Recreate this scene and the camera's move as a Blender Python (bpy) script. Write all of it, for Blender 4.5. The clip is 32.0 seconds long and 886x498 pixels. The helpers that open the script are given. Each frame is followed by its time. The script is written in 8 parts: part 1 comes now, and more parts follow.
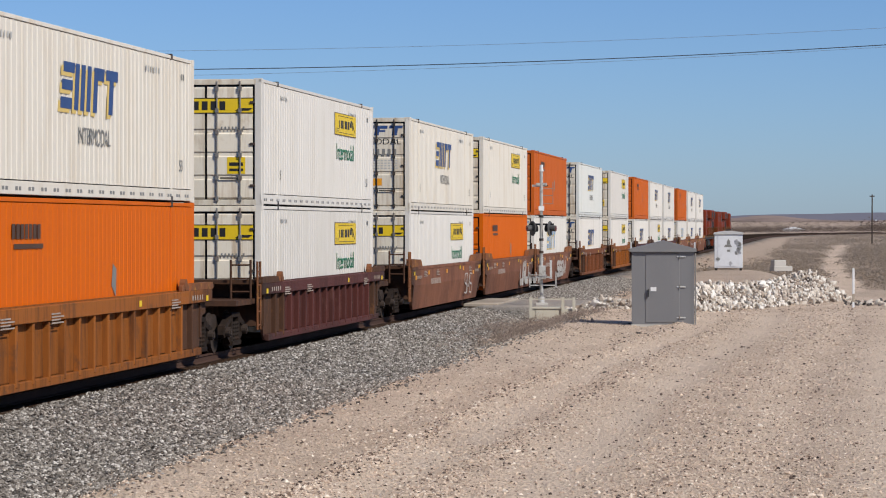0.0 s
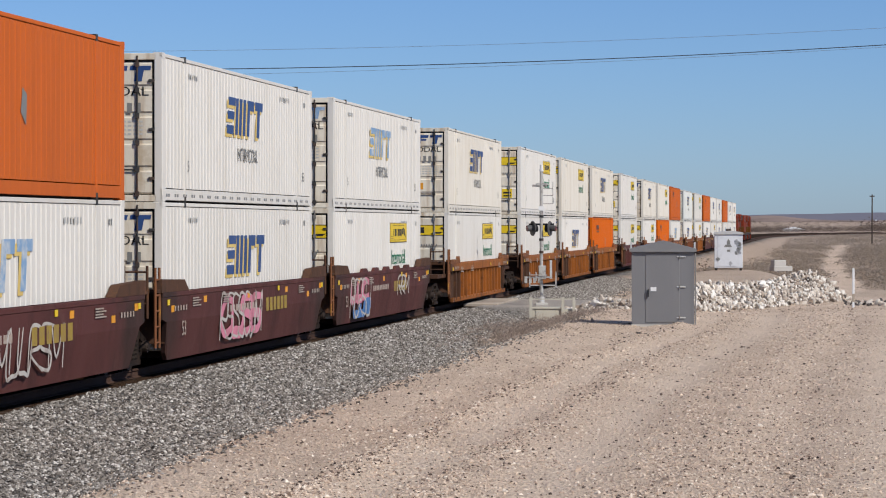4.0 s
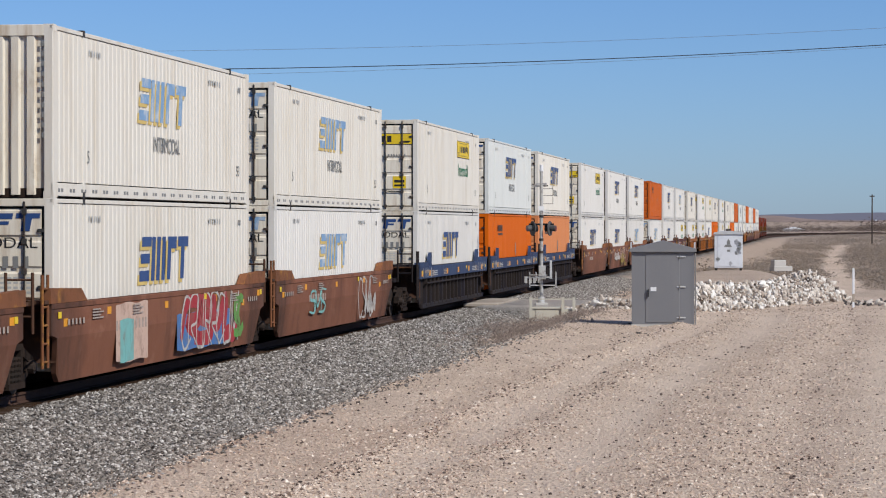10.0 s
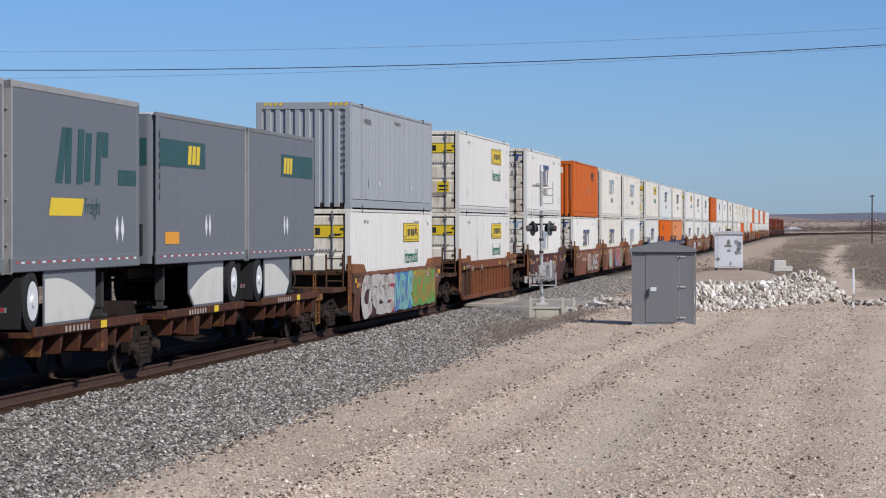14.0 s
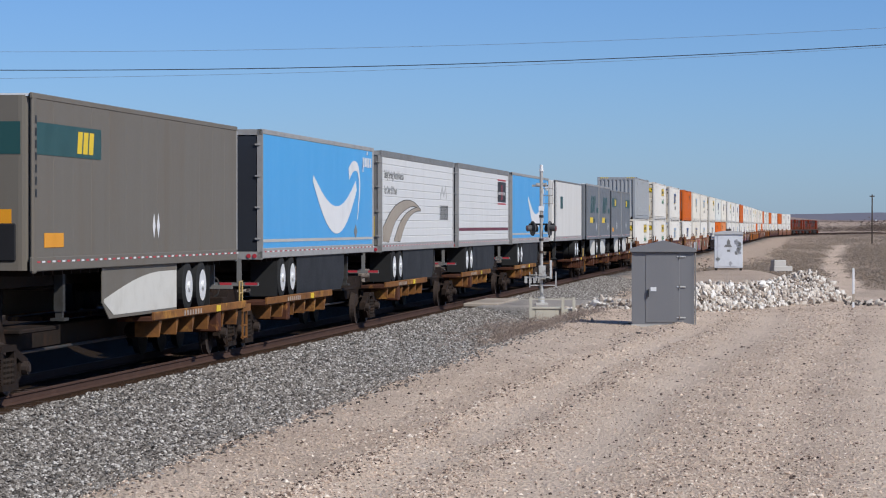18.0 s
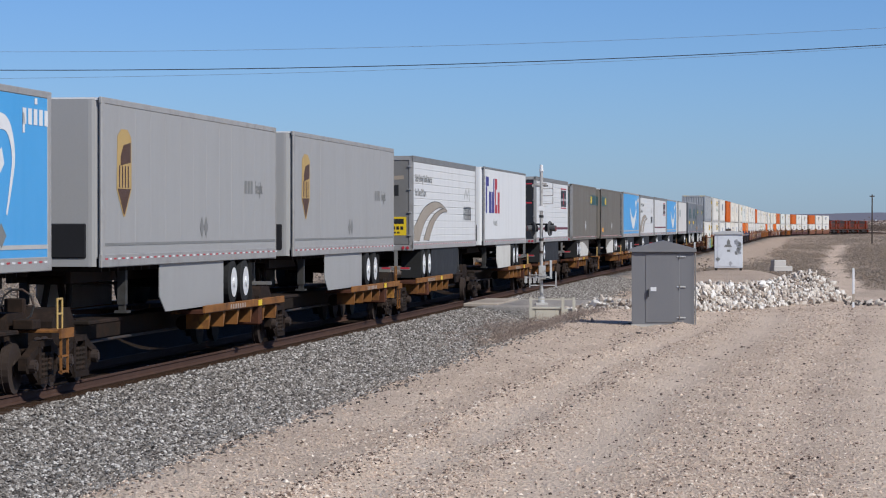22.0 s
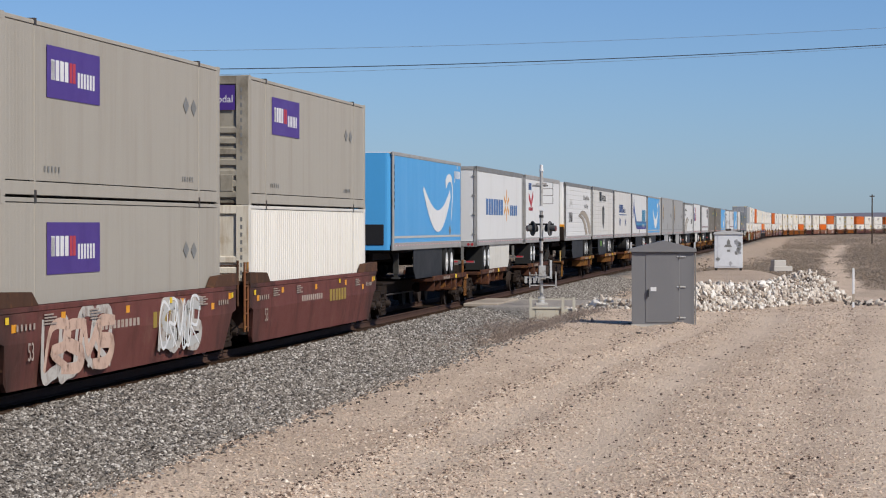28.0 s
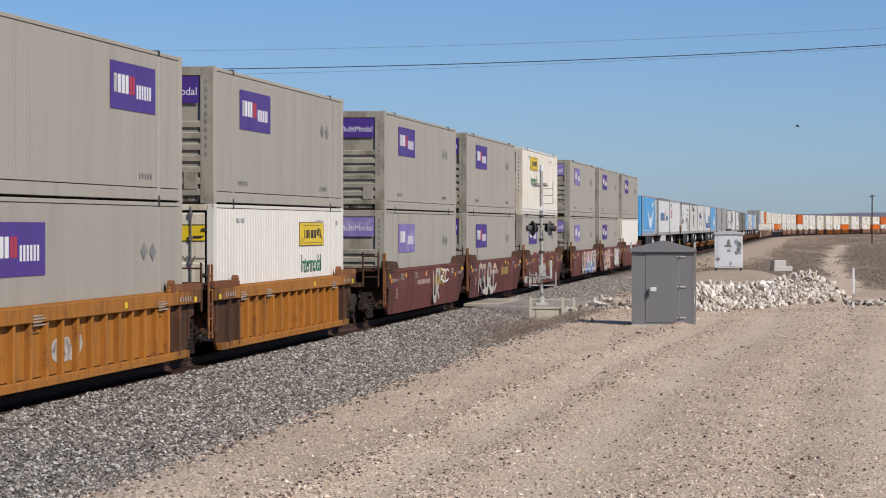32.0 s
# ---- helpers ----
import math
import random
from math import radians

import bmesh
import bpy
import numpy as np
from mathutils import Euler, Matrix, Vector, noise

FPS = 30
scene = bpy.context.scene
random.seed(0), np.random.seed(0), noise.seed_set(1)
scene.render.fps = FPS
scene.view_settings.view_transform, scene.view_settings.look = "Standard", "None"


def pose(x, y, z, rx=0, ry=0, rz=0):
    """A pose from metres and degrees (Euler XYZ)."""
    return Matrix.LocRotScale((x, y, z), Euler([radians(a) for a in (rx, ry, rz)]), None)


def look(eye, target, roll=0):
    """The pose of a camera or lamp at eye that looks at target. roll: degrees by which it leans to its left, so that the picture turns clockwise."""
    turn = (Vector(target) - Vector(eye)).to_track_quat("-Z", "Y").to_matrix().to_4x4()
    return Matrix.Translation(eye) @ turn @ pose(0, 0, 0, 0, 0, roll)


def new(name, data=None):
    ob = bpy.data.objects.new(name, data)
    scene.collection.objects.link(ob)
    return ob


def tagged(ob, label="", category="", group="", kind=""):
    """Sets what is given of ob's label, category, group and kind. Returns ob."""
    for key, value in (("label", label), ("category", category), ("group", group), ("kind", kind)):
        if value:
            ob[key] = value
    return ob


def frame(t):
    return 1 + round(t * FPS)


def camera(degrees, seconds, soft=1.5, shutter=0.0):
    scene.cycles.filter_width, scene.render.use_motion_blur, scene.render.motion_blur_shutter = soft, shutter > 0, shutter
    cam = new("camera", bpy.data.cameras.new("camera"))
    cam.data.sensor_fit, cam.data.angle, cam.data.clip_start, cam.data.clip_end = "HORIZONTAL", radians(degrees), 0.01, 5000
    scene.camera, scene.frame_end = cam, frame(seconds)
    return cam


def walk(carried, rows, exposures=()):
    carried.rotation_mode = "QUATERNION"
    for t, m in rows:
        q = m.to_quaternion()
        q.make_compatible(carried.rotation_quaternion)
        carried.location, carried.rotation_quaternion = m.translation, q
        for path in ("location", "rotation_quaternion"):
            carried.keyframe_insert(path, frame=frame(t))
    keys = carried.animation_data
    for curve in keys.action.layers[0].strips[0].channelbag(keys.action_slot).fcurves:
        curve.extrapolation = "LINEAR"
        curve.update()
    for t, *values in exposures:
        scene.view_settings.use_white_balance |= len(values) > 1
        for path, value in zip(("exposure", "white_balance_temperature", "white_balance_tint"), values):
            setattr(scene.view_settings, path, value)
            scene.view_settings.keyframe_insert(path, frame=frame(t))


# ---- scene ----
# The rail top near the camera is z = 0; y points along the view, x to its right.
cam = camera(17.80, 32.0, 1.1)
EYE = (0.0, 0.0, 2.781)
stand = look(EYE, (0.0, 100.0, 2.781 - 0.8221))
walk(cam, [(0.0, stand), (32.0, stand)], [(0.0, 0.0, 6620, 10), (3.5, 0.0, 6550, 10), (6.0, -0.02, 6330, 10), (13.0, -0.02, 6330, 10), (14.0, -0.03, 6180, 10), (22.2, -0.03, 6180, 10), (22.9, 0.06, 6480, 10), (25.5, 0.03, 6500, 10), (28.0, -0.03, 6680, 10), (32.0, -0.01, 6680, 10)])

# ---- light ----
SUN_FROM = Vector((0.87, -0.84, 1.0)).normalized()
world = bpy.data.worlds.new("desert_sky")
scene.world = world
world.use_nodes = True
wn = world.node_tree.nodes
sky = wn.new("ShaderNodeTexSky")
sky.sky_type, sky.sun_disc = "NISHITA", False
sky.sun_elevation = math.asin(SUN_FROM.z)
sky.sun_rotation = math.atan2(SUN_FROM.x, SUN_FROM.y)
sky.altitude, sky.air_density, sky.dust_density, sky.ozone_density = 0, 0.8, 0.3, 10.0
tint = wn.new("ShaderNodeMix")
tint.data_type, tint.blend_type = "RGBA", "MULTIPLY"
tint.inputs["Factor"].default_value, tint.inputs["B"].default_value = 1.0, (0.945, 0.96, 1.045, 1)
world.node_tree.links.new(sky.outputs[0], tint.inputs["A"])
world.node_tree.links.new(tint.outputs["Result"], wn["Background"].inputs[0])
wn["Background"].inputs[1].default_value = 0.095
sun = new("sun", bpy.data.lights.new("sun", "SUN"))
sun.data.energy, sun.data.angle, sun.data.color = 4.5, radians(0.53), (1.0, 0.95, 0.86)
sun.matrix_basis = look(SUN_FROM * 100, (0, 0, 0))
scene.view_settings.exposure = 0.0

# ---- the line of the track ----
# Distance s along the track from the point abreast of the camera; straight, then a long right-hand curve.
BENDS = [(-10, 0.0), (100, -0.035), (200, 0.0154), (300, 0.0118), (450, -0.0278), (600, -0.0321), (800, 0.4895), (1000, 0.6616), (1200, 0.5945), (3000, 0.5945)]
TRACK_X, HEADING = -14.205, 0.13488
S_GRID = np.arange(-1000.0, 2400.0, 2.0)
_bend = np.interp(S_GRID, [b[0] for b in BENDS], [b[1] * 1e-3 for b in BENDS])
_turn = np.concatenate([[0], np.cumsum(_bend[1:] + _bend[:-1])])
H_GRID = HEADING + _turn
_mid = (H_GRID[1:] + H_GRID[:-1]) / 2
X_GRID = np.concatenate([[0], np.cumsum(np.sin(_mid) * 2)])
Y_GRID = np.concatenate([[0], np.cumsum(np.cos(_mid) * 2)])
X_GRID += TRACK_X - X_GRID[500]
Y_GRID -= Y_GRID[500]


def on_track(s, right=0.0):
    """The point at s, so far to the right of the centre line, and the heading there."""
    h = np.interp(s, S_GRID, H_GRID)
    return (np.interp(s, S_GRID, X_GRID) + right * np.cos(h), np.interp(s, S_GRID, Y_GRID) - right * np.sin(h), h)


def travelled(t):
    """How far the train has gone after t seconds."""
    return 29.3057 * t + 0.0517 * t * t / 2 - 0.001864 * t ** 3 / 6


def beside_track(x, y):
    """Distance to the right of the centre line."""
    return (x - np.interp(y, Y_GRID, X_GRID)) * np.cos(np.interp(y, Y_GRID, H_GRID))


MOVERS = []


def rides(ob, s):
    """Marks ob as part of the train, its middle at s when the clip starts."""
    MOVERS.append((ob, s))
    return ob


# ---- materials ----
def surface(name, color, rough=0.6, metal=0.0, grain=(60, 0.08), stain=(1.2, 0.25, None), stretch=(1, 1, 1), bump=(80, 0.05), rand=0.05, spots=None, ends=None):
    """A surface with fine grain, larger stains (stretch draws them out into streaks), a slight relief and a little change from piece to piece."""
    m = bpy.data.materials.new(name)
    m.use_nodes = True
    n, l = m.node_tree.nodes, m.node_tree.links
    bsdf = n["Principled BSDF"]
    bsdf.inputs["Metallic"].default_value = metal
    bsdf.inputs["Specular IOR Level"].default_value = 0.5 if rough < 0.36 else 0.3 if rough < 0.52 else 0.1
    co = n.new("ShaderNodeTexCoord")
    info = n.new("ShaderNodeObjectInfo")
    shift = n.new("ShaderNodeVectorMath")
    shift.operation = "MULTIPLY_ADD"
    comb = n.new("ShaderNodeCombineXYZ")
    for k in range(3):
        l.new(info.outputs["Random"], comb.inputs[k])
    shift.inputs[1].default_value = (37, 53, 71)
    l.new(comb.outputs[0], shift.inputs[0])
    l.new(co.outputs["Object"], shift.inputs[2])
    mp = n.new("ShaderNodeMapping")
    mp.inputs["Scale"].default_value = stretch
    l.new(shift.outputs[0], mp.inputs[0])
    fine = n.new("ShaderNodeTexNoise")
    fine.inputs["Scale"].default_value, fine.inputs["Detail"].default_value = grain[0], 3
    l.new(shift.outputs[0], fine.inputs["Vector"])
    big = n.new("ShaderNodeTexNoise")
    big.inputs["Scale"].default_value, big.inputs["Detail"].default_value, big.inputs["Roughness"].default_value = stain[0], 6, 0.65
    l.new(mp.outputs[0], big.inputs["Vector"])
    ramp = n.new("ShaderNodeMapRange")
    ramp.inputs["From Min"].default_value, ramp.inputs["From Max"].default_value = 0.48, 0.72
    l.new(big.outputs["Fac"], ramp.inputs["Value"])
    scale = n.new("ShaderNodeMath")
    scale.operation = "MULTIPLY"
    scale.inputs[1].default_value = stain[1]
    l.new(ramp.outputs[0], scale.inputs[0])
    mix = n.new("ShaderNodeMix")
    mix.data_type = "RGBA"
    dark = stain[2] or tuple(c * 0.5 for c in color)
    mix.inputs["A"].default_value, mix.inputs["B"].default_value = (*color, 1), (*dark, 1)
    l.new(scale.outputs[0], mix.inputs["Factor"])
    colour_out = mix.outputs["Result"]
    if spots:
        wear = n.new("ShaderNodeTexNoise")
        wear.inputs["Scale"].default_value, wear.inputs["Detail"].default_value, wear.inputs["Roughness"].default_value = spots[0], 7, 0.7
        l.new(shift.outputs[0], wear.inputs["Vector"])
        patch = n.new("ShaderNodeMapRange")
        patch.inputs["From Min"].default_value, patch.inputs["From Max"].default_value, patch.inputs["To Max"].default_value = 0.56, 0.66, spots[1]
        l.new(wear.outputs["Fac"], patch.inputs["Value"])
        worn = n.new("ShaderNodeMix")
        worn.data_type = "RGBA"
        worn.inputs["B"].default_value = (*spots[2], 1)
        l.new(colour_out, worn.inputs["A"])
        l.new(patch.outputs[0], worn.inputs["Factor"])
        colour_out = worn.outputs["Result"]
    if ends:
        # brake dust thrown over both ends, beyond so many metres from the middle
        apart = n.new("ShaderNodeSeparateXYZ")
        l.new(co.outputs["Object"], apart.inputs[0])
        far = n.new("ShaderNodeMath")
        far.operation = "ABSOLUTE"
        l.new(apart.outputs[0], far.inputs[0])
        ragged = n.new("ShaderNodeMath")
        ragged.operation = "MULTIPLY_ADD"
        ragged.inputs[1].default_value = 4.5
        l.new(big.outputs["Fac"], ragged.inputs[0])
        l.new(far.outputs[0], ragged.inputs[2])
        reach = n.new("ShaderNodeMapRange")
        reach.inputs["From Min"].default_value, reach.inputs["From Max"].default_value, reach.inputs["To Max"].default_value = ends[0] + 2.2, ends[1] + 2.2, ends[2]
        l.new(ragged.outputs[0], reach.inputs["Value"])
        soot = n.new("ShaderNodeMix")
        soot.data_type = "RGBA"
        soot.inputs["B"].default_value = (0.035, 0.024, 0.019, 1)
        l.new(colour_out, soot.inputs["A"])
        l.new(reach.outputs[0], soot.inputs["Factor"])
        colour_out = soot.outputs["Result"]
    hsv = n.new("ShaderNodeHueSaturation")
    l.new(colour_out, hsv.inputs["Color"])
    a = n.new("ShaderNodeMapRange")
    a.inputs["To Min"].default_value, a.inputs["To Max"].default_value = 1 - grain[1] - rand, 1 + grain[1] + rand
    tot = n.new("ShaderNodeMath")
    tot.operation = "MULTIPLY_ADD"
    tot.inputs[1].default_value = rand / max(rand + grain[1], 1e-4)
    half = n.new("ShaderNodeMath")
    half.operation = "MULTIPLY"
    half.inputs[1].default_value = grain[1] / max(rand + grain[1], 1e-4)
    l.new(fine.outputs["Fac"], half.inputs[0])
    l.new(info.outputs["Random"], tot.inputs[0])
    l.new(half.outputs[0], tot.inputs[2])
    l.new(tot.outputs[0], a.inputs["Value"])
    l.new(a.outputs[0], hsv.inputs["Value"])
    l.new(hsv.outputs[0], bsdf.inputs["Base Color"])
    rr = n.new("ShaderNodeMapRange")
    rr.inputs["To Min"].default_value, rr.inputs["To Max"].default_value = max(rough - 0.12, 0.05), min(rough + 0.12, 1)
    l.new(big.outputs["Fac"], rr.inputs["Value"])
    l.new(rr.outputs[0], bsdf.inputs["Roughness"])
    if bump:
        b = n.new("ShaderNodeBump")
        b.inputs["Strength"].default_value, b.inputs["Distance"].default_value = min(bump[1] * 5, 1), 0.01
        tex = n.new("ShaderNodeTexNoise")
        tex.inputs["Scale"].default_value = bump[0]
        l.new(shift.outputs[0], tex.inputs["Vector"])
        l.new(tex.outputs["Fac"], b.inputs["Height"])
        l.new(b.outputs[0], bsdf.inputs["Normal"])
    return m


RUST = (0.16, 0.075, 0.04)
DUST = (0.42, 0.34, 0.26)
STREAK = (1.6, 1.6, 0.22)
paint = {
    "white": surface("white_container_paint", (0.625, 0.60, 0.552), 0.5, stain=(1.1, 0.35, (0.4472, 0.4042, 0.3268)), stretch=STREAK, rand=0.07, spots=(0.7, 0.3, (0.5332, 0.4988, 0.4472))),
    "bluish": surface("cool_white_container_paint", (0.60, 0.61, 0.575), 0.5, stain=(1.1, 0.25, (0.43, 0.43, 0.3956)), stretch=STREAK, rand=0.02),
    "cream": surface("yellowed_container_paint", (0.635, 0.60, 0.53), 0.55, stain=(1.2, 0.40, (0.44, 0.35, 0.235)), stretch=STREAK, rand=0.03),
    "door": surface("dirty_white_door_paint", (0.65, 0.60, 0.50), 0.55, stain=(1.6, 0.8, (0.33, 0.225, 0.13)), stretch=(2.6, 2.6, 0.25), rand=0.10, spots=(1.1, 0.5, (0.42, 0.33, 0.22))),
    "orange": surface("orange_container_paint", (0.49, 0.106, 0.017), 0.6, stain=(1.0, 0.5, (0.33, 0.085, 0.025)), stretch=STREAK, rand=0.05),
    "pale_orange": surface("faded_orange_container_paint", (0.57, 0.21, 0.08), 0.6, stain=(1.0, 0.4, (0.473, 0.215, 0.1032)), stretch=STREAK, rand=0.03),
    "red_orange": surface("bright_orange_container_paint", (0.57, 0.112, 0.004), 0.6, stain=(1.0, 0.4, (0.40, 0.08, 0.015)), stretch=STREAK, rand=0.03),
    "taupe": surface("warm_grey_container_paint", (0.345, 0.32, 0.277), 0.55, stain=(1.0, 0.3, (0.2236, 0.1935, 0.1505)), stretch=(1.5, 1.5, 0.14), rand=0.05),
    "taupe_end": surface("sooty_warm_grey_paint", (0.3096, 0.2838, 0.2322), 0.6, stain=(1.4, 0.85, (0.1032, 0.0817, 0.0559)), stretch=(1, 1, 0.6), rand=0.05),
    "grey": surface("plain_grey_container_paint", (0.2967, 0.3096, 0.3225), 0.5, stain=(1.1, 0.25, (0.215, 0.215, 0.215)), stretch=STREAK, rand=0.02),
}
gasket = surface("black_door_rubber", (0.0172, 0.0172, 0.0172), 0.8, rand=0.0)
rod_steel = surface("weathered_galvanised_steel", (0.258, 0.2494, 0.2322), 0.5, 0.5, stain=(3, 0.6, RUST), rand=0.1)
dark_rod = surface("dark_painted_steel", (0.043, 0.043, 0.043), 0.55, stain=(4, 0.5, RUST), rand=0.1)
well_paint = {
    "ochre": surface("rusty_ochre_car_paint", (0.262, 0.087, 0.019), 0.65, stain=(1.5, 1.0, (0.075, 0.034, 0.018)), stretch=(3.2, 3.2, 0.3), rand=0.10, spots=(2.2, 0.7, (0.1118, 0.05332, 0.02924)), ends=(6.2, 9.0, 0.8)),
    "yellow": surface("ochre_yellow_car_paint", (0.345, 0.138, 0.026), 0.6, stain=(1.5, 0.75, (0.1462, 0.0731, 0.03268)), stretch=(3.2, 3.2, 0.3), rand=0.08, spots=(2.4, 0.6, (0.1376, 0.0645, 0.03096)), ends=(6.2, 9.0, 0.8)),
    "brown": surface("brown_car_paint", (0.20, 0.082, 0.047), 0.65, stain=(0.8, 0.85, (0.085, 0.042, 0.03)), stretch=(1.2, 2, 0.5), rand=0.06, spots=(1.6, 0.6, (0.27, 0.135, 0.085)), ends=(6.2, 9.0, 0.8)),
    "maroon": surface("maroon_car_paint", (0.1419, 0.0473, 0.0387), 0.6, stain=(0.8, 0.85, (0.055, 0.024, 0.02)), stretch=(1.2, 2, 0.5), rand=0.06, spots=(1.6, 0.5, (0.185, 0.088, 0.066)), ends=(6.2, 9.0, 0.8)),
    "wine": surface("sooty_maroon_car_paint", (0.088, 0.030, 0.026), 0.6, stain=(0.8, 0.85, (0.042, 0.02, 0.018)), stretch=(1.2, 2, 0.5), rand=0.06, spots=(1.6, 0.5, (0.125, 0.06, 0.05)), ends=(6.2, 9.0, 0.8)),
    "rust": surface("rusted_car_paint", (0.172, 0.060, 0.027), 0.7, stain=(1.5, 0.9, (0.086, 0.043, 0.0258)), stretch=(3.2, 3.2, 0.3), rand=0.08, spots=(2.2, 0.6, (0.086, 0.0473, 0.03096)), ends=(6.2, 9.0, 0.8)),
    "worn": surface("worn_ochre_shoulder_paint", (0.1806, 0.0731, 0.0344), 0.7, stain=(3, 0.8, (0.0774, 0.043, 0.0258)), rand=0.12, spots=(2.6, 0.8, (0.3612, 0.172, 0.0344))),
    # soot of the end bays; also painted shade on bulkheads and end decks
    "sooty": surface("soot_and_shade_end_paint", (0.075, 0.038, 0.024), 0.75, stain=(1.8, 0.85, (0.0387, 0.02752, 0.0215)), stretch=(2, 2, 0.4), rand=0.12, spots=(2.2, 0.6, (0.172, 0.0774, 0.0344))),
    "blue": surface("navy_car_paint", (0.035, 0.052, 0.105), 0.6, stain=(1.2, 0.8, (0.0301, 0.0301, 0.0387)), stretch=(2, 2, 0.4), rand=0.05),
    "spine": surface("dark_rusty_frame_paint", (0.075, 0.030, 0.018), 0.75, stain=(2.2, 0.85, (0.0344, 0.02236, 0.0172)), rand=0.12, spots=(2.6, 0.75, (0.258, 0.1118, 0.0301))),
    "amber": surface("worn_amber_edge_paint", (0.20, 0.088, 0.028), 0.7, stain=(2.2, 0.9, (0.06, 0.03, 0.02)), stretch=(0.5, 1, 1), rand=0.12, spots=(1.1, 0.75, (0.42, 0.22, 0.045))),
    "grime_shade": surface("road_grime_paint", (0.026, 0.020, 0.018), 0.75, stain=(1.2, 0.6, (0.022, 0.025, 0.045)), stretch=(2, 2, 0.3), rand=0.15),
}
truck_steel = surface("dusty_cast_steel", (0.020, 0.014, 0.011), 0.8, stain=(4, 0.5, (0.06, 0.036, 0.024)), rand=0.12)
under_steel = surface("dark_underframe_steel", (0.020, 0.015, 0.012), 0.8, stain=(3, 0.3, (0.09, 0.042, 0.024)), rand=0.1)
wheel_steel = surface("worn_wheel_steel", (0.0516, 0.0387, 0.03268), 0.6, 0.2, rand=0.05)
tyre_rubber = surface("dusty_tyre_rubber", (0.0258, 0.0258, 0.0258), 0.85, rand=0.05)
bright_metal = surface("polished_alloy_rim", (0.74, 0.74, 0.73), 0.38, 0.3, rand=0.05)
aluminium = surface("brushed_aluminium_rail", (0.3268, 0.3182, 0.3053), 0.5, 0.15, stain=(2, 0.5, (0.1892, 0.172, 0.1548)), rand=0.05)
skirt_dark = surface("dark_skirt_panel", (0.028, 0.029, 0.032), 0.6, rand=0.05)
skirt_pale = surface("pale_skirt_panel", (0.5676, 0.5504, 0.4988), 0.5, stain=(1.5, 0.3, (0.344, 0.3096, 0.258)), rand=0.03)
# silver legs, with the shade under the trailer put into the colour
leg_shade_grey = surface("shade_darkened_leg_paint", (0.05, 0.049, 0.047), 0.6, stain=(4, 0.7, (0.03, 0.025, 0.02)), rand=0.1)
trailer_paint = {
    "white": surface("white_trailer_sheet", (0.64, 0.64, 0.63), 0.45, stain=(0.8, 0.25, (0.473, 0.4558, 0.43)), stretch=STREAK, rand=0.03),
    "cream": surface("off_white_trailer_sheet", (0.60, 0.583, 0.548), 0.45, stain=(0.8, 0.3, (0.43, 0.4042, 0.3612)), stretch=STREAK, rand=0.03),
    "azure": surface("sky_blue_trailer_wrap", (0.0645, 0.3225, 0.645), 0.4, stain=(0.8, 0.12, (0.0688, 0.258, 0.516)), stretch=STREAK, rand=0.02),
    "grey": surface("slate_grey_trailer_sheet", (0.136, 0.145, 0.157), 0.5, stain=(0.8, 0.3, (0.172, 0.172, 0.172)), stretch=STREAK, rand=0.02),
    "olive": surface("dusty_brown_grey_trailer_sheet", (0.148, 0.134, 0.113), 0.55, stain=(0.8, 0.45, (0.1462, 0.1161, 0.086)), stretch=STREAK, rand=0.02),
    "silver": surface("pale_grey_trailer_sheet", (0.31, 0.306, 0.298), 0.5, stain=(0.8, 0.25, (0.258, 0.2451, 0.2279)), stretch=STREAK, rand=0.02),
    "black": surface("black_door_panel", (0.0258, 0.02838, 0.0344), 0.4, rand=0.02),
    "slate": surface("dark_grey_door_panel", (0.172, 0.1677, 0.1591), 0.45, stain=(1, 0.4, (0.1118, 0.1032, 0.086)), rand=0.03),
}
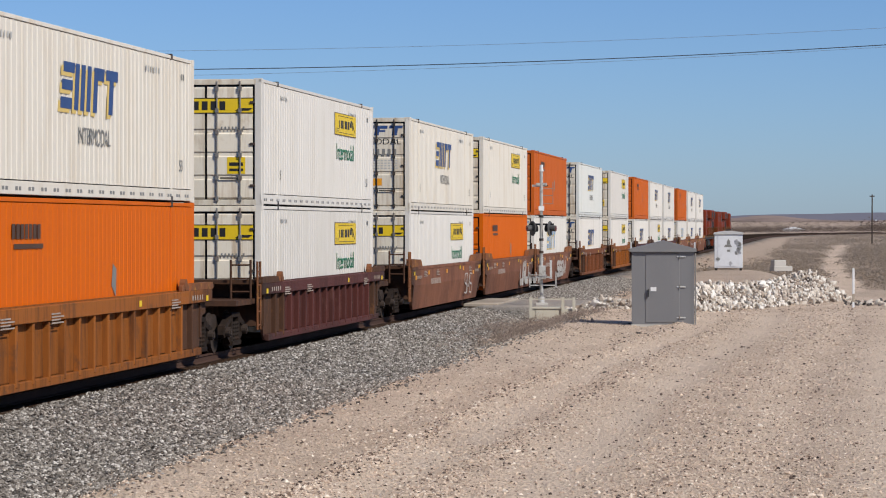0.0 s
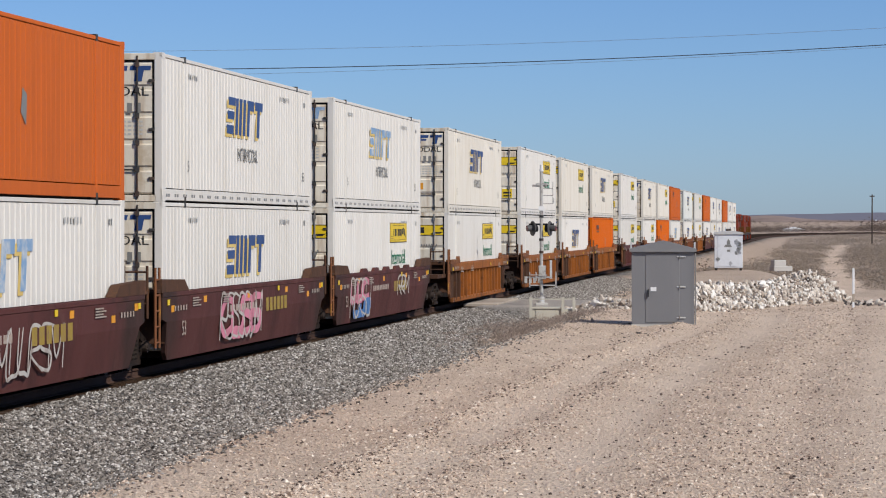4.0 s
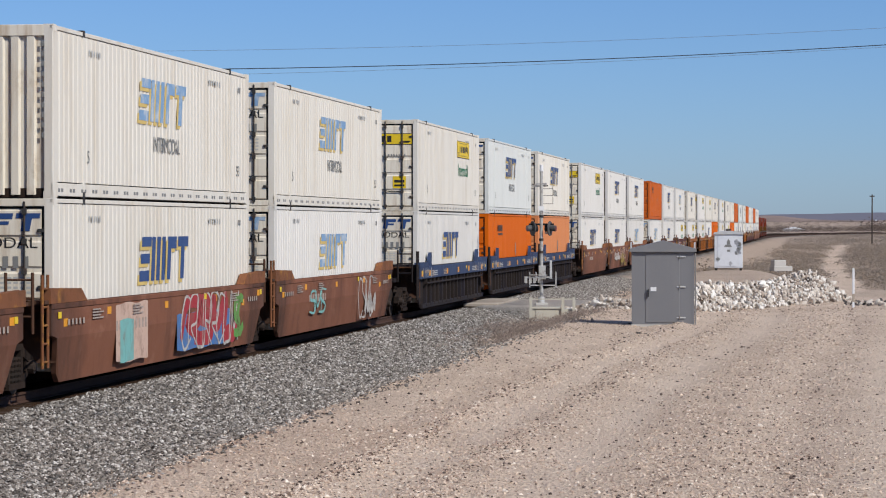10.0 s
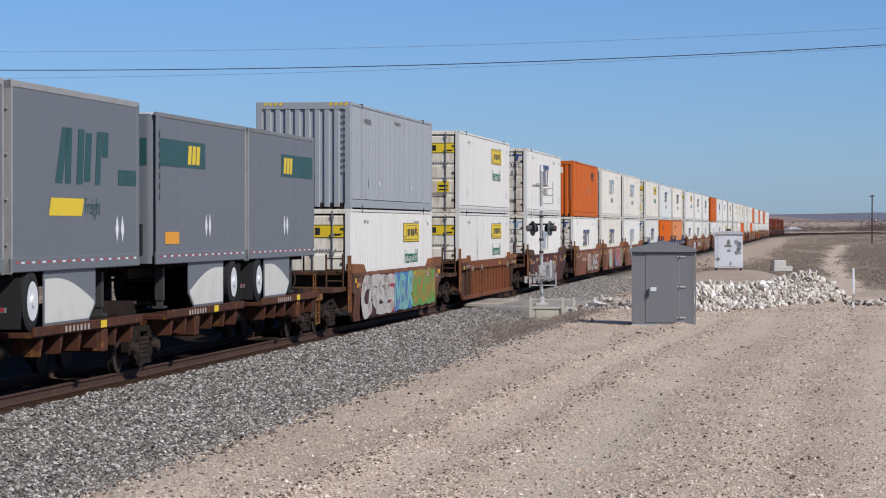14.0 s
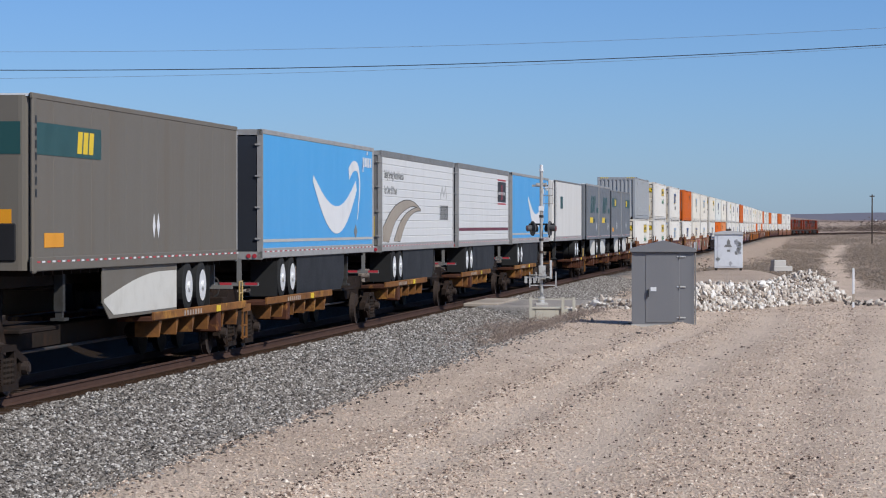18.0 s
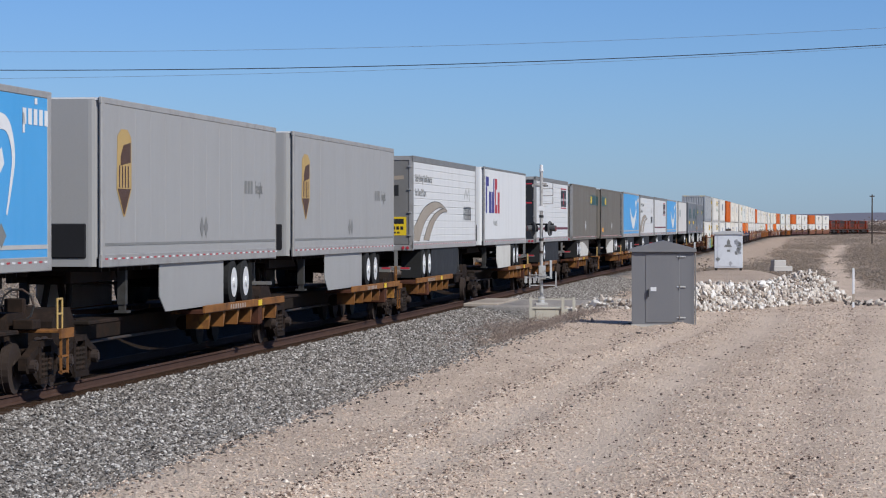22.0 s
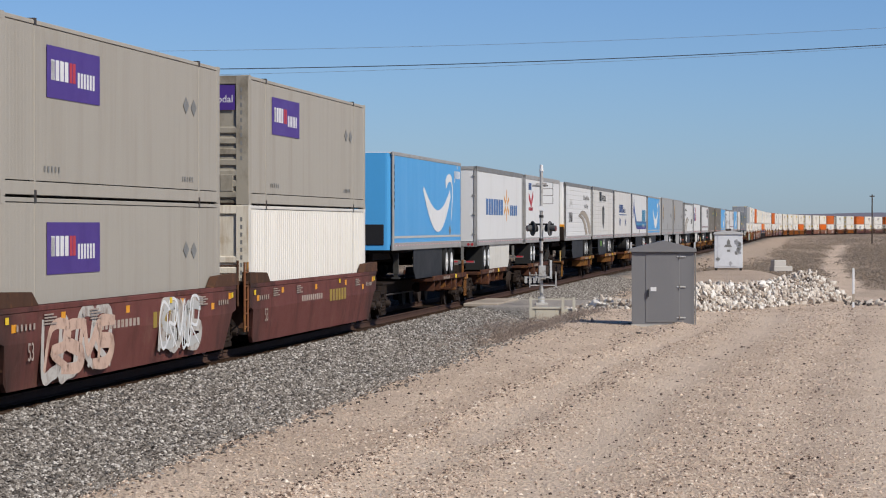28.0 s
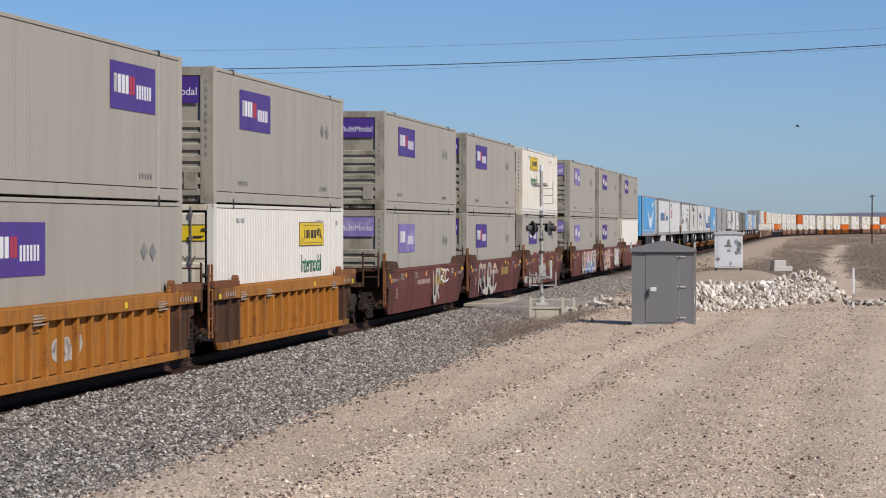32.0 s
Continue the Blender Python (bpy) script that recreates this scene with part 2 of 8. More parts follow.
ink = {
    "navy": surface("navy_lettering_film", (0.0258, 0.0645, 0.1892), 0.5, grain=(30, 0.1), rand=0.02),
    "faded_blue": surface("faded_blue_lettering_film", (0.1892, 0.3096, 0.473), 0.6, stain=(3, 0.9, (0.5848, 0.5848, 0.5504)), rand=0.02),
    "yellow": surface("yellow_film", (0.688, 0.4816, 0.0172), 0.5, stain=(2, 0.3, (0.516, 0.3612, 0.0688)), rand=0.03),
    "gold": surface("gold_shadow_film", (0.6192, 0.4472, 0.1376), 0.5, rand=0.02),
    "black": surface("black_film", (0.0215, 0.0215, 0.0215), 0.5, rand=0.0),
    "grey": surface("grey_film", (0.1892, 0.1892, 0.1806), 0.5, rand=0.03),
    "pale_grey": surface("pale_grey_film", (0.43, 0.43, 0.4128), 0.5, rand=0.03),
    "green": surface("green_film", (0.0086, 0.1634, 0.0731), 0.5, rand=0.02),
    "teal": surface("dark_teal_film", (0.0215, 0.0731, 0.0731), 0.5, rand=0.02),
    "purple": surface("purple_film", (0.0645, 0.0301, 0.2064), 0.5, rand=0.03),
    "lilac": surface("faded_purple_film", (0.1892, 0.1462, 0.3612), 0.6, stain=(3, 0.8, (0.387, 0.3612, 0.473)), rand=0.03),
    "red": surface("red_film", (0.4042, 0.0344, 0.0473), 0.5, rand=0.03),
    "stencil": surface("dim_stencil_film", (0.3612, 0.301, 0.258), 0.6, stain=(9, 0.9, (0.2064, 0.129, 0.086)), rand=0.03),
    "white": surface("white_film", (0.6708, 0.6708, 0.6708), 0.5, rand=0.02),
    "tan": surface("tan_film", (0.3268, 0.2752, 0.215), 0.5, rand=0.02),
    "cyan": surface("sea_blue_film", (0.0258, 0.2064, 0.3612), 0.5, rand=0.02),
    "indigo": surface("indigo_film", (0.0473, 0.043, 0.215), 0.5, rand=0.02),
    "brown": surface("brown_film", (0.0731, 0.0344, 0.0172), 0.5, rand=0.02),
    "shield_gold": surface("dull_gold_film", (0.43, 0.2924, 0.1032), 0.5, rand=0.02),
    "maroon": surface("maroon_film", (0.1376, 0.0258, 0.043), 0.5, rand=0.02),
    "amber": surface("amber_film", (0.688, 0.2924, 0.0172), 0.5, rand=0.02),
    "pink": surface("pink_spray_paint", (0.5332, 0.1892, 0.258), 0.6, stain=(2.5, 0.6, (0.20, 0.13, 0.10)), rand=0.03, spots=(3.5, 0.55, (0.17, 0.10, 0.075))),
    "spray_red": surface("red_spray_paint", (0.33, 0.036, 0.045), 0.6, stain=(2.5, 0.6, (0.20, 0.13, 0.10)), rand=0.03, spots=(3.5, 0.55, (0.17, 0.10, 0.075))),
    "spray_blue": surface("blue_spray_paint", (0.065, 0.165, 0.36), 0.6, stain=(2.5, 0.6, (0.20, 0.13, 0.10)), rand=0.03, spots=(3.5, 0.55, (0.17, 0.10, 0.075))),
    "spray_green": surface("green_spray_paint", (0.1032, 0.258, 0.0602), 0.6, stain=(2.5, 0.6, (0.20, 0.13, 0.10)), rand=0.03, spots=(3.5, 0.55, (0.17, 0.10, 0.075))),
    "spray_teal": surface("teal_spray_paint", (0.172, 0.387, 0.3612), 0.6, stain=(2.5, 0.6, (0.20, 0.13, 0.10)), rand=0.03, spots=(3.5, 0.55, (0.17, 0.10, 0.075))),
    "spray_white": surface("white_spray_paint", (0.43, 0.4042, 0.3698), 0.6, stain=(3, 0.95, (0.172, 0.1118, 0.086)), rand=0.03),
    "spray_grey": surface("grey_spray_paint", (0.2322, 0.215, 0.215), 0.6, stain=(2.5, 0.9, (0.1118, 0.086, 0.0817)), rand=0.05, spots=(4, 0.6, (0.3268, 0.3096, 0.301))),
    "spray_peach": surface("peach_spray_paint", (0.516, 0.3612, 0.2838), 0.6, stain=(2.5, 0.6, (0.20, 0.13, 0.10)), rand=0.03, spots=(3.5, 0.55, (0.17, 0.10, 0.075))),
    "spray_gold": surface("dull_gold_spray_paint", (0.2924, 0.2064, 0.043), 0.6, stain=(2.5, 0.6, (0.20, 0.13, 0.10)), rand=0.03, spots=(3.5, 0.55, (0.17, 0.10, 0.075))),
    "spray_dark": surface("dark_spray_paint", (0.0602, 0.0301, 0.0301), 0.6, rand=0.03),
}


# ---- building helpers ----
SHAPES = {}


def shape(key, build, smooth=False):
    """The mesh that build(bm) makes, made once for each key."""
    if key not in SHAPES:
        bm = bmesh.new()
        build(bm)
        me = bpy.data.meshes.new(key if isinstance(key, str) else str(key[0]))
        bm.to_mesh(me)
        bm.free()
        me.materials.append(None)
        if smooth:
            me.shade_smooth()
        SHAPES[key] = me
    return SHAPES[key]


def sheet(key, verts, faces):
    """A mesh from computed vertices and faces, made once for each key."""
    if key not in SHAPES:
        me = bpy.data.meshes.new(key if isinstance(key, str) else str(key[0]))
        me.from_pydata(verts, [], faces)
        me.update()
        me.materials.append(None)
        SHAPES[key] = me
    return SHAPES[key]


def part(name, me, material, parent=None, label="", at=(0, 0, 0), turn=(0, 0, 0)):
    """One mesh object under a thing or a part. Alike pieces share the mesh."""
    if isinstance(me, bmesh.types.BMesh):
        bm, me = me, bpy.data.meshes.new(name)
        bm.to_mesh(me)
        bm.free()
        me.materials.append(None)
    ob = new(name, me)
    slot = ob.material_slots[0]
    slot.link, slot.material = "OBJECT", material
    if parent:
        ob.parent = parent
    ob.matrix_basis = pose(*at, *turn)
    if label:
        ob["label"] = label
    if name in ("stencil_mark", "sticker", "post_casting", "corner_casting"):
        ob["kind"] = "stuff"
    return ob


def thing(name, label, category, m=None, group="", kind=""):
    ob = new(name)
    ob.empty_display_size = 0.2
    if m:
        ob.matrix_basis = m
    return tagged(ob, label, category, group, kind)


def box(bm, x0, x1, y0, y1, z0, z1, bevel=0.0):
    v = [bm.verts.new((x, y, z)) for x in (x0, x1) for y in (y0, y1) for z in (z0, z1)]
    fs = [bm.faces.new([v[i] for i in q]) for q in ((0, 1, 3, 2), (4, 6, 7, 5), (0, 4, 5, 1), (2, 3, 7, 6), (0, 2, 6, 4), (1, 5, 7, 3))]
    if bevel:
        es = list({e for f in fs for e in f.edges})
        bmesh.ops.bevel(bm, geom=es, offset=bevel, segments=1, affect="EDGES", profile=0.5)


def rod(bm, a, b, r, n=8, r2=None):
    a, b = Vector(a), Vector(b)
    d = (b - a).normalized()
    u = d.orthogonal().normalized()
    w = d.cross(u)
    rings = []
    for c, rad in ((a, r), (b, r if r2 is None else r2)):
        rings.append([bm.verts.new(c + rad * (math.cos(2 * math.pi * i / n) * u + math.sin(2 * math.pi * i / n) * w)) for i in range(n)])
    for i in range(n):
        bm.faces.new((rings[0][i], rings[0][(i + 1) % n], rings[1][(i + 1) % n], rings[1][i]))
    bm.faces.new(rings[0][::-1])
    bm.faces.new(rings[1])


def prism(bm, pts, y0, y1):
    """A plate with the outline pts (x, z), from y0 to y1."""
    area = sum(a[0] * b[1] - b[0] * a[1] for a, b in zip(pts, pts[1:] + pts[:1]))
    if area < 0:
        pts = pts[::-1]
    lo, hi = min(y0, y1), max(y0, y1)
    a = [bm.verts.new((x, lo, z)) for x, z in pts]
    b = [bm.verts.new((x, hi, z)) for x, z in pts]
    bm.faces.new(a)
    bm.faces.new(b[::-1])
    n = len(pts)
    for i in range(n):
        bm.faces.new((a[i], b[i], b[(i + 1) % n], a[(i + 1) % n]))


def rect(x0, z0, x1, z1, lean=0.0):
    return [(x0, z0), (x1, z0), (x1 + lean, z1), (x0 + lean, z1)]


def boxes(key, *rows, bevel=0.0):
    return shape(key, lambda bm: [box(bm, *r, bevel=bevel) for r in rows])


def rods(key, *rows, n=8):
    return shape(key, lambda bm: [rod(bm, r[0], r[1], r[2], n) for r in rows])


def smoothstep(a, b, v):
    u = np.clip((v - a) / (b - a), 0, 1)
    return u * u * (3 - 2 * u)


# ---- the ground ----
def waves(x, y, size, seed):
    """Smooth uneven relief between about -1 and 1."""
    rng = np.random.RandomState(seed)
    out = 0
    for k in range(7):
        a = rng.uniform(0, 2 * math.pi)
        w = 2 * math.pi / (size * rng.uniform(0.6, 1.6))
        out = out + np.sin(w * (x * math.cos(a) + y * math.sin(a)) + rng.uniform(0, 6.28) + 1.3 * np.sin(w * 0.5 * (x * math.sin(a) - y * math.cos(a))))
    return out / 4.0


def road_x(y):
    """Middle of the dirt track that leads away."""
    return np.interp(y, [-200, 60, 110, 140, 200, 300, 420, 520, 620, 900], [1.0, 6.0, 14.0, 20.5, 29.0, 41.5, 58.0, 72.0, 88.0, 150.0])


def bank_line(x):
    """Where the foot of the rock bank runs."""
    return np.interp(x, [2.0, 5.5, 8.2, 12.0, 14.2, 16.0, 19.0], [101.0, 99.5, 94.5, 101.5, 106.5, 111.0, 117.0])


def ground_z(x, y):
    d = beside_track(x, y)
    by_road = smoothstep(-7, -2, x - road_x(y)) * smoothstep(110, 125, y)
    near = 1 - smoothstep(150 - 28 * by_road, 270 - 85 * by_road, y)
    plain = -0.10 * near - (1 - near) * (1.9 + 0.55 * waves(x, y, 90, 3) + 0.12 * waves(x, y, 14, 4))
    plain = plain + smoothstep(450, 900, y) * 1.2
    plain = plain + near * (1 - smoothstep(92, 112, y)) * (0.03 * waves(x, y, 11, 5) + 0.014 * waves(x, y, 3.1, 6) * (1 - smoothstep(100, 120, y)))
    plain = np.where(d < 0, 0.30 + 0.15 * waves(x, y, 25, 8), plain)
    # level made ground behind the rock bank
    back = smoothstep(0.4, 2.4, y - bank_line(x)) * smoothstep(5.0, 8.0, d) * (1 - smoothstep(170, 215, y)) * (1 - smoothstep(-2.0, 1.0, x - road_x(y)))
    plain = plain + back * 0.38
    # wheel ruts
    wd = d - 0.0275 * (y - 32) + 0.18 * np.sin(y / 7.0)
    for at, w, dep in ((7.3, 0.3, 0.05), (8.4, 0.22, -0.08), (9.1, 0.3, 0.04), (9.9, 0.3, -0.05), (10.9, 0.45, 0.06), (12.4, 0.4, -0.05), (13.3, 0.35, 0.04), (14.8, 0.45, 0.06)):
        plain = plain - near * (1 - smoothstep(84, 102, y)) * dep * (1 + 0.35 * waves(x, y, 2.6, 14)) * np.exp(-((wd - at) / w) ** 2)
    # ground climbs towards the camera's stand
    plain = plain + 1.22 * (1 - smoothstep(5, 27, np.hypot(x * 0.6, np.maximum(y, 0)))) * smoothstep(5, 9, d)
    # the bed of the track
    toe = np.where(y < 150, 5.4, 7.5)
    bed = np.interp(np.abs(d), [0, 1.45, 1.8, 3.3, 5.4, 7.5], [-0.17, -0.172, -0.20, -0.40, -0.56, -0.56])
    bed = bed + 0.012 * waves(x, y, 1.3, 9)
    edge = np.where(d < 0, smoothstep(2.2, 4.6, -d), smoothstep(4.6, 6.6, d))
    z = bed * (1 - edge) + plain * edge
    far_bed = np.interp(np.abs(d), [0, 1.75, 4.0, 9.0], [-0.215, -0.225, -0.75, -2.0])
    f = smoothstep(150, 270, y)
    far = np.where(np.abs(d) < 9, np.maximum(far_bed, np.where(np.abs(d) > 5, plain, -9)), plain)
    z = z * (1 - f) + far * f
    # the level crossing's road
    pad = smoothstep(100.5, 101.6, y) * (1 - smoothstep(110.5, 112.0, y)) * smoothstep(1.4, 1.9, d) * (1 - smoothstep(6.5, 9.0, d))
    z = z * (1 - pad) + pad * (-0.06 - 0.012 * np.clip(d, 0, 9))
    # open country climbs slowly beyond the curve
    z = z + 5.5 * smoothstep(1200, 2400, y) * smoothstep(15, 70, np.abs(d))
    return z


def lane_d(x, y):
    """Distance from the track in the road's own, slightly turned direction."""
    return beside_track(x, y) - 0.0275 * (y - 32) + 0.18 * np.sin(y / 7.0)


def steps(*runs):
    out = []
    for a, b, n in runs:
        out += list(np.linspace(a, b, n, endpoint=False))
    return np.array(out + [runs[-1][1]])


def build_ground():
    xs = steps((-2600, -220, 24), (-220, -40, 24), (-40, -14, 52), (-14, 16, 320), (16, 26, 55), (26, 60, 60), (60, 240, 95), (240, 2600, 40))
    ys = steps((-1100, -40, 30), (-40, 20, 24), (20, 130, 230), (130, 300, 130), (300, 1100, 150), (1100, 4900, 50))
    gx, gy = np.meshgrid(xs, ys)
    gz = ground_z(gx, gy)
    nx, ny = len(xs), len(ys)
    verts = np.stack([gx, gy, gz], -1).reshape(-1, 3)
    i = (np.arange(ny - 1)[:, None] * nx + np.arange(nx - 1)[None]).reshape(-1)
    faces = np.stack([i, i + 1, i + nx + 1, i + nx], -1)
    me = bpy.data.meshes.new("ground")
    me.from_pydata(verts.tolist(), [], faces.tolist())
    d = beside_track(verts[:, 0], verts[:, 1])
    x, y = verts[:, 0], verts[:, 1]
    wob = 0.35 * waves(x, y, 5, 11) + 0.2 * waves(x, y, 1.7, 12)
    ballast = 1 - smoothstep(4.3, 6.0, np.abs(d) + wob + 1.1 * smoothstep(60, 100, y) + 1.9 * smoothstep(112, 190, y))
    scrub = smoothstep(165, 190, y) * np.maximum(smoothstep(0.9, 1.5, np.abs(x - road_x(y)) + 0.5 * wob), smoothstep(600, 640, y))
    scrub = np.maximum(scrub, 0.55 * smoothstep(108, 122, y) * smoothstep(0.9, 1.6, np.abs(x - road_x(y)) + 0.5 * wob))
    scrub = np.where(d < -2.5, 1.0, scrub)
    scrub = np.where((y > 130) & (x - road_x(y) > 3.0), np.maximum(scrub, smoothstep(130, 150, y)), scrub)
    crossing = smoothstep(101.0, 101.6, y) * (1 - smoothstep(110.5, 111.3, y)) * smoothstep(1.5, 1.8, d) * (1 - smoothstep(5.5, 8.0, d))
    lane = 0
    for at, wide in ((9.1, 0.3), (10.9, 0.5), (14.9, 0.6)):
        lane = lane + np.exp(-((lane_d(x, y) + 0.3 * wob - at) / wide) ** 2)
    lane = lane * (1 - smoothstep(85, 100, y))
    # the last band but one paints shade under and left of the train
    for name, val in (("ballast", ballast), ("scrub", scrub), ("crossing", crossing), ("rust", 1 - smoothstep(1.30, 1.62, np.abs(d) + 0.3 * wob)), ("grime_shade", (1 - smoothstep(0.7, 1.1, d)) * smoothstep(-9.5, -7.0, d)), ("lane", lane)):
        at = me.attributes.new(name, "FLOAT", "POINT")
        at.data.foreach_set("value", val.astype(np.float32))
    me.shade_smooth()
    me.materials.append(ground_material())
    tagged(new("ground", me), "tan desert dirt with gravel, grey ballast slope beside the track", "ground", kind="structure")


def ground_material():
    m = bpy.data.materials.new("desert_ground")
    m.use_nodes = True
    n, l = m.node_tree.nodes, m.node_tree.links
    bsdf = n["Principled BSDF"]
    bsdf.inputs["Roughness"].default_value = 0.95
    bsdf.inputs["Specular IOR Level"].default_value = 0.05
    co = n.new("ShaderNodeTexCoord")

    def tex(kind, scale, **kw):
        t = n.new(kind)
        t.inputs["Scale"].default_value = scale
        for k, v in kw.items():
            t.inputs[k].default_value = v
        l.new(co.outputs["Object"], t.inputs["Vector"])
        return t

    def blend(a, b, fac):
        x = n.new("ShaderNodeMix")
        x.data_type = "RGBA"
        for sock, v in (("A", a), ("B", b)):
            if isinstance(v, tuple):
                x.inputs[sock].default_value = (*v, 1)
            else:
                l.new(v, x.inputs[sock])
        if isinstance(fac, float):
            x.inputs["Factor"].default_value = fac
        else:
            l.new(fac, x.inputs["Factor"])
        return x.outputs["Result"]

    def span(sock, a, b, lo=0.0, hi=1.0):
        r = n.new("ShaderNodeMapRange")
        for k, v in zip(("From Min", "From Max", "To Min", "To Max"), (a, b, lo, hi)):
            r.inputs[k].default_value = v
        l.new(sock, r.inputs["Value"])
        return r.outputs[0]

    def attr(name):
        a = n.new("ShaderNodeAttribute")
        a.attribute_name = name
        return a.outputs["Fac"]

    big = tex("ShaderNodeTexNoise", 0.22, Detail=5.0, Roughness=0.6)
    mid = tex("ShaderNodeTexNoise", 1.7, Detail=5.0, Roughness=0.65)
    fine = tex("ShaderNodeTexNoise", 26, Detail=4.0, Roughness=0.7)
    cells = tex("ShaderNodeTexVoronoi", 17)
    grit = tex("ShaderNodeTexVoronoi", 42)
    dirt = blend((0.60, 0.465, 0.355), (0.71, 0.565, 0.44), span(big.outputs["Fac"], 0.35, 0.65))
    dirt = blend(dirt, (0.40, 0.30, 0.23), span(mid.outputs["Fac"], 0.55, 0.8, 0.0, 0.7))
    dirt = blend(dirt, (0.67, 0.56, 0.46), span(fine.outputs["Fac"], 0.56, 0.75, 0.0, 0.55))
    speck = n.new("ShaderNodeSeparateColor")
    l.new(grit.outputs["Color"], speck.inputs[0])
    dirt = blend(dirt, (0.17, 0.125, 0.10), span(speck.outputs[0], 0.86, 0.9, 0.0, 0.55))
    scrubc = blend((0.35, 0.27, 0.21), (0.48, 0.38, 0.30), span(mid.outputs["Fac"], 0.35, 0.65))
    ground = blend(dirt, scrubc, attr("scrub"))
    lane = span(attr("lane"), 0.1, 1.0, 0.0, 0.55)
    ground = blend(ground, (0.72, 0.585, 0.465), lane)
    stone = n.new("ShaderNodeSeparateColor")
    l.new(cells.outputs["Color"], stone.inputs[0])
    ball = blend((0.08, 0.075, 0.07), (0.25, 0.24, 0.225), stone.outputs[0])
    ground = blend(ground, ball, attr("ballast"))
    ground = blend(ground, (0.062, 0.036, 0.022), attr("rust"))
    # near-black that stands for the train's shade on the ground
    ground = blend(ground, (0.030, 0.020, 0.013), attr("grime_shade"))
    road = blend((0.33, 0.30, 0.27), (0.40, 0.365, 0.33), mid.outputs["Fac"])
    ground = blend(ground, road, attr("crossing"))
    l.new(ground, bsdf.inputs["Base Color"])
    b = n.new("ShaderNodeBump")
    b.inputs["Strength"].default_value, b.inputs["Distance"].default_value = 0.9, 0.06
    add = n.new("ShaderNodeMath")
    add.operation = "ADD"
    l.new(fine.outputs["Fac"], add.inputs[0])
    l.new(cells.outputs["Distance"], add.inputs[1])
    l.new(add.outputs[0], b.inputs["Height"])
    l.new(b.outputs[0], bsdf.inputs["Normal"])
    return m


build_ground()


def island_material(name, ramp, rough=0.85, thin=0.0):
    """Colours that change from loose piece to loose piece."""
    m = bpy.data.materials.new(name)
    m.use_nodes = True
    n, l = m.node_tree.nodes, m.node_tree.links
    g = n.new("ShaderNodeNewGeometry")
    r = n.new("ShaderNodeValToRGB")
    while len(r.color_ramp.elements) < len(ramp):
        r.color_ramp.elements.new(0.5)
    for e, (p, c) in zip(r.color_ramp.elements, ramp):
        e.position, e.color = p, (*c, 1)
    l.new(g.outputs["Random Per Island"], r.inputs[0])
    mixn = n.new("ShaderNodeTexNoise")
    mixn.inputs["Scale"].default_value = 30
    co = n.new("ShaderNodeTexCoord")
    l.new(co.outputs["Object"], mixn.inputs["Vector"])
    mr = n.new("ShaderNodeMapRange")
    mr.inputs["To Min"].default_value, mr.inputs["To Max"].default_value = 0.75, 1.25
    l.new(mixn.outputs["Fac"], mr.inputs["Value"])
    hs = n.new("ShaderNodeHueSaturation")
    l.new(mr.outputs[0], hs.inputs["Value"])
    l.new(r.outputs[0], hs.inputs["Color"])
    l.new(hs.outputs[0], n["Principled BSDF"].inputs["Base Color"])
    n["Principled BSDF"].inputs["Roughness"].default_value = rough
    n["Principled BSDF"].inputs["Specular IOR Level"].default_value = 0.08
    if thin:
        glow = n.new("ShaderNodeBsdfTranslucent")
        both = n.new("ShaderNodeMixShader")
        both.inputs[0].default_value = thin
        l.new(hs.outputs[0], glow.inputs["Color"])
        l.new(n["Principled BSDF"].outputs[0], both.inputs[1])
        l.new(glow.outputs[0], both.inputs[2])
        l.new(both.outputs[0], n["Material Output"].inputs["Surface"])
    return m


ballast_stone = island_material("crushed_grey_stone", [(0.0, (0.06, 0.052, 0.047)), (0.35, (0.165, 0.147, 0.13)), (0.78, (0.285, 0.26, 0.232)), (1.0, (0.56, 0.53, 0.49))])
pebble_stone = island_material("mixed_desert_gravel", [(0.0, (0.08, 0.057, 0.045)), (0.08, (0.17, 0.125, 0.10)), (0.17, (0.44, 0.335, 0.26)), (0.75, (0.63, 0.505, 0.40)), (1.0, (0.74, 0.65, 0.55))])
pale_stone = island_material("pale_quarry_stone", [(0.0, (0.10, 0.085, 0.075)), (0.10, (0.33, 0.27, 0.22)), (0.4, (0.47, 0.405, 0.34)), (0.75, (0.61, 0.56, 0.50)), (1.0, (0.74, 0.71, 0.66))])
dark_stone = island_material("dark_lava_stone", [(0.0, (0.05, 0.045, 0.045)), (1.0, (0.20, 0.18, 0.17))])
ROCK = np.array([(1, 0, 0), (-1, 0, 0), (0, 1, 0), (0, -1, 0), (0, 0, 1), (0, 0, -1)], float)
ROCK_FACES = np.array([(0, 2, 4), (2, 1, 4), (1, 3, 4), (3, 0, 4), (2, 0, 5), (1, 2, 5), (3, 1, 5), (0, 3, 5)])


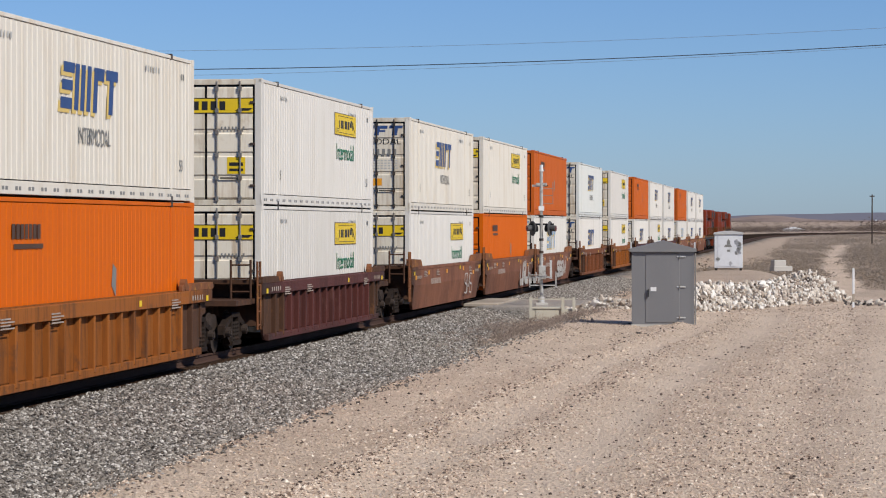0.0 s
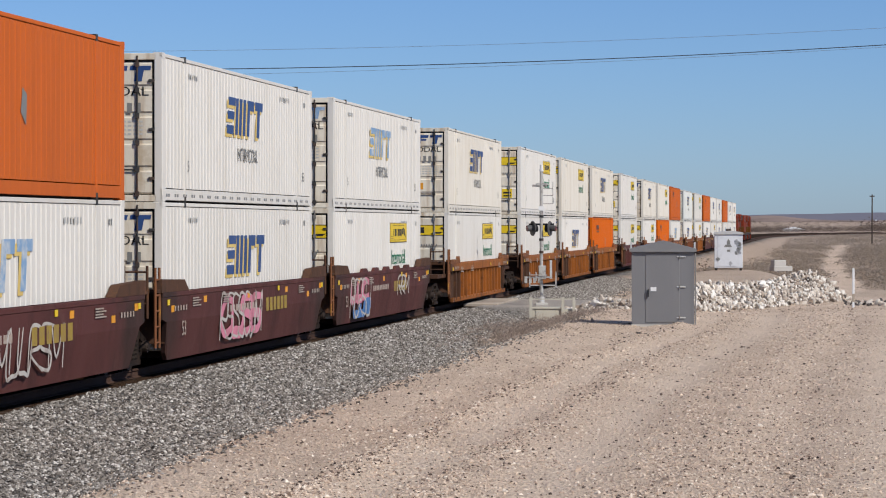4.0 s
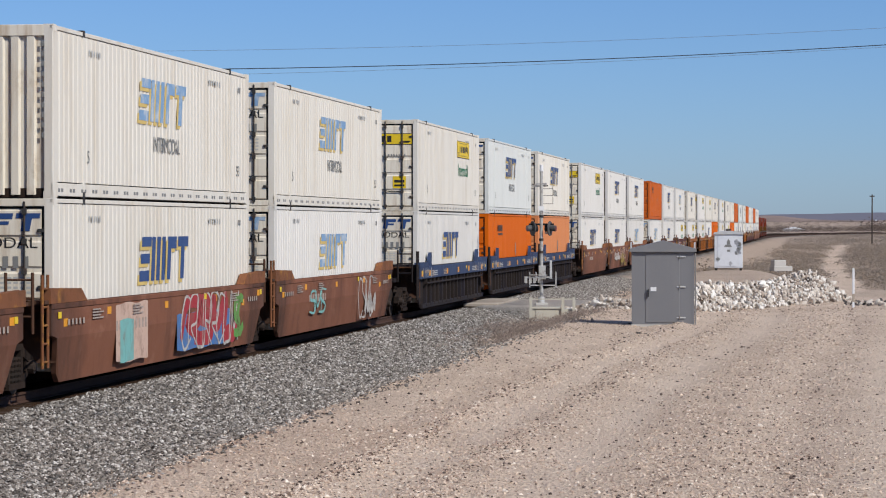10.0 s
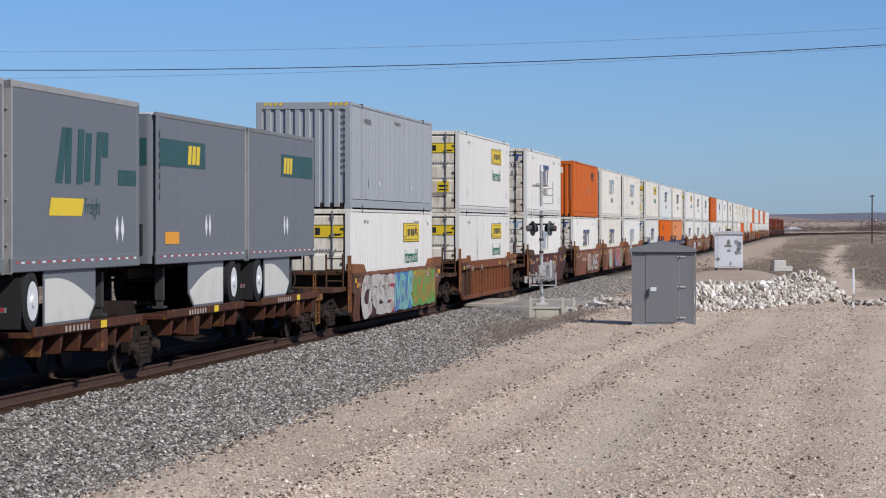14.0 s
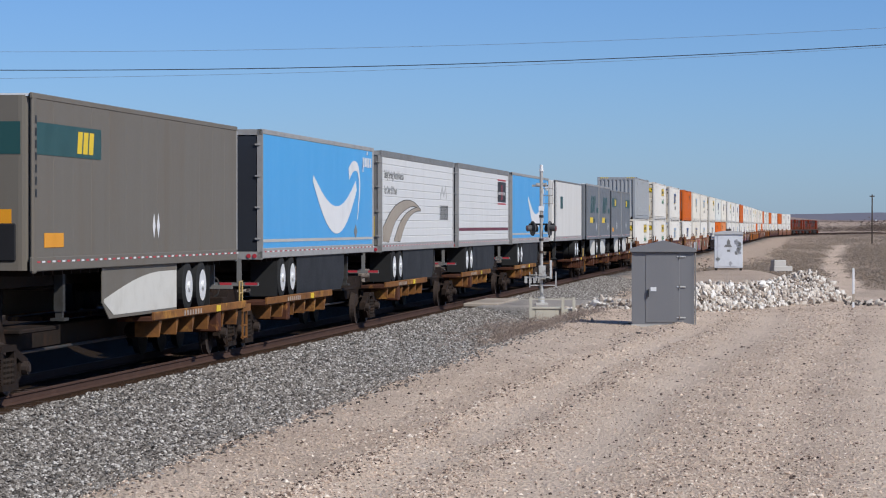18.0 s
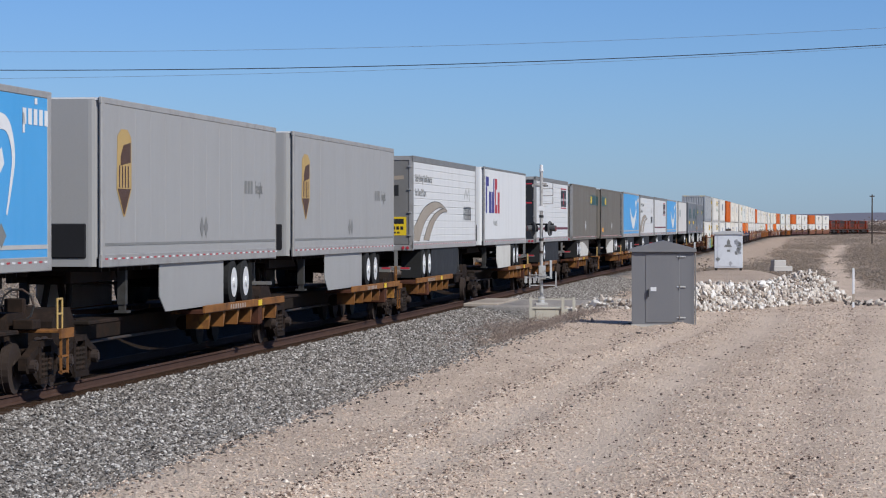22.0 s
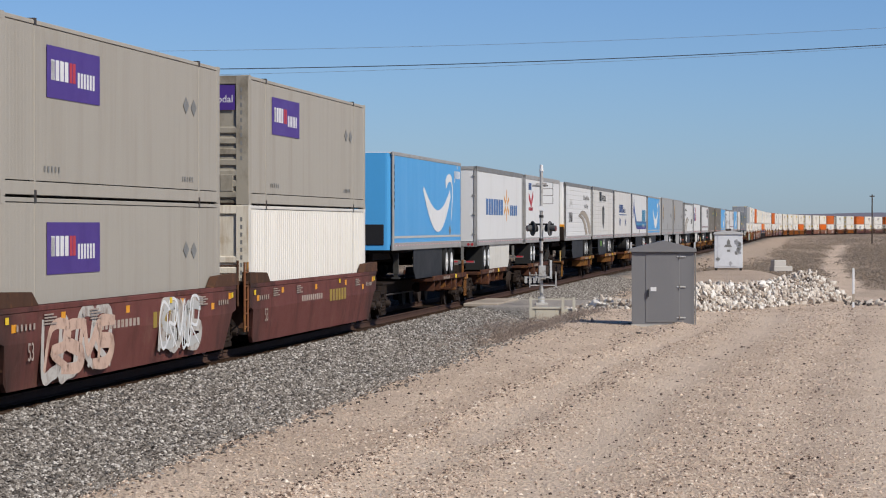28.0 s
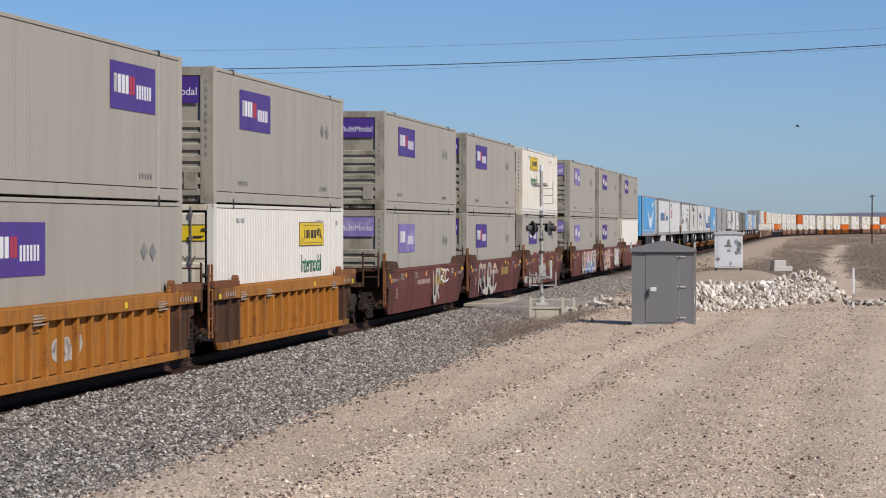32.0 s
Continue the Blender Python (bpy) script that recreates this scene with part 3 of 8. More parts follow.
def strew(name, pts, sizes, material, label, category, flat=0.7, seed=1):
    """Very many loose stones as one sheet of pieces."""
    rng = np.random.RandomState(seed)
    n = len(pts)
    a = rng.uniform(0, 2 * math.pi, n)
    v = ROCK[None] * rng.uniform(0.55, 1.35, (n, 6, 1)) + rng.uniform(-0.22, 0.22, (n, 6, 3))
    tilt = rng.normal(0, 0.45, n)
    x, y, z = v[..., 0], v[..., 1] * np.cos(tilt)[:, None] - v[..., 2] * np.sin(tilt)[:, None], v[..., 1] * np.sin(tilt)[:, None] + v[..., 2] * np.cos(tilt)[:, None]
    c, s = np.cos(a)[:, None], np.sin(a)[:, None]
    v = np.stack([x * c - y * s, x * s + y * c, z * flat], -1) * sizes[:, None, None] + pts[:, None]
    me = bpy.data.meshes.new(name)
    f = ROCK_FACES[None] + 6 * np.arange(n)[:, None, None]
    me.from_pydata(v.reshape(-1, 3).tolist(), [], f.reshape(-1, 3).tolist())
    me.materials.append(material)
    tagged(new(name, me), label, category, kind="stuff")


def in_view(x, y, margin=1.5):
    return np.abs(x) < 0.1567 * y + margin


def strew_ballast():
    rng = np.random.RandomState(5)
    n = 150000
    y = 28.5 + 137 * rng.rand(n) ** 1.25
    d = rng.uniform(1.3, 6.6, n)
    x = np.interp(y, Y_GRID, X_GRID) + d / math.cos(HEADING)
    keep = in_view(x, y) & ~((y > 101) & (y < 111.5)) & (rng.rand(n) < 1.25 - smoothstep(4.3, 5.8, d + 0.45 * waves(x, y, 5, 11) + 1.1 * smoothstep(60, 100, y)) * 1.19)
    x, y = x[keep], y[keep]
    size = rng.uniform(0.018, 0.045, len(x))
    pts = np.stack([x, y, ground_z(x, y) + size * 0.3], -1)
    strew("ballast_stones", pts, size, ballast_stone, "grey crushed-stone ballast beside the rails", "ballast", seed=6)


def strew_gravel():
    rng = np.random.RandomState(7)
    n = 230000
    y = 28.5 + 75 * rng.rand(n) ** 1.45
    x = rng.uniform(-1, 1, n) * (0.157 * y + 1)
    d = beside_track(x, y)
    patch = 0.30 + 0.35 * waves(x, y * 0.35, 2.2, 21) + 0.2 * waves(x, y, 0.9, 22)
    wander = lane_d(x, y)
    for at, wide, much in ((6.6, 0.7, -0.25), (8.4, 0.35, 0.8), (9.8, 0.35, 0.9), (10.9, 0.45, -0.45), (12.5, 0.9, 0.7), (14.9, 0.6, -0.4)):
        patch = patch + much * np.exp(-((wander - at) / wide) ** 2)
    keep = (d > 4.6) & (rng.rand(n) < np.clip(0.18 + 0.6 * patch, 0.07, 1)) & (y < bank_line(np.clip(x, 2, 19)) + 1.0)
    x, y, wander = x[keep], y[keep], wander[keep]
    coarse = np.exp(-((wander - 8.4) / 0.3) ** 2)
    size = (0.007 + 0.018 * rng.rand(len(x)) ** 2.2) * (0.8 + y / 150) * (1 + 0.15 * coarse) + 0.03 * (rng.rand(len(x)) > 0.996 - 0.006 * coarse)
    pts = np.stack([x, y, ground_z(x, y) + size * 0.2], -1)
    strew("desert_gravel", pts, size, pebble_stone, "small tan and brown gravel strewn over the dirt", "gravel", seed=8)


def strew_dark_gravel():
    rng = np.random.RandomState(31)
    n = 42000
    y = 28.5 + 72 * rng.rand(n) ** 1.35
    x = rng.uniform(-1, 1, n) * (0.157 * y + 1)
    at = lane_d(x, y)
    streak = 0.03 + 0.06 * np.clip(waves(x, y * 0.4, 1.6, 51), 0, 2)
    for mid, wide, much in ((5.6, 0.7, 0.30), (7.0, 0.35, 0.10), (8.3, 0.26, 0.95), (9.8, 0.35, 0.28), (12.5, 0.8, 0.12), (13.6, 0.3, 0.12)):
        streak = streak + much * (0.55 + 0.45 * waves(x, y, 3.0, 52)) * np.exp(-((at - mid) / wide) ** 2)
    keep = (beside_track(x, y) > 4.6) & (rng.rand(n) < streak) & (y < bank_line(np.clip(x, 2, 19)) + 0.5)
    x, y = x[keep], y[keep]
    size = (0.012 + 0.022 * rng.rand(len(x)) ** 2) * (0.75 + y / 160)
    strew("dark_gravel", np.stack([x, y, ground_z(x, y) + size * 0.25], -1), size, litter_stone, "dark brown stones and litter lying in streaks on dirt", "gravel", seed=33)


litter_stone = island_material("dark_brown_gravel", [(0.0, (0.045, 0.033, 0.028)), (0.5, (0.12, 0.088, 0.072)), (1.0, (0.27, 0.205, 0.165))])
strew_ballast()
strew_gravel()
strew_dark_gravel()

# ---- the track ----
rail_side = surface("rusty_rail_side", (0.07, 0.04, 0.03), 0.75, stain=(2, 0.5, (0.11, 0.065, 0.048)), rand=0.03)
tie_wood = surface("oil_stained_tie_wood", (0.06, 0.042, 0.032), 0.85, stain=(5, 0.5, (0.13, 0.09, 0.065)), stretch=(1, 6, 1), rand=0.2)


def build_track():
    prof = [(-0.07, -0.172), (0.07, -0.172), (0.07, -0.16), (0.012, -0.14), (0.012, -0.045), (0.036, -0.035), (0.036, -0.004), (0.028, 0.0), (-0.028, 0.0), (-0.036, -0.004), (-0.036, -0.035), (-0.012, -0.045), (-0.012, -0.14), (-0.07, -0.16)]
    track = thing("railway_track", "single railway track with rusty rails on dark wooden ties", "railway track", kind="structure")
    ss = np.concatenate([np.arange(-60, 620, 10), np.arange(620, 1500, 8)])
    for side in (0.755, -0.755):
        verts, faces = [], []
        for s in ss:
            for u, z in prof:
                x, y, h = on_track(s, side + u)
                verts.append((x, y, z))
        k = len(prof)
        for i in range(len(ss) - 1):
            for j in range(k):
                a, b = i * k + j, i * k + (j + 1) % k
                faces.append((a, a + k, b + k, b))
        part("rail", sheet(("rail", side), verts, faces), rail_side, track, "rust-brown rail with a worn top")
    tie = boxes("tie", (-0.115, 0.115, -1.3, 1.3, -0.36, -0.176), bevel=0.012)
    rng = random.Random(3)
    far = bmesh.new()
    for i in range(-60, 1500):
        s = 30 + i * 0.55
        x, y, h = on_track(s)
        if 0 <= i < 165:
            part("tie", tie, tie_wood, track, at=(x, y, rng.uniform(-0.008, 0.004)), turn=(0, 0, 90 - math.degrees(h) + rng.uniform(-0.6, 0.6)))
        else:
            m = pose(x, y, 0, 0, 0, 90 - math.degrees(h))
            v = [far.verts.new(m @ Vector(c)) for c in ((-0.115, -1.3, -0.176), (0.115, -1.3, -0.176), (0.115, 1.3, -0.176), (-0.115, 1.3, -0.176), (-0.115, -1.3, -0.3), (0.115, -1.3, -0.3), (0.115, 1.3, -0.3), (-0.115, 1.3, -0.3))]
            for q in ((0, 1, 2, 3), (0, 4, 5, 1), (1, 5, 6, 2), (2, 6, 7, 3), (3, 7, 4, 0)):
                far.faces.new([v[k] for k in q])
    tagged(part("far_ties", far, tie_wood, track), "dark wooden ties", kind="stuff")


build_track()


# ---- hills and far things ----
def build_hills():
    # distance haze is mixed into the hills' own purple-grey colour
    haze_tint = surface("haze_painted_far_hills", (0.155, 0.155, 0.19), 1.0, grain=(0.02, 0.05), stain=(0.002, 0.5, (0.20, 0.175, 0.18)), bump=None, rand=0)
    xs = np.linspace(-3000, 3000, 240)
    top = 12.5 + 3 * waves(xs, xs * 0, 900, 31) + 1.6 * waves(xs, xs * 0, 260, 32) + 9 * smoothstep(300, 470, xs)
    verts, faces = [], []
    for x, t in zip(xs, top):
        yy = 4300 + 0.03 * x
        verts += [(x, yy - 260, -4), (x, yy - 110, t * 0.55), (x, yy, t), (x, yy + 300, -4)]
    for i in range(len(xs) - 1):
        for j in range(3):
            a = i * 4 + j
            faces.append((a, a + 4, a + 5, a + 1))
    tagged(part("backdrop", sheet("hills", verts, faces), haze_tint), "low hills on the horizon, purple-grey haze painted in", "hills", kind="structure")
    red = surface("reddish_far_slope", (0.27, 0.205, 0.175), 1.0, grain=(0.05, 0.1), stain=(0.02, 0.6, (0.15, 0.115, 0.10)), bump=None, rand=0)
    xs = np.linspace(170, 1000, 90)
    top = 9.0 + 5.5 * np.exp(-((xs - 368) / 42) ** 2) + 1.5 * waves(xs, xs * 0, 160, 33) * np.exp(-((xs - 420) / 200) ** 2)
    verts, faces = [], []
    for x, t in zip(xs, top):
        verts += [(x, 3000, -3), (x, 3200, t), (x, 3500, -3)]
    for i in range(len(xs) - 1):
        for j in range(2):
            a = i * 3 + j
            faces.append((a, a + 3, a + 4, a + 1))
    tagged(part("far_slope", sheet("far_slope", verts, faces), red), "reddish bare slope far beyond the track", "hill", kind="structure")


build_hills()


def twig_bush(rng, n, r, h):
    """Many thin dry twigs and small leaves that spread from one root."""
    verts, faces = [], []
    for _ in range(n):
        a, lean = rng.uniform(0, 6.283), rng.uniform(0.05, 1.0)
        ln = h * rng.uniform(0.55, 1.1)
        root = Vector((rng.uniform(-1, 1), rng.uniform(-1, 1), 0)) * r * 0.35
        tip = root + Vector((math.cos(a) * lean * r, math.sin(a) * lean * r, ln * (1.05 - 0.55 * lean)))
        side = Vector((-math.sin(a), math.cos(a), 0.3)) * rng.uniform(0.012, 0.03) * (h / 0.6)
        mid = (root + tip) / 2 + Vector((0, 0, 0.12 * h))
        b = len(verts)
        verts += [root - side * 0.4, root + side * 0.4, mid + side, mid - side, tip]
        faces += [(b, b + 1, b + 2, b + 3), (b + 3, b + 2, b + 4)]
        for q in range(2):
            c = mid.lerp(tip, rng.random()) + Vector((rng.uniform(-1, 1), rng.uniform(-1, 1), rng.uniform(-0.5, 1))) * 0.12 * h
            w = 0.06 * h * rng.uniform(0.6, 1.4)
            b = len(verts)
            verts += [c + Vector((rng.uniform(-w, w), rng.uniform(-w, w), rng.uniform(-w, w))) for _ in range(3)]
            faces.append((b, b + 1, b + 2))
    return verts, faces


def leaf_clump(pick, n, r, h, leaf=0.1):
    """Corners of a low mound of n small tilted leaves and twigs, three to a leaf."""
    a, q = pick.uniform(0, 6.283, n), np.sqrt(pick.rand(n))
    c = np.stack([np.cos(a) * q * r, np.sin(a) * q * r, h * (1 - q * q) * pick.uniform(0.35, 1.0, n) + 0.05 * h], -1)
    w = r * leaf * pick.uniform(0.6, 1.35, n)
    return (c[:, None] + pick.uniform(-1, 1, (n, 3, 3)) * w[:, None, None] * np.array((1, 1, 0.7))).reshape(-1, 3)


def clump_sheet(key, clumps):
    """Many mounds as one mesh of loose leaves."""
    v = np.concatenate(clumps)
    return sheet(key, v.tolist(), np.arange(len(v)).reshape(-1, 3).tolist())


sage = island_material("dry_sage_twigs", [(0.0, (0.29, 0.235, 0.18)), (0.5, (0.37, 0.305, 0.24)), (1.0, (0.46, 0.39, 0.315))], 1.0, 0.55)
bare_twigs = island_material("bare_thicket_twigs", [(0.0, (0.085, 0.062, 0.052)), (0.5, (0.15, 0.115, 0.095)), (1.0, (0.24, 0.19, 0.155))], 1.0, 0.4)
straw = island_material("dry_straw_blades", [(0.0, (0.19, 0.145, 0.12)), (0.5, (0.33, 0.265, 0.225)), (1.0, (0.46, 0.385, 0.32))], 1.0, 0.35)


def build_brush():
    rng = random.Random(17)
    kinds = []
    for k in range(6):
        v, f = twig_bush(rng, 110, rng.uniform(0.55, 0.8), rng.uniform(0.30, 0.42))
        kinds.append(sheet(("shrub", k), v, f))
    near = 0
    mounds = []
    pick = np.random.RandomState(19)
    n = 30000
    ys = 150 + 760 * pick.rand(n) ** 1.15
    xs = pick.uniform(0.07, 0.163, n) * ys
    ds, rx, wv = beside_track(xs, ys), road_x(ys), waves(xs, ys, 24, 41)
    ok = (ds > 6.5) & ~((np.abs(xs - rx) < 2.0) & (ys < 620)) & ~((np.abs(xs / ys - 0.1400) < 0.0038) & (ys < 600) & (ys > 230)) & ~((np.abs(xs - 20.2) < 2.2) & (ys < 175)) & ~((ys < 170) & (xs < rx + 3.5)) & (0.62 + 0.5 * wv > pick.rand(n) * 0.8)
    ok &= ~((ds < 13) & (pick.rand(n) < 0.35))
    zs = ground_z(xs, ys) - 0.03
    for x, y, z in zip(xs[ok].tolist(), ys[ok].tolist(), zs[ok].tolist()):
        size = rng.uniform(0.6, 1.4) * (1 + y / 1600)
        if near < 75 and y < 330 and rng.random() < 0.2:
            near += 1
            ob = part("shrub", rng.choice(kinds), sage, at=(x, y, z), turn=(0, 0, rng.uniform(0, 360)))
            ob.scale = (size * 1.2, size * 1.2, size * rng.uniform(0.7, 1.1))
            tagged(ob, "dry brown sagebrush shrub on sandy desert ground", "shrub", "desert shrubs")
        elif y > 560 or rng.random() < 0.42:
            big = size * (1.0 if y > 560 else rng.choice((0.5, 0.7, 1.0, 1.5)))
            mound = leaf_clump(pick, 18, 0.9 * size, 0.42 * size) if y > 560 else leaf_clump(pick, int(60 + 70 * big), 0.95 * big, 0.40 * big, 0.062)
            mounds.append(mound + (x, y, z))
    # more brush left of the line, added to darken the gaps under trailers
    ys = 15 + 240 * pick.rand(2600)
    xs = np.interp(ys, Y_GRID, X_GRID) - 7.0 - 45 * pick.rand(2600) ** 1.5
    for x, y, z in zip(xs.tolist(), ys.tolist(), (ground_z(xs, ys) - 0.03).tolist()):
        size = rng.uniform(0.8, 1.8)
        mounds.append(leaf_clump(pick, 30, 0.9 * size, 0.65 * size) + (x, y, z))
    tagged(part("far_brush", clump_sheet("far_brush", mounds), sage), "dry brown desert brush", "brush", kind="stuff")
    # a belt of taller bare bushes on the far side of the curve
    mounds = []
    n = 1500
    ys = np.where(np.arange(n) < 1050, pick.uniform(930, 1500, n), pick.uniform(1500, 2350, n))
    xs = pick.uniform(0.098, 0.172, n) * ys
    ok = (np.abs(beside_track(xs, ys)) > 14) & ~((np.abs(xs - 150) < 9) & (ys > 1120) & (ys < 1215))
    zs = ground_z(xs, ys)
    for x, y, z in zip(xs[ok].tolist(), ys[ok].tolist(), zs[ok].tolist()):
        s = rng.uniform(0.9, 2.3) * (1.5 if rng.random() > 0.9 else 1) * (2.1 if x > 0.150 * y and y < 1500 and rng.random() < 0.5 else 1)
        mounds.append(leaf_clump(pick, 90 if y < 1500 else 40, s * 1.15, s * 1.1, 0.075 if y < 1500 else 0.11) + (x, y, z))
    tagged(part("bare_thicket", clump_sheet("thicket", mounds), bare_twigs), "belt of tall bare brown bushes", "bushes", kind="stuff")


build_brush()


def build_dry_grass():
    rng = random.Random(23)
    v2, f2 = [], []
    spots = [(87.0 + rng.gauss(0, 4.6), 5.0 + rng.gauss(0, 0.75)) for _ in range(760)]
    ys = np.array([q[0] for q in spots if q[0] < 100.3])
    xs = np.interp(ys, Y_GRID, X_GRID) + np.array([q[1] for q in spots if q[0] < 100.3])
    for x, y, z in zip(xs.tolist(), ys.tolist(), (ground_z(xs, ys) - 0.02).tolist()):
        s = rng.uniform(0.12, 0.36)
        v, f = twig_bush(rng, 18, s, s * 0.55)
        b = len(v2)
        v2 += [(p.x + x, p.y + y, p.z + z) for p in v]
        f2 += [tuple(i + b for i in q) for q in f]
    pick = np.random.RandomState(29)
    mounds = []
    ys, ds = pick.normal(92.5, 2.6, 150), pick.normal(5.6, 0.8, 150)
    ys = np.minimum(ys, 97.0)
    xs = np.interp(ys, Y_GRID, X_GRID) + ds
    for x, y, z in zip(xs.tolist(), ys.tolist(), ground_z(xs, ys).tolist()):
        r = float(pick.uniform(0.2, 0.5))
        mounds.append(leaf_clump(pick, 150, r, 0.62 * r, 0.055) + (x, y, z - 0.02))
    base = len(v2)
    mat = np.concatenate(mounds)
    v2 += mat.tolist()
    f2 += (np.arange(len(mat)).reshape(-1, 3) + base).tolist()
    tagged(part("dry_grass", sheet("dry_grass", v2, f2), straw), "tangled dry pinkish-brown grass at the ballast's foot", "dry grass", kind="stuff")


build_dry_grass()


# ---- rocks ----
def rock_mesh(k):
    rng = random.Random(100 + k)

    def build(bm):
        bmesh.ops.create_icosphere(bm, subdivisions=1, radius=1.0)
        sq = Vector((rng.uniform(0.8, 1.6), rng.uniform(0.7, 1.2), rng.uniform(0.45, 0.85)))
        for v in bm.verts:
            v.co = Vector(a * b for a, b in zip(v.co, sq)) * rng.uniform(0.62, 1.25)
    return shape(("rock", k), build)


def build_rock_bank():
    rng = random.Random(8)
    bank = thing("rock_bank", "bank of broken whitish quarry rocks beside a dirt track", "rock pile")
    rest = []
    count = 0
    pick = np.random.RandomState(9)
    n = 4600
    xs = pick.uniform(4.3, 16.0, n)
    q = pick.rand(n) ** 0.8
    high = np.interp(xs, [4.3, 6.5, 7.6, 8.8, 10.5, 12.0, 13.9, 14.9, 15.7, 16.0], [0.28, 0.28, 0.42, 0.92, 0.88, 0.90, 1.22, 0.76, 0.18, 0.04])
    foot = bank_line(xs)
    ys = foot + (q - 0.35) * (0.6 + 2.2 * high)
    up = high * np.clip(q / 0.75, 0, 1) * pick.uniform(0.75, 1.0, n)
    zs = ground_z(xs, np.minimum(ys, foot + 0.3)) + up + pick.normal(0, 0.03, n) - 0.02
    size = 0.032 + 0.09 * pick.rand(n) ** 2.4 + 0.12 * (pick.rand(n) > 0.975) * pick.rand(n)
    spots = list(zip((ys + pick.normal(0, 0.15, n)).tolist(), xs.tolist(), zs.tolist(), size.tolist()))
    spots.sort()
    for y, x, z, s in spots:
        count += 1
        if count % 18 == 1:
            ob = part("rock", rock_mesh(rng.randrange(8)), pale_rock, bank, at=(x, y, z), turn=(rng.uniform(0, 360), rng.uniform(0, 360), rng.uniform(0, 360)))
            ob.scale = (s, s, s)
        else:
            rest.append((x, y, z, s))
    verts, faces = [], []
    for x, y, z, s in rest:
        src = rock_mesh(rng.randrange(8))
        m = pose(x, y, z, rng.uniform(0, 360), rng.uniform(0, 360), rng.uniform(0, 360)) @ Matrix.Diagonal((s, s, s, 1))
        b = len(verts)
        verts += [m @ v.co for v in src.vertices]
        faces += [tuple(i + b for i in p.vertices) for p in src.polygons]
    tagged(part("rock_fill", sheet("rock_fill", verts, faces), pale_stone, bank), "broken whitish quarry rocks", kind="stuff")
    pile = thing("dark_rock_heap", "low heap of small dark stones on the dirt", "rock pile")
    for _ in range(62):
        x = rng.uniform(14.5, 16.6)
        y = 102.0 + rng.gauss(0, 0.6)
        z = float(ground_z(np.float64(x), np.float64(y))) + rng.uniform(0.0, 0.17)
        ob = part("rock", rock_mesh(rng.randrange(8)), dark_rock if rng.random() < 0.6 else pale_rock, pile, at=(x, y, z), turn=(rng.uniform(0, 360), rng.uniform(0, 360), 0))
        s = rng.uniform(0.035, 0.11)
        ob.scale = (s, s, s)


pale_rock = surface("pale_rock_face", (0.64, 0.58, 0.51), 0.9, grain=(9, 0.18), stain=(3, 0.6, (0.38, 0.31, 0.25)), bump=(20, 0.2), rand=0.15)
dark_rock = surface("dark_rock_face", (0.10, 0.09, 0.085), 0.9, grain=(9, 0.2), bump=(20, 0.2), rand=0.25)
build_rock_bank()


def lone_stones():
    rng = random.Random(12)
    for x, y, s, mat_ in ((-3.28, 42.2, 0.075, pale_rock), (-1.62, 55.0, 0.05, dark_rock), (0.5, 72, 0.06, pale_rock), (-0.18, 47.2, 0.04, dark_rock), (5.3, 76.5, 0.06, dark_rock), (-0.1, 56, 0.05, dark_rock), (2.0, 44, 0.035, dark_rock), (4.0, 61, 0.05, pale_rock), (3.2, 56, 0.045, dark_rock), (4.6, 44, 0.035, dark_rock), (4.4, 47, 0.03, dark_rock)):
        z = float(ground_z(np.float64(x), np.float64(y))) + s * 0.25
        ob = part("stone", rock_mesh(rng.randrange(8)), mat_, at=(x, y, z), turn=(rng.uniform(-20, 20), rng.uniform(-20, 20), rng.uniform(0, 360)))
        ob.scale = (s * 1.3, s, s * 0.8)
        tagged(ob, "single loose stone lying on the dirt" if mat_ is dark_rock else "single pale loose stone lying on gravel", "stone", "loose stones")


lone_stones()


# ---- trackside equipment ----
cabinet_grey = surface("mid_grey_cabinet_paint", (0.172, 0.172, 0.178), 0.5, stain=(0.9, 0.6, (0.215, 0.21, 0.205)), stretch=STREAK, rand=0.02)
silver_paint = surface("aluminium_paint", (0.55, 0.55, 0.54), 0.45, 0.3, stain=(3, 0.4, (0.35, 0.33, 0.3)), rand=0.05)
beige_box = surface("beige_box_paint", (0.46, 0.43, 0.36), 0.6, stain=(2, 0.4, (0.33, 0.29, 0.23)), rand=0.05)
tan_slab = surface("dusty_tan_concrete", (0.36, 0.31, 0.255), 0.9, stain=(1.2, 0.5, (0.24, 0.19, 0.15)), rand=0.05)
black_paint = surface("flat_black_paint", (0.02, 0.02, 0.022), 0.6, rand=0.0)
white_box = surface("white_hut_paint", (0.60, 0.62, 0.65), 0.55, stain=(2, 0.6, (0.42, 0.43, 0.45)), rand=0.02)
concrete = surface("pale_concrete", (0.45, 0.43, 0.40), 0.85, stain=(1.5, 0.4, (0.33, 0.31, 0.28)), rand=0.04)
pole_wood = surface("dark_pole_wood", (0.06, 0.045, 0.035), 0.9, rand=0.05)
red_lens = surface("dark_red_lens", (0.12, 0.01, 0.01), 0.2, rand=0.0)


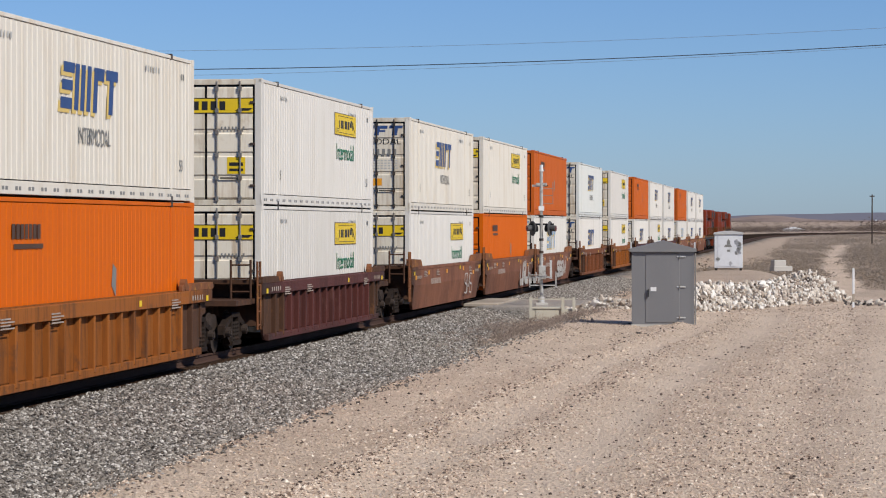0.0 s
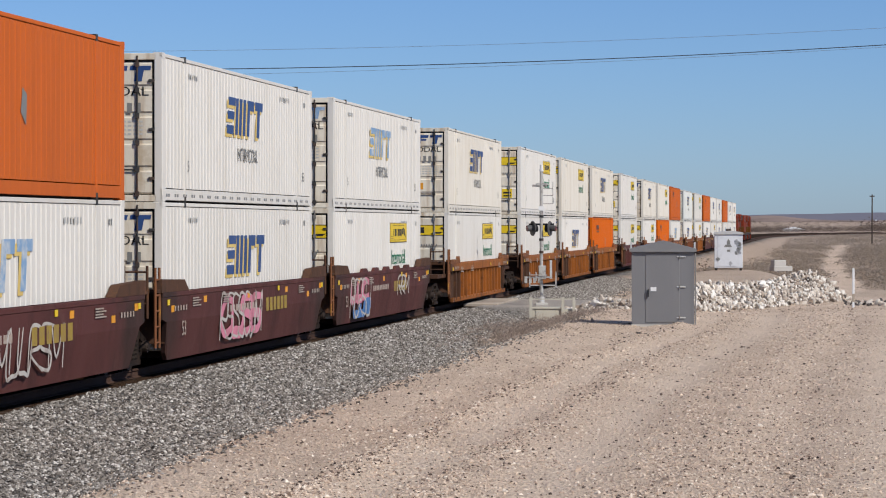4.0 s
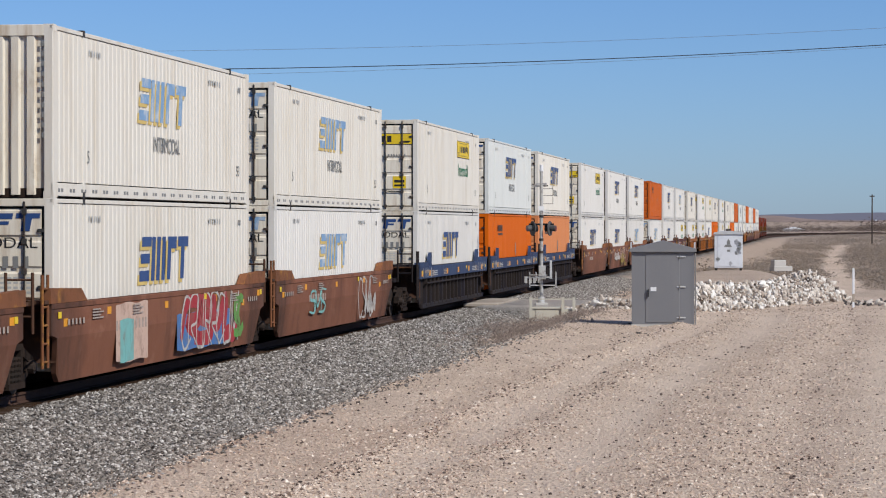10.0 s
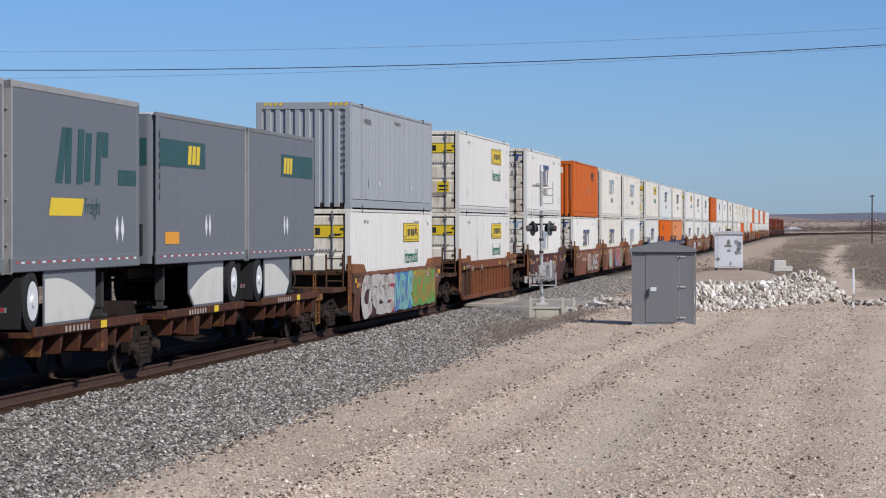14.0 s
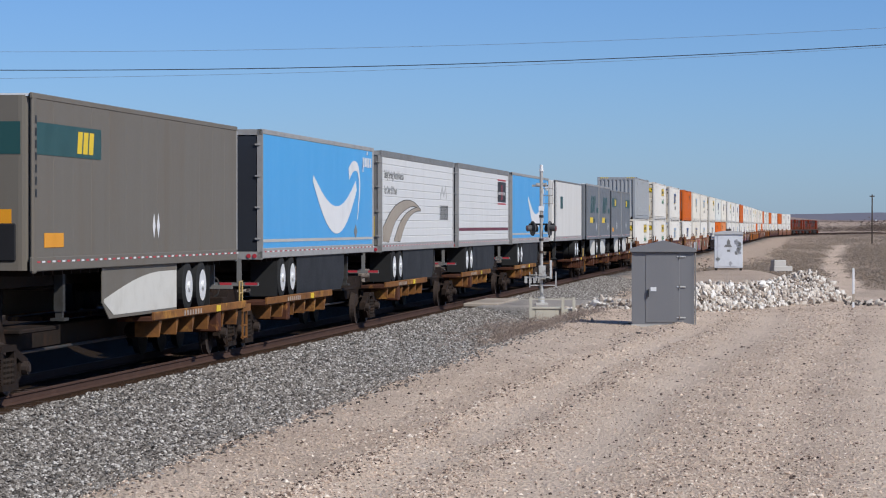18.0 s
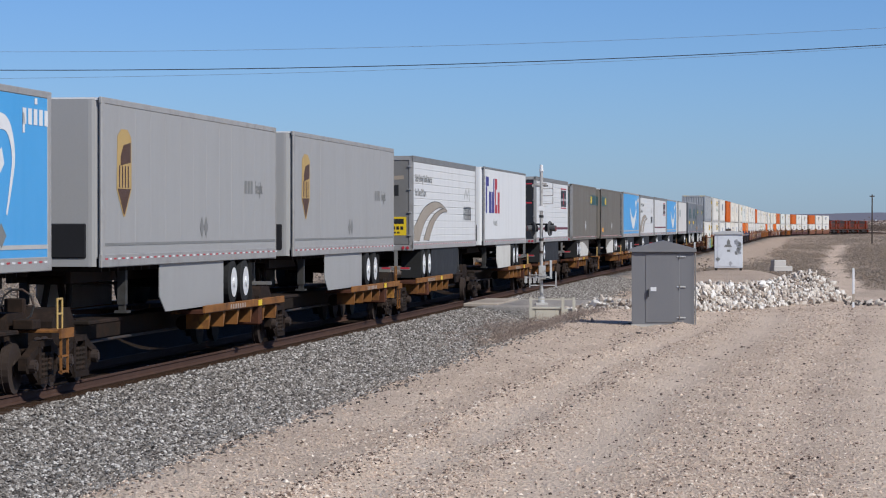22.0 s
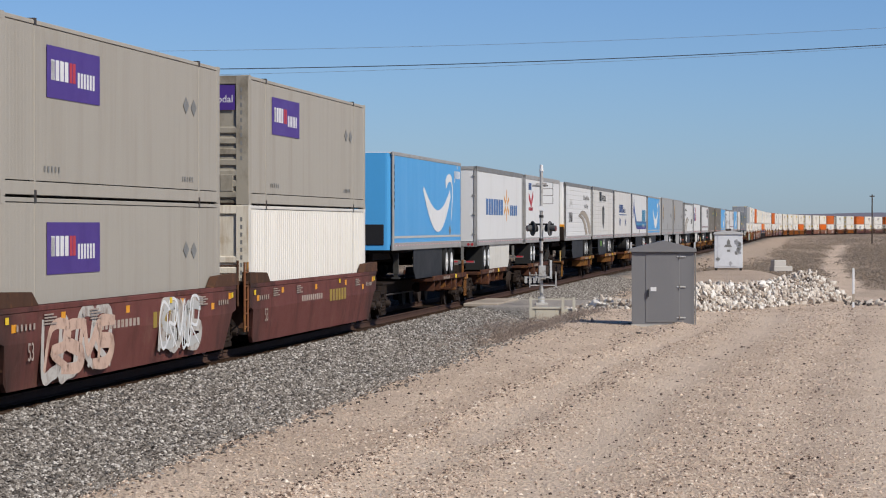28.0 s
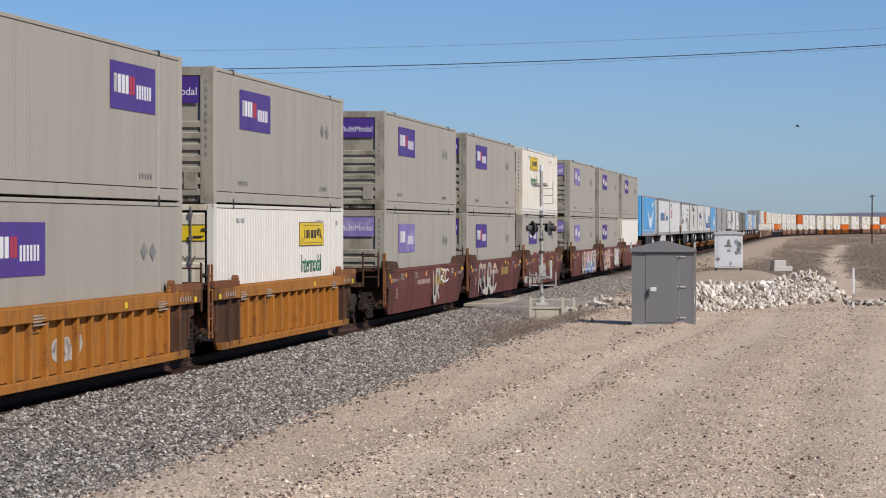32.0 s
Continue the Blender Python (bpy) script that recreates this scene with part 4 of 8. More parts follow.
def build_cabinet():
    cx, cy, gz = 6.47, 83.3, -0.12
    w, dp, h = 0.905, 0.8, 2.2
    c = thing("signal_cabinet", "grey steel signal cabinet with a low gabled roof on bare dirt", "cabinet", pose(cx, cy, gz, 0, 0, -4))
    part("body", boxes("cab_body", (-w, w, -dp, dp, 0.02, h), bevel=0.012), cabinet_grey, c)
    part("base", boxes("cab_base", (-w - 0.02, w + 0.02, -dp - 0.02, dp + 0.02, -0.12, 0.025)), concrete, c, "thin concrete base")

    def roof(bm):
        prism(bm, [(-w - 0.06, h - 0.03), (w + 0.06, h - 0.03), (w + 0.06, h + 0.03), (0.02, h + 0.27), (-w - 0.06, h + 0.03)], -dp - 0.08, dp + 0.08)
    part("roof", shape("cab_roof", roof), cabinet_grey, c, "low gabled roof of the same grey steel")
    part("eave_trim", boxes("cab_eave", (-w - 0.07, w + 0.07, -dp - 0.095, -dp - 0.07, h - 0.06, h + 0.015)), cabinet_grey, c)
    door = part("door", boxes("cab_door", (-0.5, 0.485, -dp - 0.014, -dp + 0.01, 0.08, h - 0.10), bevel=0.005), cabinet_grey, c, "flat grey door with hinges")
    for z in (0.22, 1.12, 2.0):
        part("hinge", boxes("cab_hinge", (0.40, 0.66, -dp - 0.045, -dp - 0.02, -0.02, 0.02), bevel=0.005), silver_paint, door, "galvanised hinge", at=(0, 0.012, z))
        part("hinge_pin", rods("cab_pin", ((0.49, -dp - 0.05, -0.06), (0.49, -dp - 0.05, 0.06), 0.012)), rod_steel, door, at=(0, 0, z))
    part("handle", boxes("cab_handle", (-0.44, -0.41, -dp - 0.09, -dp - 0.03, 0.82, 1.05), bevel=0.006), black_paint, door, "black door handle")
    part("notice", boxes("cab_notice", (-0.36, -0.19, -dp - 0.024, -dp - 0.012, 0.99, 1.11)), ink["white"], door, "small white notice")
    for x in (-w - 0.02, w + 0.02):
        part("lifting_eye", boxes("cab_eye", (-0.025, 0.025, -0.01, 0.01, 0, 0.24)), silver_paint, c, at=(x, -dp + 0.1, h - 0.02))
    part("corner_trim", boxes("cab_trim", (-w - 0.006, -w + 0.05, -dp - 0.012, -dp + 0.02, 0.06, h - 0.05)), cabinet_grey, c)
    part("corner_trim", boxes("cab_trim2", (w - 0.05, w + 0.006, -dp - 0.012, -dp + 0.02, 0.06, h - 0.05)), cabinet_grey, c)
    part("cable_pipe", rods("cab_pipe", ((w + 0.04, -dp + 0.06, -0.1), (w + 0.04, -dp + 0.06, 2.1), 0.022)), rod_steel, c, "thin galvanised cable pipe")


worn_patch = surface("bare_grey_patch", (0.30, 0.31, 0.33), 0.7, stain=(4, 0.6, (0.45, 0.46, 0.48)), rand=0.05)


def build_white_hut():
    gz = 0.25
    y = 162.0
    c = thing("equipment_hut", "white steel equipment hut scrawled with grey graffiti, on short legs", "cabinet", pose(16.35, y, gz, 0, 0, -6))
    part("body", boxes("hut_body", (-0.80, 0.80, -0.8, 0.8, 0.12, 2.05), bevel=0.02), white_box, c)
    part("roof", shape("hut_roof", lambda bm: prism(bm, [(-0.87, 2.04), (0.87, 2.04), (0.80, 2.16), (0.2, 2.24), (-0.2, 2.24), (-0.80, 2.16)], -0.87, 0.87)), silver_paint, c, "grey overhanging roof")
    part("roof_vent", boxes("hut_vent", (-0.16, 0.16, -0.16, 0.16, 2.22, 2.36), bevel=0.02), dark_rod, c)
    for x in (-0.7, 0.7):
        for yy in (-0.65, 0.65):
            part("leg", boxes("hut_leg", (-0.07, 0.07, -0.07, 0.07, -0.1, 0.14)), dark_rod, c, at=(x, yy, 0))
    part("door", boxes("hut_door", (-0.62, 0.50, -0.82, -0.79, 0.22, 1.95), bevel=0.006), white_box, c)
    rng = random.Random(4)
    for i in range(14):
        x, z = (rng.uniform(0.36, 0.66), 0.95 + 0.065 * i) if i < 12 else (rng.uniform(-0.6, 0.3), rng.uniform(0.35, 0.7))
        pts = [(x + 0.11 * rng.uniform(0.4, 1.3) * math.cos(a), z + 0.12 * rng.uniform(0.4, 1.3) * math.sin(a)) for a in np.linspace(0, 6.28, 9)[:-1]]
        part("graffiti", shape(("hut_mark", i), lambda bm: prism(bm, pts, -0.826, -0.822)), ink["grey"] if i % 4 == 0 else worn_patch, c)
    part("stencil", shape("hut_stencil", lambda bm: [prism(bm, [(-0.10, 1.46), (0.10, 1.46), (0.09, 1.66), (0.0, 1.78), (-0.09, 1.66)], -0.829, -0.826), prism(bm, [(-0.26, 1.32), (0.20, 1.32), (0.14, 1.45), (-0.18, 1.45)], -0.833, -0.830), prism(bm, rect(-0.08, 1.05, 0.10, 1.17), -0.829, -0.826)]), ink["grey"], c)
    blk = thing("concrete_block", "pale concrete block beside a white hut", "block", pose(20.2, 170, 0.2, 0, 0, 10))
    part("block", boxes("block", (-0.42, 0.32, -0.4, 0.4, -0.1, 0.52), bevel=0.03), concrete, blk)
    part("footing", boxes("footing", (-0.45, 0.70, -0.45, 0.45, -0.15, 0.16), bevel=0.02), concrete, blk)


weathered_mast = surface("dirty_aluminium_mast_paint", (0.44, 0.43, 0.41), 0.55, 0.2, stain=(4, 0.9, (0.12, 0.09, 0.07)), rand=0.05)
flasher_grey = surface("sun_bleached_black_paint", (0.07, 0.07, 0.072), 0.6, stain=(4, 0.6, (0.16, 0.16, 0.16)), rand=0.1)


def build_crossing_signal():
    x, y, gz = 3.58, 103.0, -0.12
    s = thing("crossing_signal", "silver crossing signal mast with black flashers turned sideways", "crossing signal", pose(x, y, gz, 0, 0, 0))
    part("mast", rods("sig_mast", ((0, 0, 0.0), (0, 0, 4.95), 0.062), n=14), weathered_mast, s)
    part("base", boxes("sig_base", (-0.22, 0.22, -0.22, 0.22, -0.15, 0.10), bevel=0.02), concrete, s, "concrete footing")
    part("mast_flange", rods("sig_flange", ((0, 0, 0.10), (0, 0, 0.32), 0.12), n=12), silver_paint, s)

    def bell(bm):
        rod(bm, (0, 0, 4.92), (0, 0, 5.12), 0.07, 12, 0.06)
        rod(bm, (0, 0, 4.88), (0, 0, 4.94), 0.085, 12)
    part("bell", shape("sig_bell", bell), ink["white"], s, "white bell housing on the mast's top")
    part("crossbuck", shape("sig_buck", lambda bm: [box(bm, -0.34, 0.14, -0.02, 0.02, 4.32, 4.40), box(bm, -0.20, 0.20, -0.05, -0.02, 4.36, 4.46)]), weathered_mast, s, "crossbuck boards seen on edge")
    part("crossbuck_bracket", rods("sig_bb", ((-0.2, 0, 4.36), (0.24, 0, 4.36), 0.03)), dark_rod, s)
    for z in (4.0, 4.25, 3.7):
        part("step_rung", rods(("sig_rung", z), ((0.06, 0, z), (0.42, 0, z), 0.012), ((0.42, 0, z), (0.42, 0, z + 0.25), 0.012)), rod_steel, s)
    part("cross_arm", rods("sig_arm", ((-0.46, 0, 2.95), (0.46, 0, 2.95), 0.035)), black_paint, s)
    for dx in (-0.30, 0.30):
        sg = 1 if dx > 0 else -1
        ax, ay = sg * 0.93, -0.36
        f = part("flasher", rods(("sig_flash", dx), ((dx, 0, 2.80), (dx + 0.03 * ax, 0.03 * ay, 2.80), 0.27), n=22), flasher_grey, s, "round black flasher board turned to the road")
        part("hood", rods(("sig_hood", dx), ((dx + 0.03 * ax, 0.03 * ay, 2.82), (dx + 0.24 * ax, 0.24 * ay, 2.80), 0.11), n=14), flasher_grey, f)
        part("lens", rods(("sig_lens", dx), ((dx + 0.24 * ax, 0.24 * ay, 2.80), (dx + 0.25 * ax, 0.25 * ay, 2.80), 0.09), n=14), red_lens, f, "dark red lens")
        part("lamp_body", rods(("sig_lb", dx), ((dx, 0, 2.80), (dx - 0.16 * ax, -0.16 * ay, 2.80), 0.12), n=12), black_paint, f)
    g = part("gate_box", boxes("sig_gate", (-0.10, 0.16, -0.16, 0.16, 0.95, 1.45), bevel=0.02), weathered_mast, s, "pale gate mechanism box")
    part("gate_arm_stub", boxes("sig_stub", (-0.62, 0.36, -0.30, -0.24, 1.0, 1.06), bevel=0.01), weathered_mast, g)
    part("counterweight", shape("sig_cw", lambda bm: [box(bm, -0.62 + 0.16 * k, -0.52 + 0.16 * k, -0.33, -0.2, 0.82, 1.0) for k in range(4)]), weathered_mast, g)
    part("arm_upright", boxes("sig_up", (0.30, 0.38, -0.30, -0.22, 0.98, 1.65)), silver_paint, g)
    part("gate_frame", shape("sig_frame", lambda bm: [box(bm, -0.46, 0.55, -0.34, -0.31, 0.72, 0.76), box(bm, -0.45, -0.41, -0.34, -0.30, 0.66, 1.22), box(bm, 0.50, 0.54, -0.34, -0.30, 0.66, 1.24), box(bm, -0.22, -0.18, -0.34, -0.30, 0.9, 1.22), box(bm, -0.45, 0.2, -0.36, -0.33, 1.10, 1.13)]), weathered_mast, g, "light metal frame of the gate arm")
    for z in (1.9, 2.35, 3.2):
        part("mast_clamp", rods(("sig_clamp", z), ((0, 0, z), (0, 0, z + 0.09), 0.085), n=12), dark_rod, s)
    part("number_plate", boxes("sig_plate", (-0.10, 0.10, -0.09, -0.07, 3.45, 3.62)), ink["white"], s, "small white plate")


def build_relay_boxes():
    y = 97.6
    c = thing("relay_box", "low beige relay box with a metal rail over it", "relay box", pose(3.68, y, float(ground_z(np.float64(3.68), np.float64(y))) - 0.01, 0, 0, 0))
    part("body", boxes("relay_body", (-0.62, 0.42, -0.35, 0.35, -0.05, 0.46), bevel=0.015), beige_box, c)
    part("door", boxes("relay_door", (-0.50, 0.24, -0.372, -0.345, 0.06, 0.40), bevel=0.008), beige_box, c)
    part("lid", boxes("relay_lid", (-0.66, 0.44, -0.40, 0.40, 0.44, 0.50), bevel=0.01), beige_box, c)
    part("side_box", boxes("relay_side", (0.46, 0.78, -0.3, 0.3, -0.05, 0.44), bevel=0.015), beige_box, c)
    for x in (-0.66, 0.44, 0.82):
        part("rail_post", boxes("relay_post", (-0.05, 0.05, -0.05, 0.05, -0.05, 0.84)), beige_box, c, at=(x, -0.38, 0))
    part("top_rail", boxes("relay_rail", (-0.66, 0.86, -0.405, -0.375, 0.76, 0.80)), beige_box, c)
    panel = thing("crossing_panel", "weathered concrete panel of the level crossing beside the rail", "concrete panel", kind="structure")
    for k in range(3):
        px, py, h = on_track(104.5 + 2.44 * k, 1.75)
        part("slab", boxes("xslab", (-1.2, 1.2, -0.62, 0.62, -0.15, -0.02), bevel=0.02), tan_slab, panel, at=(px, py, 0), turn=(0, 0, 90 - math.degrees(h)))


def build_posts_and_wires():
    p = thing("marker_post", "thin white marker post standing in the dirt", "post", pose(14.42, 99.4, float(ground_z(np.float64(14.42), np.float64(99.4)))))
    part("shaft", boxes("marker", (-0.04, 0.04, -0.02, 0.02, -0.2, 1.38), bevel=0.012), ink["white"], p)
    part("band", boxes("marker_band", (-0.042, 0.042, -0.022, 0.022, 0.20, 0.48)), ink["tan"], p, "rust-stained lower band")
    st = thing("wooden_stake", "short pale wooden stake beside the rock bank", "stake", pose(16.2, 119.0, float(ground_z(np.float64(16.2), np.float64(119.0)))))
    part("shaft", boxes("stake", (-0.035, 0.035, -0.03, 0.03, -0.1, 0.62), bevel=0.008), beige_box, st)
    part("cap", boxes("stake_cap", (-0.09, 0.06, -0.035, 0.035, 0.52, 0.62), bevel=0.008), beige_box, st)
    up = thing("utility_pole", "dark wooden utility pole with a short cross-arm", "utility pole", pose(94.8, 625, float(ground_z(np.float64(94.8), np.float64(625))) - 0.2))
    part("pole", rods("u_pole", ((0, 0, 0), (0, 0, 11.6), 0.145), n=10), pole_wood, up)
    part("cross_arm", boxes("u_arm", (-0.55, 0.55, -0.08, 0.08, 11.1, 11.35)), pole_wood, up)
    part("insulator", rods("u_ins", ((0.6, 0, 5.9), (1.1, 0, 5.9), 0.10)), ink["white"], up, "small white fitting")
    # three slack cables that cross high above the line
    wire = surface("black_cable", (0.03, 0.03, 0.035), 0.6, rand=0)
    thin = surface("weathered_thin_cable", (0.16, 0.18, 0.22), 0.6, rand=0)
    yy = 180.0
    for name, pts, r, mt, lb in (("overhead_cable", ((0, 124.5), (550, 120.5), (1000, 107), (1568, 80)), 0.026, wire, "thick black overhead cable sagging across the sky"),
                                 ("overhead_wire", ((0, 92), (400, 90), (1000, 74.5), (1568, 50)), 0.010, thin, "thin weathered overhead wire sagging across the sky"),
                                 ("overhead_wire", ((0, 139), (500, 131), (1000, 111.5), (1568, 84)), 0.010, thin, "thin weathered overhead wire sagging across the sky")):
        c = np.polyfit([(q[0] - 784) / 5006 * yy for q in pts], [2.781 + (399.84 - q[1]) / 5006 * yy for q in pts], 2)
        cu = bpy.data.curves.new(name, "CURVE")
        cu.dimensions, cu.bevel_depth, cu.bevel_resolution = "3D", r, 2
        sp = cu.splines.new("POLY")
        wx = np.linspace(-70, 70, 57)
        sp.points.add(len(wx) - 1)
        for q, v in zip(sp.points, wx):
            q.co = (v, yy, float(np.polyval(c, v)), 1)
        cu.materials.append(mt)
        src = bpy.data.objects.new(name, cu)
        me = bpy.data.meshes.new_from_object(src)
        bpy.data.objects.remove(src)
        tagged(new(name, me), lb, "cable", "overhead cables", "structure")
    # far roof and a pale marker near the curve
    hs = thing("far_shed", "low white-roofed shed far off beside the desert track", "shed", pose(150.0, 1210, -0.4))
    part("wall", boxes("shed_wall", (-4, 4, -3, 3, -1, 1.6)), concrete, hs)
    part("roof", shape("shed_roof", lambda bm: prism(bm, [(-4.6, 1.6), (4.6, 1.6), (0, 2.7)], -3.4, 3.4)), ink["white"], hs)
    mk = thing("pale_marker", "small pale marker block beside the dirt track", "marker", pose(116.4, 830, float(ground_z(np.float64(116.4), np.float64(830)))))
    part("block", boxes("mk", (-0.22, 0.22, -0.15, 0.15, -0.2, 0.62), bevel=0.03), ink["white"], mk)


build_cabinet()
build_white_hut()
build_crossing_signal()
build_relay_boxes()
build_posts_and_wires()


# ---- lettering and plain marks ----
def words(text, size, squeeze=1.0):
    """A thin raised mesh of readable words, left edge at 0."""
    key = ("words", text, size, squeeze)
    if key not in SHAPES:
        cu = bpy.data.curves.new("words", "FONT")
        cu.body, cu.size, cu.extrude = text, size, 0.0015
        src = bpy.data.objects.new("words", cu)
        me = bpy.data.meshes.new_from_object(src)
        bpy.data.objects.remove(src)
        me.transform(Matrix.Diagonal((squeeze, 1, 1, 1)))
        if not me.materials:
            me.materials.append(None)
        SHAPES[key] = me
    return SHAPES[key]


def on_side(name, me, mat_, parent, u, z, y=-1.306, label=""):
    """A flat mesh laid on the flank that faces right, u metres from the rear."""
    return part(name, me, mat_, parent, label, at=(u, y, z), turn=(90, 0, 0))


def side_plate(name, key, outlines, mat_, parent, y=-1.306, label="", thick=0.003):
    me = shape(key, lambda bm: [prism(bm, o, y - thick, y) for o in outlines])
    ob = part(name, me, mat_, parent, label)
    if len(outlines) > 3:
        ob["kind"] = "stuff"
    return ob


def end_plate(name, key, outlines, mat_, parent, x, label="", thick=0.003):
    """Like side_plate on the end that faces back; outlines are (to the right, up)."""
    def build(bm):
        for o in outlines:
            prism(bm, o, -thick, 0)
    ob = part(name, shape(key, build), mat_, parent, label, at=(x, 0, 0), turn=(0, 0, -90))
    if len(outlines) > 3:
        ob["kind"] = "stuff"
    return ob


def bars(x, z, w, h, n, gap=0.35, lean=0.0):
    """n plain upright bars in place of lettering that is not spelled out."""
    step = w / n
    return [rect(x + i * step, z, x + i * step + step * (1 - gap), z + h, lean) for i in range(n)]


def ring(cx, cz, rx, rz, n=20, a0=0.0, a1=6.2832):
    return [(cx + rx * math.cos(a), cz + rz * math.sin(a)) for a in np.linspace(a0, a1, n, endpoint=abs(a1 - a0) < 6.28)]


def ribbon(path, width):
    """An outline along a path whose width changes."""
    left, right = [], []
    n = len(path)
    for i, (x, z) in enumerate(path):
        a, b = path[max(i - 1, 0)], path[min(i + 1, n - 1)]
        dx, dz = b[0] - a[0], b[1] - a[1]
        ln = math.hypot(dx, dz) or 1
        w = width(i / (n - 1)) if callable(width) else width
        left.append((x - dz / ln * w / 2, z + dx / ln * w / 2))
        right.append((x + dz / ln * w / 2, z - dx / ln * w / 2))
    return left + right[::-1]


def strips(outlines_of_ribbon):
    """Cuts a long ribbon outline into quads, so that bent ribbons stay clean."""
    n = len(outlines_of_ribbon) // 2
    l, r = outlines_of_ribbon[:n], outlines_of_ribbon[n:][::-1]
    return [[l[i], l[i + 1], r[i + 1], r[i]] for i in range(n - 1)]


# ---- containers ----
CL, CW, CH = 16.154, 1.30, 2.896


def corrugated(key, length, z0, z1, pitch, depth, y=-1.295):
    xs, ys = [], []
    x = -length / 2
    k = 0
    while x < length / 2 - 1e-6:
        q = pitch
        for f, dd in ((0, 0), (0.42, 0), (0.5, depth), (0.92, depth)):
            if x + f * q <= length / 2:
                xs.append(x + f * q), ys.append(y + dd)
        x += q
    xs.append(length / 2), ys.append(y)
    verts = [(a, b, z) for a, b in zip(xs, ys) for z in (z0, z1)]
    faces = [(2 * i, 2 * i + 2, 2 * i + 3, 2 * i + 1) for i in range(len(xs) - 1)]
    return sheet(key, verts, faces)


def swift_marks(u, z, h, c, faded=False):
    """A slanted blue word-mark as plain blocks with a gold edge."""
    def blocks(dx, dz):
        l = 0.16 * h
        b, o = z + dz, []
        for x, w, lo, hi in ((0.0, 0.80, 0.0, 0.24), (0.06, 0.76, 0.40, 0.62), (0.12, 0.80, 0.78, 1.0), (0.98, 0.30, 0.0, 1.0), (1.42, 0.30, 0.0, 1.0), (1.88, 0.28, 0.0, 1.0), (2.38, 0.30, 0.0, 1.0), (2.68, 0.48, 0.72, 1.0), (3.30, 0.95, 0.76, 1.0), (3.60, 0.32, 0.0, 0.76)):
            o.append(rect(u + dx + x * h * 1.12 + lo * l, b + lo * h, u + dx + (x + w) * h * 1.12 + lo * l, b + hi * h, l * (hi - lo)))
        return o
    side_plate("logo_shadow", ("sw_gold", u, z, h), blocks(-0.13, -0.07), ink["gold"], c, -1.3015, "gold edge of a word-mark")
    side_plate("logo", ("sw_blue", u, z, h), blocks(0, 0), ink["faded_blue"] if faded else ink["navy"], c, -1.306, "faded blue word-mark in plain blocks" if faded else "navy blue word-mark in plain blocks")


def yellow_marks(u, z, c, w=3.3, h=0.55, green=True):
    side_plate("logo_border", ("jb_border", u, z), [rect(u - 0.05, z - 0.02, u + w + 0.05, z + h + 0.02)], ink["brown"], c, -1.301)
    side_plate("logo_panel", ("jb_panel", u, z), [rect(u, z, u + w, z + h)], ink["yellow"], c, -1.305, "yellow panel with black marks")
    marks, x = [], u + 0.62
    for wide, gap, lo in ((0.10, 0.16, 0.14), (0.30, 0.10, 0.14), (0.09, 0.14, 0.14), (0.34, 0.10, 0.14), (0.28, 0.10, 0.14), (0.30, 0.10, 0.20), (0.14, 0.0, 0.14)):
        marks.append(rect(x, z + lo + 0.03, x + wide, z + h - 0.17))
        x += wide + gap
    marks += [rect(u + 0.08, z + 0.05 + 0.05 * k, u + 0.5 + 0.05 * k, z + 0.062 + 0.05 * k) for k in range(3)] + [rect(u + 0.5, z + h - 0.062 - 0.045 * k, u + w - 0.5, z + h - 0.05 - 0.045 * k) for k in range(1)]
    marks += [rect(u + 0.6, z + 0.05 + 0.045 * k, u + w - 0.25, z + 0.062 + 0.045 * k) for k in range(1)] + strips(ribbon([(u + w - 0.85, z + h - 0.14), (u + w - 0.6, z + h - 0.16), (u + w - 0.2, z + 0.12)], 0.04))
    side_plate("logo", ("jb_marks", u, z), marks, ink["black"], c, -1.309)
    if green:
        on_side("lettering", words("Intermodal", 0.62, 1.02), ink["green"], c, u + 0.2, z - 0.66, label="green word on white")


def purple_marks(u, z, c, faded=False, w=3.45, h=0.87):
    side_plate("logo_panel", ("fx_panel", u, z), [rect(u, z, u + w, z + h)], ink["lilac" if faded else "purple"], c, -1.305, "faded purple panel" if faded else "purple panel with plain white marks")
    side_plate("logo", ("fx_white", u, z), bars(u + 0.25, z + 0.30, 1.15, 0.34, 4, 0.25) + [rect(u + 0.25, z + 0.3, u + 0.45, z + 0.62)], ink["white"], c, -1.309)
    if not faded:
        side_plate("logo_accent", ("fx_red", u, z), bars(u + 1.42, z + 0.30, 0.42, 0.34, 2, 0.2), ink["red"], c, -1.309)
    side_plate("lettering_mark", ("fx_word", u, z), bars(u + 1.95, z + 0.24, 1.2, 0.26, 6, 0.4), ink["white"], c, -1.309)


def small_marks(c, lower, dark):
    """Stencilled numbers as bars, and the length mark."""
    side_plate("number_mark", "num_front", bars(12.0 - CL / 2, 2.47, 1.25, 0.11, 6, 0.55), ink["pale_grey"] if dark is ink["grey"] else dark, c, -1.304)
    side_plate("number_mark", "num_small", bars(15.0 - CL / 2, 2.44, 0.3, 0.12, 2, 0.55), dark, c, -1.304)
    side_plate("number_mark", "num_rear", bars(2.3 - CL / 2, 2.5, 0.9, 0.10, 5, 0.55), ink["pale_grey"] if dark is ink["grey"] else dark, c, -1.304)
    if not lower:
        on_side("length_mark", words("53", 0.32), dark, c, 14.8 - CL / 2, 0.62, -1.304)
        on_side("length_mark", words("5", 0.32), dark, c, 2.2 - CL / 2, 0.62, -1.304)


